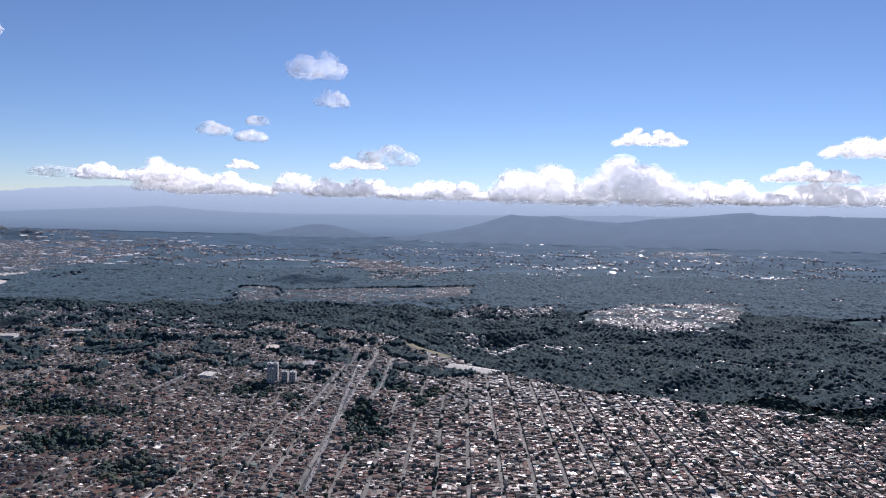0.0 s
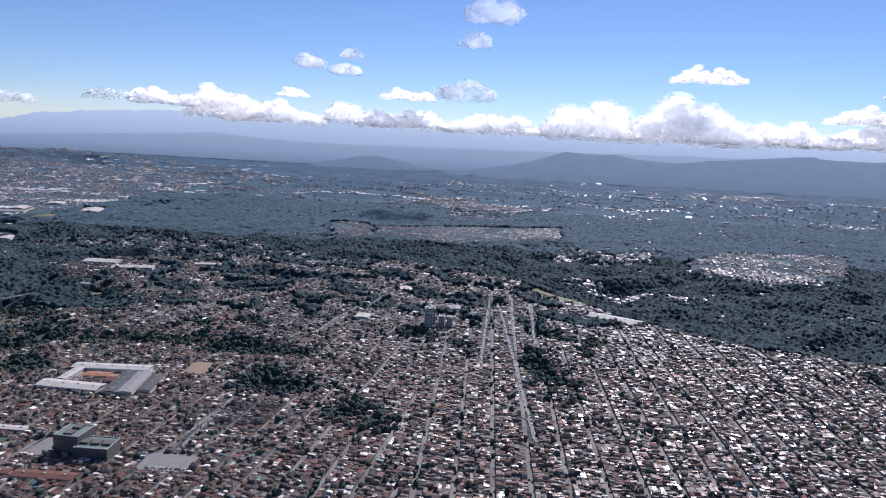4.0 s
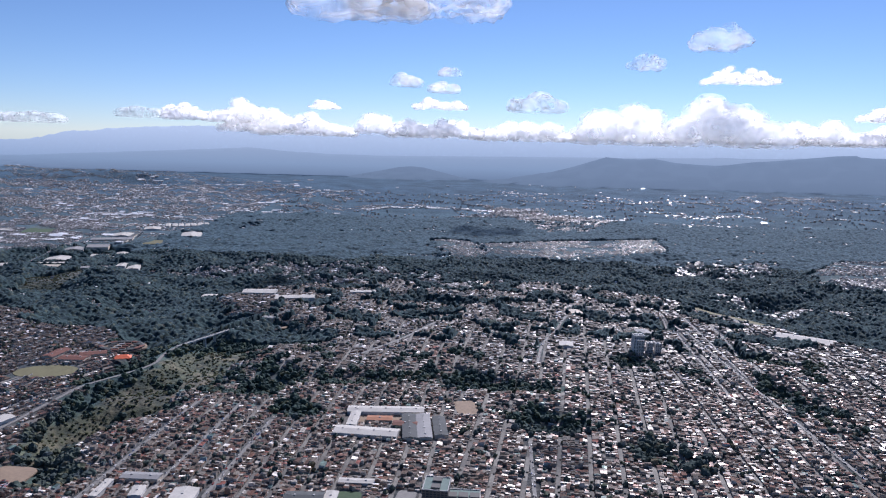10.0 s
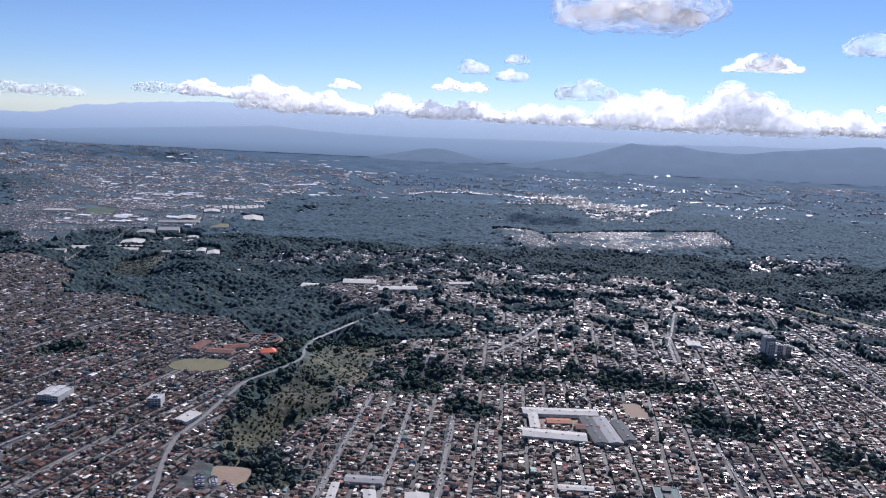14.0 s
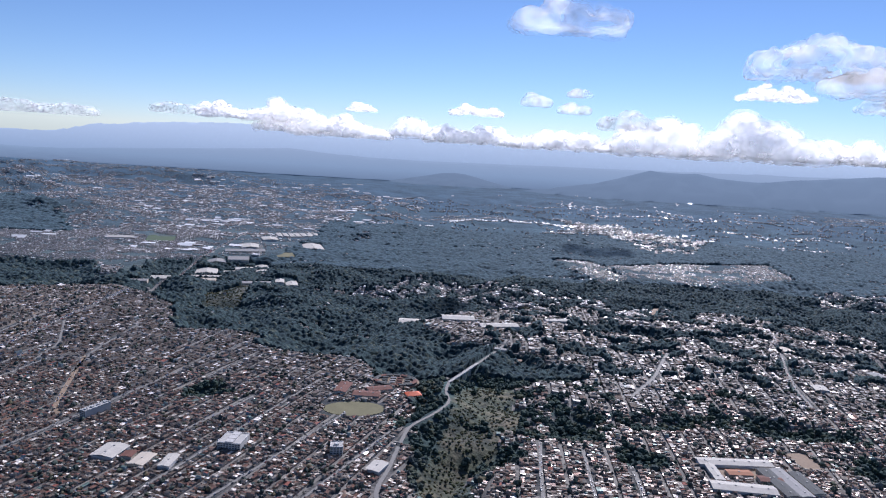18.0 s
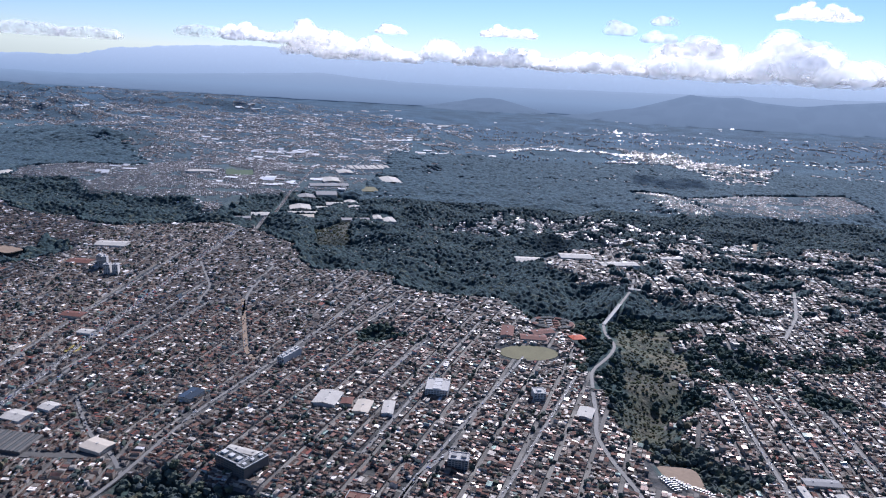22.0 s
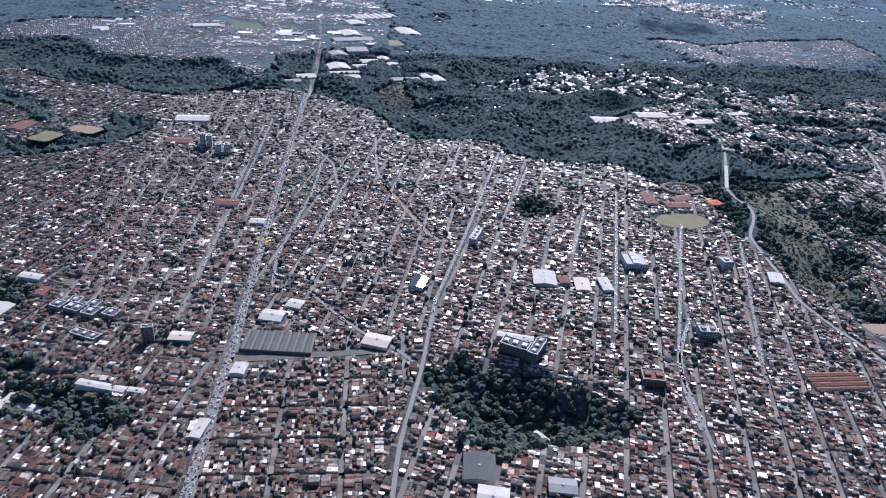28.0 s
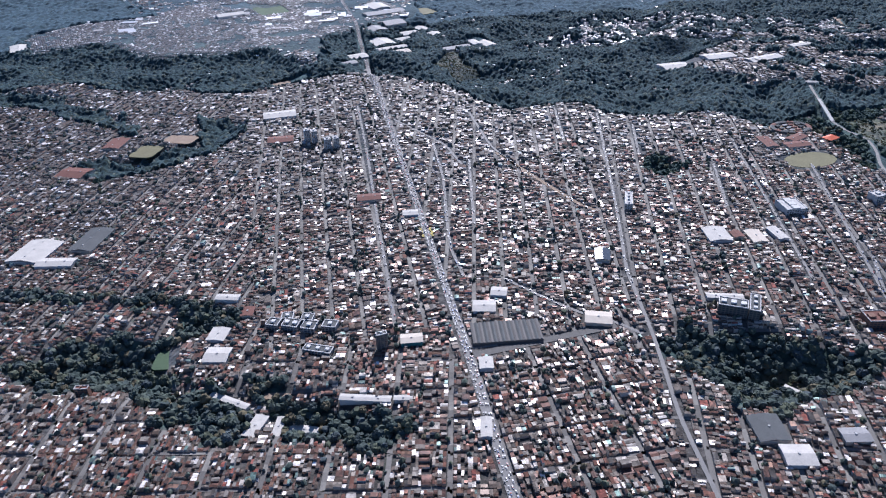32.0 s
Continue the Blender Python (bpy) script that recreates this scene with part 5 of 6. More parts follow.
# ---------- town blocks ----------
plain = []  # x, y, turn, w, d, h, kind, slope
street_q = []
for n, (x0, y0, ang, pu, pv) in enumerate(DISTRICTS):
    a = math.radians(ang)
    sx, sy, wx, wy = math.cos(a), math.sin(a), math.sin(a), -math.cos(a)
    ii, jj = np.meshgrid(np.arange(-75, 76), np.arange(-20, 40), indexing="ij")
    ii, jj = ii.reshape(-1), jj.reshape(-1)
    shift = 0.3 * pv * np.sin(ii * 1.9 + n) if pv > 30 else 1.2 * np.sin(ii * 2.1 + jj * 1.3 + n) * (n > 0)
    cws, css = (ii + 0.5) * pu, (jj + 0.5) * pv + shift
    cxs, cys = x0 + cws * wx + css * sx, y0 + cws * wy + css * sy
    ok = (cys > 150) & (cys < 980)
    some = np.zeros(len(cxs), bool)
    for ox, oy in ((0, 0), (12, 0), (-12, 0), (0, 14), (0, -14)):
        some |= (district(cxs + ox, cys + oy) == n) & land_use(cxs + ox, cys + oy)
    for cx, cy in zip(cxs[ok & some], cys[ok & some]):
        hw, hs = pu / 2, pv / 2
        for (w0, s0, w1, s1, wid) in ((-hw, -hs, -hw, hs, 2.5), (-hw, -hs, hw, -hs, 1.8)):
            for q in range(4):
                f0, f1 = q / 4, (q + 1) / 4
                street_q.append((cx + (w0 + (w1 - w0) * f0) * wx + (s0 + (s1 - s0) * f0) * sx, cy + (w0 + (w1 - w0) * f0) * wy + (s0 + (s1 - s0) * f0) * sy,
                                 cx + (w0 + (w1 - w0) * f1) * wx + (s0 + (s1 - s0) * f1) * sx, cy + (w0 + (w1 - w0) * f1) * wy + (s0 + (s1 - s0) * f1) * sy, wid, n))
        bw, bs = pu - 2.9, pv - 2.1
        tall = bs > bw  # lots lie along the longer side of their block
        run, deep = (bs, bw / 2) if tall else (bw, bs / 2)
        close = cy < 560
        for side in (-1, 1):
            pos = -run / 2
            while pos < run / 2 - 0.7:
                lw = min((rng.uniform(1.0, 2.1) if rng.rand() < 0.87 else rng.uniform(2.1, 5.5)) * (1.0 if close else 1.5 if cy < 720 else 1.85), run / 2 - pos)
                rows = max(1, round(deep / (2.5 if close else 3.1) + rng.uniform(-0.9, 0.6)))
                cuts = [0.0] + [(k + rng.uniform(-0.25, 0.25)) / rows for k in range(1, rows)] + [1.0]
                for s0, s1 in zip(cuts, cuts[1:]):
                    if rng.rand() < (0.26 if s0 > 0 else 0.06):
                        continue
                    d = deep * (s1 - s0) * rng.uniform(0.84, 1.0)
                    w = lw * rng.uniform(0.86, 1.0)
                    cc, al = side * (deep - deep * (s0 + s1) / 2), pos + lw / 2
                    cw, cs = (cc, al) if tall else (al, cc)
                    h = (0.95, 1.25, 1.6, 2.2, 3.0)[int(np.searchsorted((0.30, 0.62, 0.86, 0.97), rng.rand()))] * rng.uniform(0.9, 1.1)
                    plain.append((cx + cw * wx + cs * sx, cy + cw * wy + cs * sy, a - (0 if tall else math.pi / 2) + rng.normal(0, 0.025), w, d, h, rng.rand(), rng.uniform(-0.15, 0.15), n))
                pos += lw
own = np.array(plain)
own = own[district(own[:, 0], own[:, 1]) == own[:, 8]]
own = own[(own[:, 0] > -1040 - 0.6 * own[:, 1]) & (own[:, 0] < 40 + 0.68 * own[:, 1]) & (own[:, 1] > 164 + 0.11 * (own[:, 0] + 990))]
plain = [tuple(q) for q in own[:, :8]]
for name, ring in TOWNS.items():
    r = np.array(ring, float)
    if name == "east":
        continue
    area = 0.5 * abs(np.sum(r[:, 0] * np.roll(r[:, 1], 1) - r[:, 1] * np.roll(r[:, 0], 1)))
    far = r[:, 1].mean()
    size = 2.6 if far < 1260 else 3.3 if far < 1500 else 4.0
    cover = {"flats": 0.32, "blocks_a": 0.36, "blocks_b": 0.3, "west_mid": 0.62, "far_i": 0.28, "west_far": 0.28}.get(name, 0.2)
    m = int(min(area * cover / (size * size), 15000))
    lo, hi = r.min(0), r.max(0)
    pts = rng.uniform(lo, hi, (m * 4, 2))
    pts = pts[inside(ring, pts[:, 0], pts[:, 1])]
    clump = waves(pts[:, 0], pts[:, 1], 120, 31) + 0.7 * waves(pts[:, 0], pts[:, 1], 45, 32)
    pts = pts[clump > (-0.75 if cover > 0.6 else -0.3 if cover >= 0.3 else 0.1)][:m]
    base = rng.uniform(-0.4, 0.4)
    g = size * 1.35
    c, s = math.cos(base), math.sin(base)
    u, v = pts[:, 0] * c + pts[:, 1] * s, -pts[:, 0] * s + pts[:, 1] * c
    v = np.round(v / (g * 1.5)) * g * 1.5
    u = np.round(u / g) * g
    uv = np.unique(np.stack([u, v], 1), axis=0)
    for u, v in uv:
        plain.append((u * c - v * s, u * s + v * c, base, size * rng.uniform(0.7, 1.15), size * rng.uniform(0.7, 1.2), rng.uniform(0.8, 1.3) * (2.6 if name == "flats" and rng.rand() < 0.35 else 1.0), rng.rand(), rng.uniform(-0.12, 0.12)))
sheds = []
hub = rng.uniform((-2300, 1120), (-700, 3000), (46, 2))
for u, v in hub:
    lean = rng.uniform(-0.2, 0.2)
    for i in range(rng.randint(3, 13)):
        sheds.append((u + rng.normal(0, 55), v + rng.normal(0, 26), lean, rng.uniform(7, 26), rng.uniform(4, 9), 2.2, 0.3, rng.uniform(0.04, 0.36)))
for u, v in rng.uniform((-700, 1350), (1300, 3100), (40, 2)):
    sheds.append((u, v, rng.uniform(-0.2, 0.2), rng.uniform(4, 16), rng.uniform(3, 7), 2.0, 0.3, rng.uniform(0.04, 0.36)))
for u, v in rng.uniform((-650, 1420), (1250, 2700), (26, 2)):  # villages in the far woods
    for i in range(rng.randint(10, 42)):
        sheds.append((u + rng.normal(0, 60), v + rng.normal(0, 16), rng.uniform(-0.2, 0.2), rng.uniform(3, 8), rng.uniform(3, 6), 2.2, 0.3, rng.uniform(-0.1, 0.3)))
for u in np.arange(-560, -120, 7.0):  # a long street village across the woods
    for v in (0, 9, 20):
        if rng.rand() < 0.6:
            sheds.append((u + rng.uniform(-2, 2), 1905 + 0.1 * u + v + 12 * math.sin(u / 60), 0.1, rng.uniform(4, 9), rng.uniform(4, 8), 2.4, 0.3, rng.uniform(-0.1, 0.36)))
RURAL = len(plain)
rp = rng.uniform((-1300, 600), (1300, 2500), (110000, 2))
lane = np.minimum(np.abs(waves(rp[:, 0], rp[:, 1], 330, 71)), np.abs(waves(rp[:, 0], rp[:, 1], 210, 72)) * 1.6)
slope = inside([(-800, 905), (-690, 890), (-620, 815), (-660, 770), (-780, 815)], rp[:, 0], rp[:, 1]) | inside([(255, 715), (275, 840), (370, 820), (420, 660), (367, 583), (286, 628)], rp[:, 0], rp[:, 1])
strewn = np.zeros(len(rp), bool)
for ring in HAMLETS.values():
    strewn |= inside(ring, rp[:, 0] + 14 * waves(rp[:, 0], rp[:, 1], 60, 47), rp[:, 1] + 14 * waves(rp[:, 0], rp[:, 1], 60, 48))
strewn &= waves(rp[:, 0], rp[:, 1], 55, 49) + 0.8 * waves(rp[:, 0], rp[:, 1], 24, 50) > -0.25
more = rng.uniform((-720, 800), (200, 2050), (60000, 2))
inmore = np.zeros(len(more), bool)
for ring in HAMLETS.values():
    inmore |= inside(ring, more[:, 0], more[:, 1])
inmore &= waves(more[:, 0], more[:, 1], 55, 49) + 0.8 * waves(more[:, 0], more[:, 1], 24, 50) > -0.1
more = more[inmore & ~land_use(more[:, 0], more[:, 1])][:4500]
rp = rp[(strewn | (lane < 0.035) | slope & (np.abs(np.sin(0.35 * rp[:, 0] + 0.12 * rp[:, 1])) < 0.5)) & ~land_use(rp[:, 0], rp[:, 1])][:7500]
for u, v in np.concatenate([rp, more]):
    plain.append((u, v, rng.uniform(-0.6, 0.6), rng.uniform(1.8, 4.6), rng.uniform(1.8, 4.0), rng.uniform(2.4, 4.2), rng.rand(), rng.uniform(-0.12, 0.25)))
H = np.array(plain)
keep = (land_use(H[:, 0], H[:, 1]) | (np.arange(len(H)) >= RURAL)) & free(H[:, 0], H[:, 1]) & ~near_road(H[:, 0], H[:, 1])
H = H[keep]
one = (np.abs(H[:, 0] + 960) < 62) & (H[:, 1] < 262) & (H[:, 1] > 205)
if one.sum() > 300:
    idx = np.where(one)[0]
    one[idx[np.argsort(H[idx, 1])[300:]]] = False
SINGLE = H[one]  # houses built one by one
H = H[~one]
beyond = (H[:, 1] > 930) | ((H[:, 1] > np.interp(H[:, 0], EDGE_X, EDGE_Y) + 15))
FAR_H, H = H[beyond], H[~beyond]
op = np.random.RandomState(81).uniform((-2300, 1330), (-650, 2500), (42000, 2))  # sprawl of the plain
ox, oy = op.T
thick = waves(ox, oy, 210, 83) + 0.9 * waves(ox, oy, 75, 84) + 0.4 * waves(ox, oy, 22, 85) - 0.5 * np.clip((ox + 1150) / 400, 0, 1.5)
op = op[(thick > 0.12) & ~inside([(-1950, 1560), (-1700, 1640), (-1330, 1400), (-1290, 1310), (-1560, 1300), (-1800, 1320)], ox, oy)][:13000]
rs = np.random.RandomState(82)
k = len(op)
sprawl = np.stack([op[:, 0], op[:, 1], rs.choice([-0.25, -0.1, 0.15], k) + rs.normal(0, 0.05, k), rs.uniform(3, 7.5, k), rs.uniform(3, 5, k), rs.uniform(1.0, 1.9, k), rs.rand(k), rs.uniform(0.0, 0.4, k)], 1)
FAR_H = np.concatenate([FAR_H, sprawl])


def corners(h):
    """Box corners, walls below, roof edge above, with a shed slope."""
    x, y, a, w, d, hh, kind, sl = h.T
    z = height(x, y)
    c, s = np.cos(a), np.sin(a)
    out = np.zeros((len(h), 4, 2))
    for k, (u, v) in enumerate(((-1, -1), (1, -1), (1, 1), (-1, 1))):
        out[:, k, 0] = x + (u * w * c - v * d * s) / 2
        out[:, k, 1] = y + (u * w * s + v * d * c) / 2
    return out, z


for x, y, turn, w, d, h, kind, slope in SINGLE:
    house = new("house")
    house.matrix_world = pose(x, y, float(height(x, y)), 0, 0, math.degrees(turn))
    tagged(house, "low town house with a pitched sheet roof" if kind > 0.5 else "low town house with a flat sheet roof", "house", "houses of the near blocks")
    part("wall", solid(-w / 2, w / 2, -d / 2, d / 2, -1.5, h), m_wall_one, house)
    if kind > 0.5:
        part("roof", ridge_roof(w, d, h + 0.01, 0.16 * min(w, d), 0.12, 0.1), m_roof_one, house)
    else:
        part("roof", solid(-w / 2 - 0.08, w / 2 + 0.08, -d / 2 - 0.08, d / 2 + 0.08, h + 0.004, h + 0.12), m_roof_one, house)
        if kind < 0.2:
            part("water_tank", solid(w * 0.15, w * 0.15 + 0.6, -d * 0.2, -d * 0.2 + 0.6, h + 0.124, h + 0.75), m_dark, house)
    part("door", solid(-0.22, 0.22, -d / 2 - 0.04, -d / 2 + 0.02, 0, 0.85), m_bark, house)
    if w > 2.4:
        part("window", solid(w * 0.22, w * 0.22 + 0.5, -d / 2 - 0.03, -d / 2 + 0.02, 0.5, 0.95), m_glassy, house)

WALLF = [(0, 1, 5, 4), (1, 2, 6, 5), (2, 3, 7, 6), (3, 0, 4, 7)]


def flat_houses(name, h, roof, label):
    ho, z = corners(h)
    up = h[:, 7] * h[:, 4] / 2
    tpl = np.zeros((len(z), 8, 3))
    tpl[:, :4, :2], tpl[:, 4:, :2] = ho, ho
    tpl[:, :4, 2] = (z - 2.0)[:, None]
    tpl[:, 4:, 2] = (z + h[:, 5])[:, None] + np.stack([-up, -up, up, up], 1)
    tagged(stamped(name, tpl, WALLF + [(4, 5, 6, 7)], [0, 0, 0, 0, 1], [m_wall_far if roof in (m_roof_far, m_shed_far) else m_wall, roof]), label, "houses", kind="stuff")


def gabled_houses(name, h, roof, label):
    ho, z = corners(h)
    tpl = np.zeros((len(z), 10, 3))
    tpl[:, :4, :2], tpl[:, 4:8, :2] = ho, ho
    tpl[:, :4, 2] = (z - 2.0)[:, None]
    tpl[:, 4:8, 2] = (z + h[:, 5])[:, None]
    tpl[:, 8, :2], tpl[:, 9, :2] = (ho[:, 0] + ho[:, 3]) / 2, (ho[:, 1] + ho[:, 2]) / 2
    tpl[:, 8:, 2] = (z + h[:, 5] + 0.10 * h[:, 4])[:, None]
    tagged(stamped(name, tpl, [(0, 1, 5, 4), (1, 2, 6, 9, 5), (2, 3, 7, 6), (3, 0, 4, 8, 7), (4, 5, 9, 8), (6, 7, 8, 9)], [0, 0, 0, 0, 1, 1], [m_wall_far if roof in (m_roof_far, m_shed_far) else m_wall, roof]), label, "houses", kind="stuff")


# roofs farther out take the copy with painted haze
outer = H[:, 1] + 60 * waves(H[:, 0], H[:, 1], 160, 45) > 560
for roof, which, kind in ((m_roof, ~outer, "rust, grey and white sheet roofs"), (m_roof_hazed, outer, "sheet roofs greyed and blued for haze")):
    Q = H[which]
    flat = Q[:, 6] < 0.72
    flat_houses("town_houses", Q[flat], roof, "thousands of low houses with " + kind)
    gabled_houses("gabled_town_houses", Q[~flat], roof, "low gabled houses with " + kind)
flat = FAR_H[:, 6] < 0.6
flat_houses("far_houses", FAR_H[flat], m_roof_far, "far scattered houses with pale sheet roofs")
gabled_houses("far_gabled_houses", FAR_H[~flat], m_roof_far, "far scattered gabled houses with pale roofs")

flat_houses("far_sheds", np.array(sheds), m_shed_far, "far long white factory and market roofs")

# streets between the blocks
S = np.array(street_q)
mx, my = (S[:, 0] + S[:, 2]) / 2, (S[:, 1] + S[:, 3]) / 2
S = S[(my > 162 + 0.11 * (mx + 990)) & land_use(mx, my) & free(mx, my) & (district(mx, my) == S[:, 5])]
dx, dy = S[:, 2] - S[:, 0], S[:, 3] - S[:, 1]
ln = np.hypot(dx, dy)
nx, ny = -dy / ln * S[:, 4] / 2, dx / ln * S[:, 4] / 2
tpl = np.zeros((len(S), 4, 3))
for k, (e, sg) in enumerate(((0, -1), (2, -1), (2, 1), (0, 1))):
    tpl[:, k, 0], tpl[:, k, 1] = S[:, e] + sg * nx, S[:, e + 1] + sg * ny
    tpl[:, k, 2] = height(tpl[:, k, 0], tpl[:, k, 1]) + 0.16
tagged(stamped("street_grid", tpl, [(0, 1, 2, 3)], [0], [m_lane]), "narrow grey town streets between the blocks", "street", kind="structure")

# ---------- traffic ----------
CAR = [(-0.95, -0.36, 0.1), (0.95, -0.36, 0.1), (0.95, 0.36, 0.1), (-0.95, 0.36, 0.1), (-0.95, -0.36, 0.36), (0.95, -0.36, 0.34), (0.95, 0.36, 0.34), (-0.95, 0.36, 0.36),
       (-0.6, -0.32, 0.38), (0.4, -0.32, 0.38), (0.4, 0.32, 0.38), (-0.6, 0.32, 0.38), (-0.45, -0.27, 0.62), (0.15, -0.27, 0.62), (0.15, 0.27, 0.62), (-0.45, 0.27, 0.62)]
CARF = [(0, 1, 5, 4), (1, 2, 6, 5), (2, 3, 7, 6), (3, 0, 4, 7), (4, 5, 9, 8), (5, 6, 10, 9), (6, 7, 11, 10), (7, 4, 8, 11), (8, 9, 13, 12), (9, 10, 14, 13), (10, 11, 15, 14), (11, 8, 12, 15), (12, 13, 14, 15)]
spots = []
for line, width in LINES[:8] + [q for q in LINES[13:] if q[1] < 2.6]:
    for (x0, y0), (x1, y1) in zip(line, line[1:]):
        ln = math.hypot(x1 - x0, y1 - y0)
        ux, uy = (x1 - x0) / ln, (y1 - y0) / ln
        lanes = (-1.75, -0.75, 0.75, 1.75) if width >= 4.9 else (-0.6, 0.6)
        for lane in lanes:
            s = rng.uniform(0, 6)
            while s < ln:
                spots.append((x0 + ux * s - uy * lane, y0 + uy * s + ux * lane, math.atan2(uy, ux) + (math.pi if lane > 0 else 0), rng.choice([1.0, 1.0, 1.05, 1.9], p=[0.5, 0.3, 0.1, 0.1])))
                s += rng.uniform(2.3, 7.5) if width >= 4.9 else rng.uniform(4, 22)
for x, y, r in ((-536, 350, 0.4), (-545, 338, 0.4), (-528, 336, 0.4)):
    for i in range(16):
        spots.append((x + 7 * math.cos(r) * (i % 2) - 2.0 * math.sin(r) * (i // 2 - 4), y + 7 * math.sin(r) * (i % 2) + 2.0 * math.cos(r) * (i // 2 - 4), r, 2.4))
for x0, y0, x1, y1 in ((-317, 322, -309, 338), (-262, 314, -235, 326)):
    for i in range(int((x1 - x0) / 1.1)):
        for j in range(int((y1 - y0) / 3.2)):
            if rng.rand() < 0.8:
                spots.append((x0 + i * 1.1, y0 + j * 3.2, math.pi / 2 + rng.normal(0, 0.04), 1.0))
C = np.array(spots)
road_z = np.array([0.36 + max(float(height(x + o, y)) for o in (-3, 0, 3)) for x, y in C[:, :2]])
near_car = (C[:, 1] < 345) & (C[:, 0] < -700)


def car_part(name, keep_faces, material, parent):
    used = sorted({i for f in keep_faces for i in f})
    return mesh_object(name, [CAR[i] for i in used], [tuple(used.index(i) for i in f) for f in keep_faces], [material], parent=parent)


m_car_one = mat("car_paint_single", None, 0.45, 0.0, 0.05, 1.0, 0.5, 0.0, "object", [(0.0, (0.5, 0.5, 0.5)), (0.25, (0.04, 0.04, 0.04)), (0.5, (0.16, 0.16, 0.17)), (0.7, (0.30, 0.04, 0.03)), (0.8, (0.55, 0.53, 0.49)), (0.9, (0.06, 0.1, 0.25))])
car = new("car")
tagged(car, "small painted car in the traffic on the road", "car", "cars on the streets")
car_part("body", CARF[:8], m_car_one, car)
car_part("cabin", CARF[8:12], m_glassy, car)
car_part("roof", CARF[12:], m_car_one, car)
for x in (-0.6, 0.6):
    for y in (-0.33, 0.33):
        bm = bmesh.new()
        bmesh.ops.create_cone(bm, cap_ends=True, segments=12, radius1=0.15, radius2=0.15, depth=0.12, matrix=Matrix.Translation((x, y, 0.15)) @ Matrix.Rotation(math.pi / 2, 4, "X"))
        part("wheel", bm, m_seam_rubber, car)
first = True
for (x, y, r, s), z in list(zip(C[near_car], road_z[near_car]))[:150]:
    m = pose(x, y, z, 0, 0, math.degrees(r))
    if first:
        car.matrix_world = m
        first = False
    else:
        copy_thing(car, m)
C2, z2 = C[~near_car], road_z[~near_car]
tpl = np.tile(np.array(CAR)[None], (len(C2), 1, 1))
tpl[:, :, 0] *= C2[:, 3, None]
tpl[:, :, 2] *= np.where(C2[:, 3] > 1.5, 1.7, 1.0)[:, None]
c, s = np.cos(C2[:, 2])[:, None], np.sin(C2[:, 2])[:, None]
tpl = np.stack([tpl[:, :, 0] * c - tpl[:, :, 1] * s + C2[:, 0, None], tpl[:, :, 0] * s + tpl[:, :, 1] * c + C2[:, 1, None], tpl[:, :, 2] + z2[:, None]], -1)
tagged(stamped("traffic", tpl, CARF, [0] * 8 + [1] * 4 + [0], [m_car, m_glassy]), "hundreds of cars and buses on the far streets", "cars", kind="stuff")
# ---------- trees ----------
def ico(sub):
    bm = bmesh.new()
    bmesh.ops.create_icosphere(bm, subdivisions=sub, radius=1)
    v = np.array([q.co[:] for q in bm.verts])
    f = [tuple(q.index for q in p.verts) for p in bm.faces]
    bm.free()
    return v, f


def crowns(pts, radius, squash, sub, name, label, seed, sink=0.2, smooth=False, leaf=m_leaf, rough=0.34):
    v, f = ico(sub)
    r = np.random.RandomState(seed)
    n = len(pts)
    size = radius * r.uniform(0.55, 1.35, n)
    jag = 1 + r.uniform(-rough, rough, (n, len(v)))
    z = height(pts[:, 0], pts[:, 1])
    tpl = v[None] * jag[:, :, None] * size[:, None, None]
    tpl[:, :, 2] *= squash
    tpl += np.stack([pts[:, 0], pts[:, 1], z + size * squash * (1 - sink)], 1)[:, None]
    return tagged(stamped(name, tpl, f, [0] * len(f), [leaf], smooth=smooth), label, "trees", kind="stuff")


def scatter(n, x0, x1, y0, y1, seed, want):
    r = np.random.RandomState(seed)
    p = np.stack([r.uniform(x0, x1, n), r.uniform(y0, y1, n)], 1)
    ok = (land_use(p[:, 0], p[:, 1]) == want) & free(p[:, 0], p[:, 1]) & ~near_road(p[:, 0], p[:, 1], 3.0)
    return p[ok]


woods = scatter(150000, -1750, 760, 150, 622, 51, False)
thin = waves(woods[:, 0], woods[:, 1], 70, 41) + np.random.RandomState(5).uniform(-0.6, 0.6, len(woods))
thin[scrub(woods[:, 0], woods[:, 1])] -= 2.0
woods = woods[thin > -1.0]
near = (woods[:, 1] < 620) & (woods[:, 0] < 120) | (woods[:, 1] < 604)
close = near & (woods[:, 1] < 440)
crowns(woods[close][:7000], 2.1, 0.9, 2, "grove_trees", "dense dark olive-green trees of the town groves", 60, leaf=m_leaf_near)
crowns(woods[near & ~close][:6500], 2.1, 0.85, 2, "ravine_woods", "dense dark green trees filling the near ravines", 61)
CLEAR = np.zeros(gx.shape, bool)  # ground kept open round the houses of the woods
for hx, hy in list(FAR_H[:, :2]) + [q[:2] for q in sheds]:
    if GX0 < hx < 1290 and GY0 < hy < 2190:
        CLEAR[int((hy - GY0) / CELL + 0.5), int((hx - GX0) / CELL + 0.5)] = True


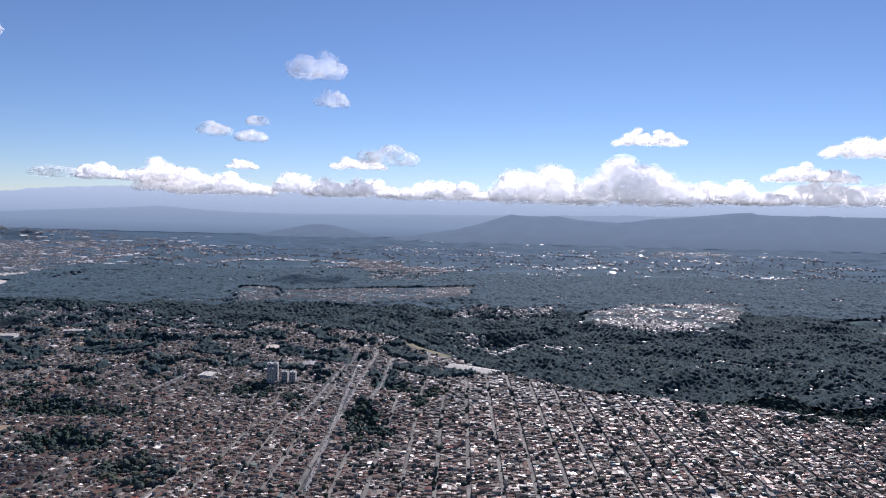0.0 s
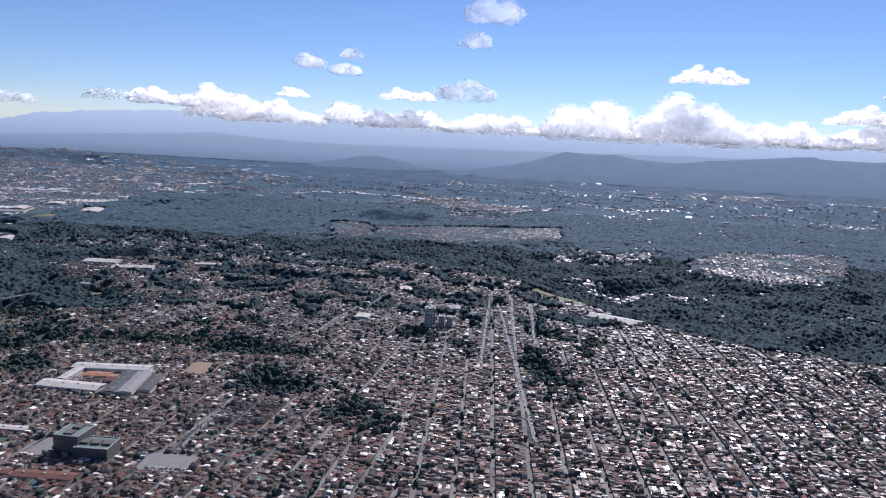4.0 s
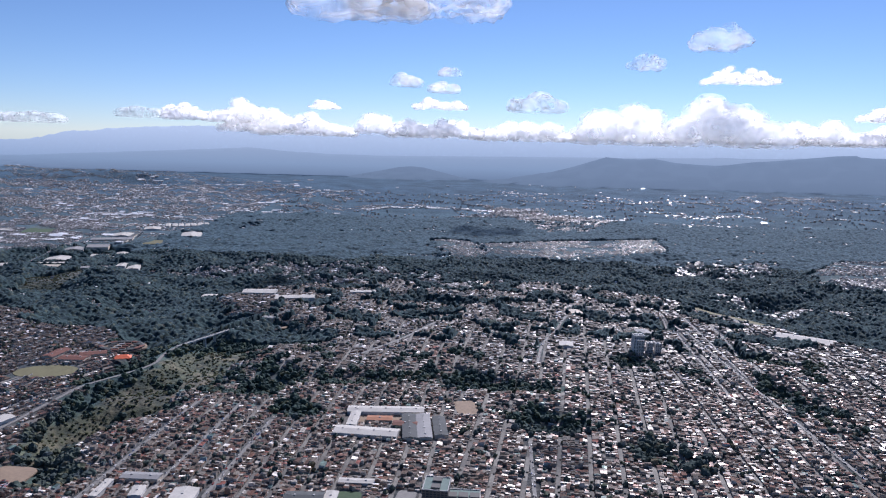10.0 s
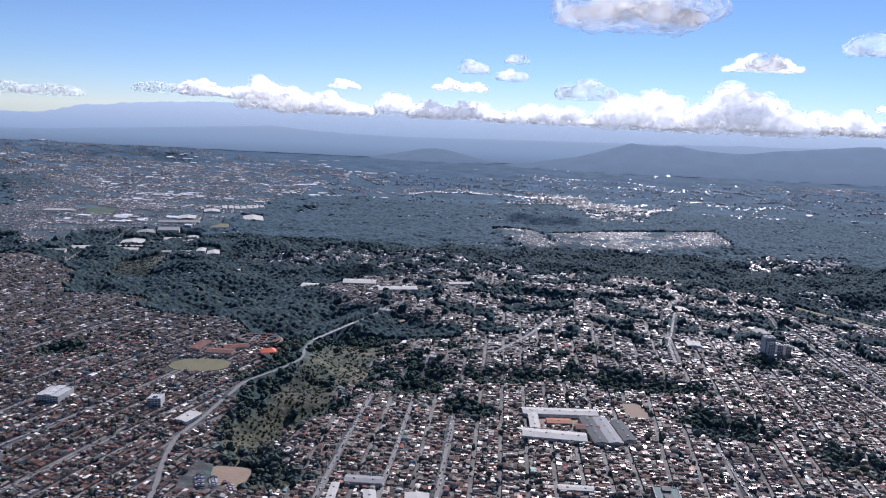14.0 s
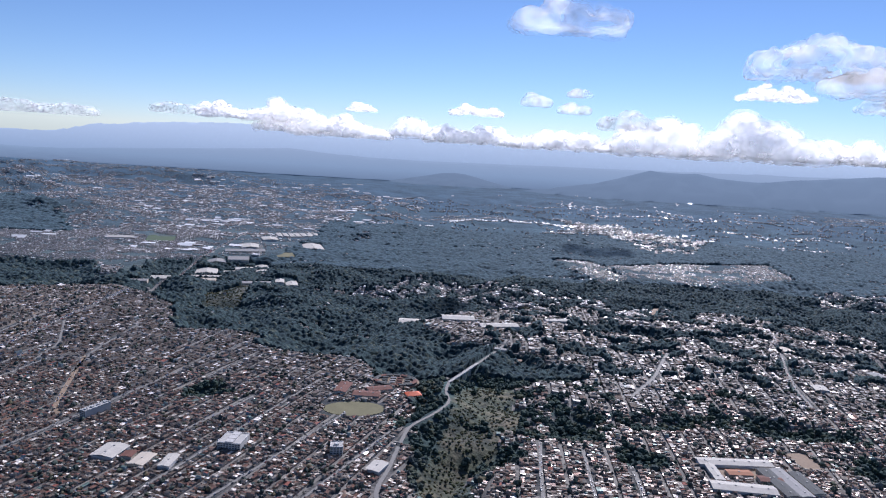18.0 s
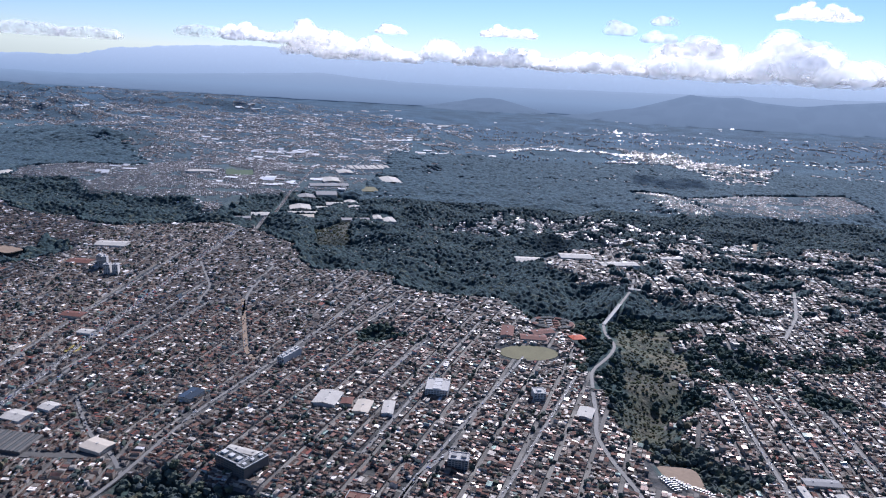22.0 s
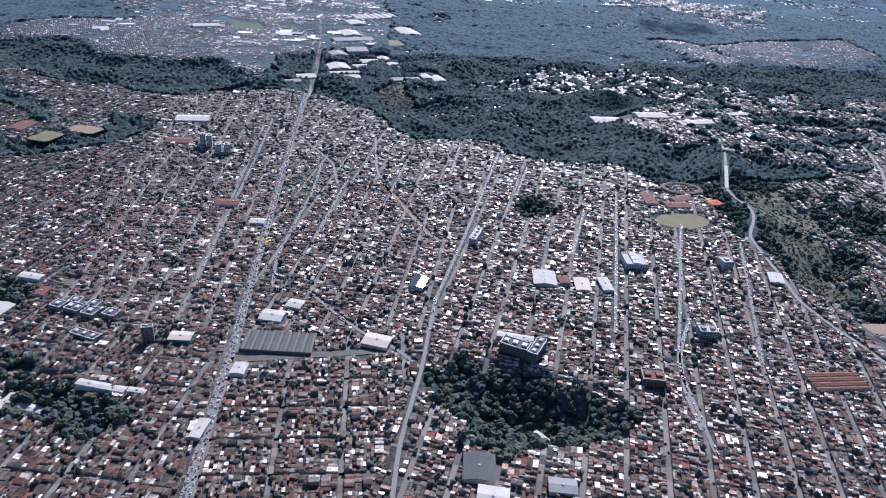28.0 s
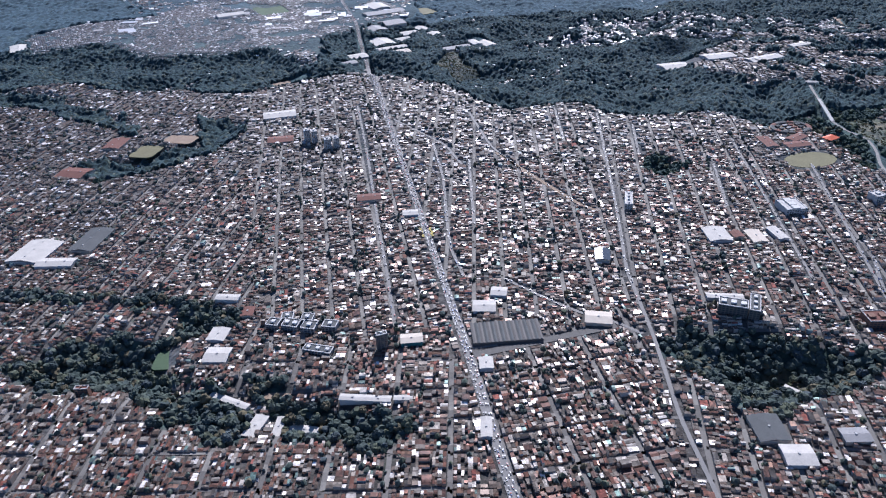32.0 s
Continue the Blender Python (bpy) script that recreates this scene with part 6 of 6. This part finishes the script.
def canopy(name, label, x0, x1, y0, y1, cell, gap, tall, leaf, seed, skip):
    """Woodland seen from above: the tops of many crowns, each a small uneven dome."""
    r = np.random.RandomState(seed)
    nx, ny = int((x1 - x0) / cell), int((y1 - y0) / cell)
    X, Y = np.meshgrid(x0 + cell * np.arange(nx), y0 + cell * np.arange(ny))
    X += r.uniform(-0.3, 0.3, X.shape) * cell
    Y += r.uniform(-0.3, 0.3, X.shape) * cell
    ci, cj = ((X - x0) / gap).astype(int) + 2, ((Y - y0) / gap).astype(int) + 2
    gi, gj = int((x1 - x0) / gap) + 5, int((y1 - y0) / gap) + 5
    tx, ty = r.uniform(0, 1, (gj, gi)), r.uniform(0, 1, (gj, gi))
    th, tone = r.uniform(0.35, 1.0, (gj, gi)), r.uniform(0, 1, (gj, gi))
    best, shade = np.full(X.shape, -9.0), np.zeros(X.shape)
    for dj in (-1, 0, 1):
        for di in (-1, 0, 1):
            a, b = np.clip(cj + dj, 0, gj - 1), np.clip(ci + di, 0, gi - 1)
            d2 = (X - x0 - (ci + di - 2 + tx[a, b]) * gap) ** 2 + (Y - y0 - (cj + dj - 2 + ty[a, b]) * gap) ** 2
            top = tall * th[a, b] * (1 - d2 / (0.95 * gap) ** 2)
            up = top > best
            best, shade = np.where(up, top, best), np.where(up, tone[a, b], shade)
    flatx, flaty = X.reshape(-1), Y.reshape(-1)
    wood = (~land_use(flatx, flaty) & ~scrub(flatx, flaty) & free(flatx, flaty) & ~near_road(flatx, flaty, 3.2) & ~skip(flatx, flaty) & (sampled(CLEAR.astype(float), flatx, flaty) < 0.6)).reshape(X.shape)
    Z = height(flatx, flaty).reshape(X.shape) + np.where(wood, np.maximum(best, 0.15 * tall) + 0.35 * tall, -0.4)
    k = np.arange(X.size).reshape(X.shape)
    some = wood[:-1, :-1] | wood[1:, :-1] | wood[:-1, 1:] | wood[1:, 1:]
    quads = np.stack([k[:-1, :-1], k[:-1, 1:], k[1:, 1:], k[1:, :-1]], -1)[some]
    used = np.zeros(X.size, bool)
    used[quads] = True
    places = np.stack([flatx, flaty, Z.reshape(-1)], -1)[used]
    quads = (np.cumsum(used) - 1)[quads]
    me = bpy.data.meshes.new(name)
    me.vertices.add(len(places))
    me.vertices.foreach_set("co", places.reshape(-1).astype(np.float32))
    me.loops.add(quads.size)
    me.loops.foreach_set("vertex_index", quads.reshape(-1).astype(np.int32))
    me.polygons.add(len(quads))
    me.polygons.foreach_set("loop_start", (np.arange(len(quads)) * 4).astype(np.int32))
    me.update(calc_edges=True)
    me.attributes.new("tree", "FLOAT", "POINT").data.foreach_set("value", shade.reshape(-1)[used].astype(np.float32))
    me.materials.append(leaf)
    return tagged(new(name, me), label, "trees", kind="stuff")


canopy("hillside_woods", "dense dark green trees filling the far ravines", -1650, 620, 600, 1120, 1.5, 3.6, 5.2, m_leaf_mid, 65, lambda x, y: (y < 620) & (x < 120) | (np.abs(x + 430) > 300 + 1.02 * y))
canopy("far_woods", "far woodland canopy, dark green blued by painted haze", -2100, 1150, 1118, 1640, 2.7, 5.6, 5.0, m_leaf_far, 62, lambda x, y: np.abs(x + 430) > 300 + 0.88 * y)
bush = scatter(150000, -1300, 300, 250, 1100, 56, False)
bush = bush[scrub(bush[:, 0], bush[:, 1])][:10000]
crowns(bush, 0.95, 0.5, 1, "scrub_bushes", "dry olive scrub bushes on the ravine slopes", 66, leaf=m_scrub)
tt = scatter(40000, -1450, 420, 180, 960, 54, True)
tt = tt[waves(tt[:, 0], tt[:, 1], 60, 43) > -0.2][:11000]
crowns(tt, 1.45, 1.0, 1, "town_trees", "small garden and street trees between the houses", 64, leaf=m_leaf_near)

# single trees of the near groves
def tree_kind(seed, tall):
    r = np.random.RandomState(seed)
    bm = bmesh.new()
    bmesh.ops.create_cone(bm, cap_ends=True, segments=8, radius1=0.28, radius2=0.12, depth=tall * 0.6, matrix=Matrix.Translation((0, 0, tall * 0.27)))
    for i in range(4):
        m = Matrix.Translation((0, 0, tall * 0.45)) @ Matrix.Rotation(math.tau * (i + r.rand()) / 4, 4, "Z") @ Matrix.Rotation(0.7, 4, "X") @ Matrix.Translation((0, 0, tall * 0.16))
        bmesh.ops.create_cone(bm, cap_ends=True, segments=6, radius1=0.11, radius2=0.04, depth=tall * 0.34, matrix=m)
    tree = new("tree")
    tagged(tree, "broad dark green tree in a town grove", "tree", "trees of the near groves")
    part("trunk", bm, m_bark, tree)
    v, f = ico(2)
    balls = []
    for i in range(22):
        d = r.normal(0, 1, 3)
        d /= np.linalg.norm(d)
        c = d * np.array([tall * 0.36, tall * 0.36, tall * 0.24]) * r.uniform(0.35, 1.0) + np.array([0, 0, tall * 0.68])
        balls.append(c + v * (1 + r.uniform(-0.3, 0.3, len(v)))[:, None] * tall * r.uniform(0.10, 0.19))
    stamped("crown", np.array(balls), f, [0] * len(f), [m_leaf_one], tree)
    return tree


kinds = [tree_kind(81, 5.2), tree_kind(82, 6.4), tree_kind(83, 4.3)]
grove = scatter(9000, -1190, -700, 240, 415, 57, False)[:190]
for i, (x, y) in enumerate(grove):
    m = pose(x, y, float(height(x, y)) - 0.1, 0, 0, 47 * i % 360)
    if i < 3:
        kinds[i].matrix_world = m
    else:
        copy_thing(kinds[i % 3], m)

# ---------- clouds ----------
cloud_v, cloud_f = ico(2)
cloud_no = [0]
billow = bpy.data.textures.new("billow", "CLOUDS")
billow.noise_scale, billow.noise_depth = 60.0, 2
fray = bpy.data.textures.new("fray", "CLOUDS")
fray.noise_scale, fray.noise_depth = 9.0, 1


def cumulus(x, y, z, w, h, wisp=False):
    """A heap of billows on a flat base, joined into one skin, with a thin fraying veil round it."""
    cloud_no[0] += 1
    r = np.random.RandomState(700 + cloud_no[0])
    n = int(np.clip(30 + 26 * w / max(h, 1), 24, 170))
    deep = min(0.3 * w, 1.0 * h)
    heaps = []
    for i in range(n):
        u = r.uniform(-1, 1)
        peak = 0.72 + 0.28 * math.sin(u * 4.1 + cloud_no[0] * 1.7) * math.cos(u * 1.9 + cloud_no[0])
        top = h * peak * (1 - 0.8 * abs(u) ** 3) * r.uniform(0.5, 1.0)
        rad = max(0.14 * h, top * r.uniform(0.14, 0.30)) if not wisp else (0.27 if y < 2500 else 0.4) * h * r.uniform(0.6, 1.3)
        heaps.append((u * max(w / 2 - rad, 0), r.uniform(-1, 1) * deep, r.uniform(0.3 * rad, max(top - rad, 0.35 * rad)), rad))
    cloud = new("backdrop_cloud")
    cloud.location = (x, y, z)
    thin = m_wisp if y < 900 else m_puff if y < 2500 else m_veil
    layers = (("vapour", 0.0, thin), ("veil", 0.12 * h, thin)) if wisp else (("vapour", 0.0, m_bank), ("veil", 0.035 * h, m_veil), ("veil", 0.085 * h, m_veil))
    for name, grow, material in layers:
        lumps = []
        for cx, cy, cz, rad in heaps:
            q = np.array([cx, cy, cz]) + cloud_v * (rad + grow) * np.array([1.35, 1.2, 0.85])
            low = q[:, 2] < -grow
            q[low, 2] = -grow + (q[low, 2] + grow) * 0.25
            lumps.append(q)
        ob = stamped(name, np.array(lumps), cloud_f, [0] * len(cloud_f), [material], cloud, smooth=True)
        rm = ob.modifiers.new("skin", "REMESH")
        rm.mode, rm.voxel_size, rm.use_smooth_shade = "VOXEL", max(h / 28, w / 140, 0.8), True
        dp = ob.modifiers.new("billows", "DISPLACE")
        dp.texture, dp.texture_coords, dp.strength, dp.mid_level = billow, "GLOBAL", min(h * (0.14 if wisp else 0.17), 34), 0.5
        if wisp and y < 900:
            fine = ob.modifiers.new("fine_billows", "DISPLACE")
            fine.texture, fine.texture_coords, fine.strength, fine.mid_level = fray, "GLOBAL", 0.3 * h, 0.5
    if wisp:
        return tagged(cloud, "thin white wisp of cloud with frayed edges", "cloud", kind="structure")
    return tagged(cloud, "distant bank of bright white cumulus with a flat base", "cloud", kind="structure")


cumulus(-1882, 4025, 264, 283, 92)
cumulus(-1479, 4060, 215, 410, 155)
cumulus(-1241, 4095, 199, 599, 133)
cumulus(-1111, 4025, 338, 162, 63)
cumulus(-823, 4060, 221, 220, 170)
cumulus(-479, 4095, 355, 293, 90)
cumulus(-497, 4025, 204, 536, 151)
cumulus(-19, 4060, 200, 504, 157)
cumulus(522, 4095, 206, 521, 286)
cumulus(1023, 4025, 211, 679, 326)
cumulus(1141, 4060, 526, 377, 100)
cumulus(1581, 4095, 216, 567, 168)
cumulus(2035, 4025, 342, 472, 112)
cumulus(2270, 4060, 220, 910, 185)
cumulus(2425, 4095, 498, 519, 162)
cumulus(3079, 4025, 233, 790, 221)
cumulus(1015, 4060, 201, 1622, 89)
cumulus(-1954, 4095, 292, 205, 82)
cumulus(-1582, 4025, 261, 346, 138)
cumulus(-3136, 4060, 239, 355, 79, True)
cumulus(-2822, 4095, 234, 338, 67, True)
cumulus(-2154, 4025, 275, 223, 63, True)
cumulus(-413, 1310, 276, 50, 28, True)
cumulus(-348, 1310, 266, 52, 24, True)
cumulus(-337, 1310, 295, 37, 20, True)
cumulus(-136, 1800, 259, 132, 56, True)
cumulus(-103, 585, 258, 36, 22, True)
cumulus(-119, 758, 258, 30, 18, True)
cumulus(-496, 310, 254, 46, 14, True)
cumulus(-345, 330, 236, 60, 14, True)
cumulus(-322, 430, 256, 84, 26, True)

# ---------- the aircraft's engine beside its flight line ----------
ENGINE = Matrix(((0.99824, -0.04916, 0.03314, -382.910), (0.04129, 0.1753, -0.98365, -5.795), (0.04255, 0.98329, 0.17702, 187.578), (0, 0, 0, 1)))
m_lip = mat("brushed_intake_metal", (0.78, 0.745, 0.71), 0.42, 0.2, 0.06, 0.8, 0.5)
m_purple = mat("gloss_purple_paint", (0.17, 0.048, 0.35), 0.16, 0.0, 0.06, 0.8, 0.6)
m_fairing = mat("white_aircraft_paint", (0.74, 0.76, 0.75), 0.25, 0.0, 0.05, 0.8, 0.5)
m_seam = mat("black_seam", (0.01, 0.01, 0.015), 0.7)
m_mark = mat("white_marking", (0.8, 0.8, 0.8), 0.5)
AX_Y, AX_Z = -2.13, -6.0
PROFILE = [(-0.31, 0.80), (-0.335, 0.85), (-0.31, 0.905), (-0.235, 0.968), (-0.1, 1.025), (0.1, 1.068), (0.35, 1.09), (0.62, 1.09), (0.9, 1.075), (1.2, 1.045), (1.5, 0.995), (1.8, 0.93), (2.1, 0.85), (2.4, 0.74), (2.7, 0.60), (3.0, 0.43), (3.3, 0.30)]


def radius_at(s):
    return float(np.interp(s, [p[0] for p in PROFILE[2:]], [p[1] for p in PROFILE[2:]]))


def turned(profile, steps=96):
    """A skin turned about the engine's axis."""
    bm = bmesh.new()
    rings = [[bm.verts.new((s, AX_Y + r * math.cos(math.tau * i / steps), AX_Z + r * math.sin(math.tau * i / steps))) for i in range(steps)] for s, r in profile]
    for p, q in zip(rings, rings[1:]):
        for i in range(steps):
            bm.faces.new((p[i], p[(i + 1) % steps], q[(i + 1) % steps], q[i])).smooth = True
    bmesh.ops.recalc_face_normals(bm, faces=bm.faces)
    return bm


def span(a, b, n=24, grow=0.0):
    return [(a + (b - a) * i / n, radius_at(a + (b - a) * i / n) + grow) for i in range(n + 1)]


def on_skin(s, deg, lift=0.003):
    r = radius_at(s) + lift
    return Vector((s, AX_Y + r * math.cos(radians(deg)), AX_Z + r * math.sin(radians(deg))))


def decal(s0, s1, d0, d1, lift=0.004):
    """A thin plate bent to the skin."""
    bm = bmesh.new()
    g = [[bm.verts.new(on_skin(s0 + (s1 - s0) * i / 6, d0 + (d1 - d0) * j / 6, lift)) for j in range(7)] for i in range(7)]
    for i in range(6):
        for j in range(6):
            bm.faces.new((g[i][j], g[i + 1][j], g[i + 1][j + 1], g[i][j + 1])).smooth = True
    return bm


engine = new("jet_engine")
engine.matrix_world = ENGINE
tagged(engine, "glossy purple jet engine cowling with bare metal intake lip", "jet engine")
part("intake_lip", turned(PROFILE[:3] + span(-0.30, 0.55)), m_lip, engine, "bare brushed metal intake lip")
part("fan_cowl", turned(span(0.556, 1.16)), m_purple, engine)
part("core_cowl", turned(span(1.166, 3.3, 40)), m_purple, engine)
part("seam", turned(span(0.545, 0.566, 2, -0.006)), m_seam, engine)
part("seam", turned(span(1.155, 1.172, 2, -0.006)), m_seam, engine)
part("inner_barrel", turned([(-0.31, 0.80), (-0.15, 0.76), (0.3, 0.74), (1.4, 0.74), (1.4, 0.02)]), m_grey, engine)
panel = part("access_panel", decal(0.68, 1.06, 40, 62), m_purple, engine, "purple access panel with white writing")
for d0, d1 in ((40, 40.4), (61.6, 62)):
    part("panel_edge", decal(0.68, 1.06, d0, d1, 0.006), m_seam, panel)
for s in (0.68, 1.056):
    part("panel_edge", decal(s, s + 0.005, 40, 62, 0.006), m_seam, panel)
for s in (0.86, 0.91):
    for k in range(5):
        part("writing_bar", decal(s, s + 0.018, 45 + 2.6 * k, 47 + 2.6 * k, 0.007), m_mark, panel)
part("latch", decal(0.63, 0.79, 28, 29.3, 0.012), m_mark, engine, "white latch handle")
part("latch", decal(0.79, 0.88, 28.2, 29.2, 0.012), m_seam, engine, "dark latch recess")
for s, d in ((1.72, 24), (1.66, 30), (1.78, 30), (1.80, 40), (1.40, 44), (1.55, 58), (1.2, 36)):
    part("cowl_mark", decal(s, s + 0.05, d, d + 1.6, 0.006), m_mark, engine)
for i in range(26):
    part("rivet", decal(-0.02, -0.008, 12 + 3.2 * i, 12.5 + 3.2 * i, 0.002), m_grey, engine)
def fairing_section(x):
    """Middle, half height and half depth of the strut fairing at x."""
    top = float(np.interp(x, [2.17, 2.3, 2.6, 3.28, 4.5, 6.0], [-1.318, -1.312, -1.33, -1.46, -1.75, -2.1]))
    low = float(np.interp(x, [2.17, 2.28, 2.55, 2.79, 3.3, 4.5, 6.0], [-1.322, -1.50, -1.71, -1.845, -2.15, -2.6, -2.5]))
    return (top + low) / 2, (top - low) / 2, 0.62 * math.sqrt(min(1.0, (top - low) / 0.75))


def on_fairing(x, deg, lift=0.004):
    y, a, b = fairing_section(x)
    return Vector((x, y + (a + lift) * math.sin(radians(deg)), -5.60 + (b + lift) * math.cos(radians(deg))))


bm = bmesh.new()
rings = [[bm.verts.new(on_fairing(2.17 + 3.83 * (i / 60) ** 1.6, 6 * j, 0)) for j in range(60)] for i in range(61)]
for p, q in zip(rings, rings[1:]):
    for j in range(60):
        bm.faces.new((p[j], p[(j + 1) % 60], q[(j + 1) % 60], q[j]))
bm.faces.new(rings[-1])
bmesh.ops.recalc_face_normals(bm, faces=bm.faces)
for f in bm.faces:
    f.smooth = True
fairing = part("wing_fairing", bm, m_fairing, engine, "white rounded strut fairing")


def fairing_line(x0, d0, x1, d1):
    """A thin dark joint bent to the fairing's skin."""
    bm = bmesh.new()
    a, b = [], []
    for i in range(13):
        t = i / 12
        x, d = x0 + (x1 - x0) * t, d0 + (d1 - d0) * t
        a.append(bm.verts.new(on_fairing(x, d + (0.7 if abs(x1 - x0) > 0.15 else 0))))
        b.append(bm.verts.new(on_fairing(x + (0 if abs(x1 - x0) > 0.15 else 0.008), d)))
    for i in range(12):
        bm.faces.new((a[i], a[i + 1], b[i + 1], b[i]))
    return bm


for x0, d0, x1, d1 in ((2.36, 76, 2.46, 36), (2.76, 74, 2.84, 44), (2.46, 36, 2.84, 44)):
    part("panel_joint", fairing_line(x0, d0, x1, d1), m_seam, fairing)
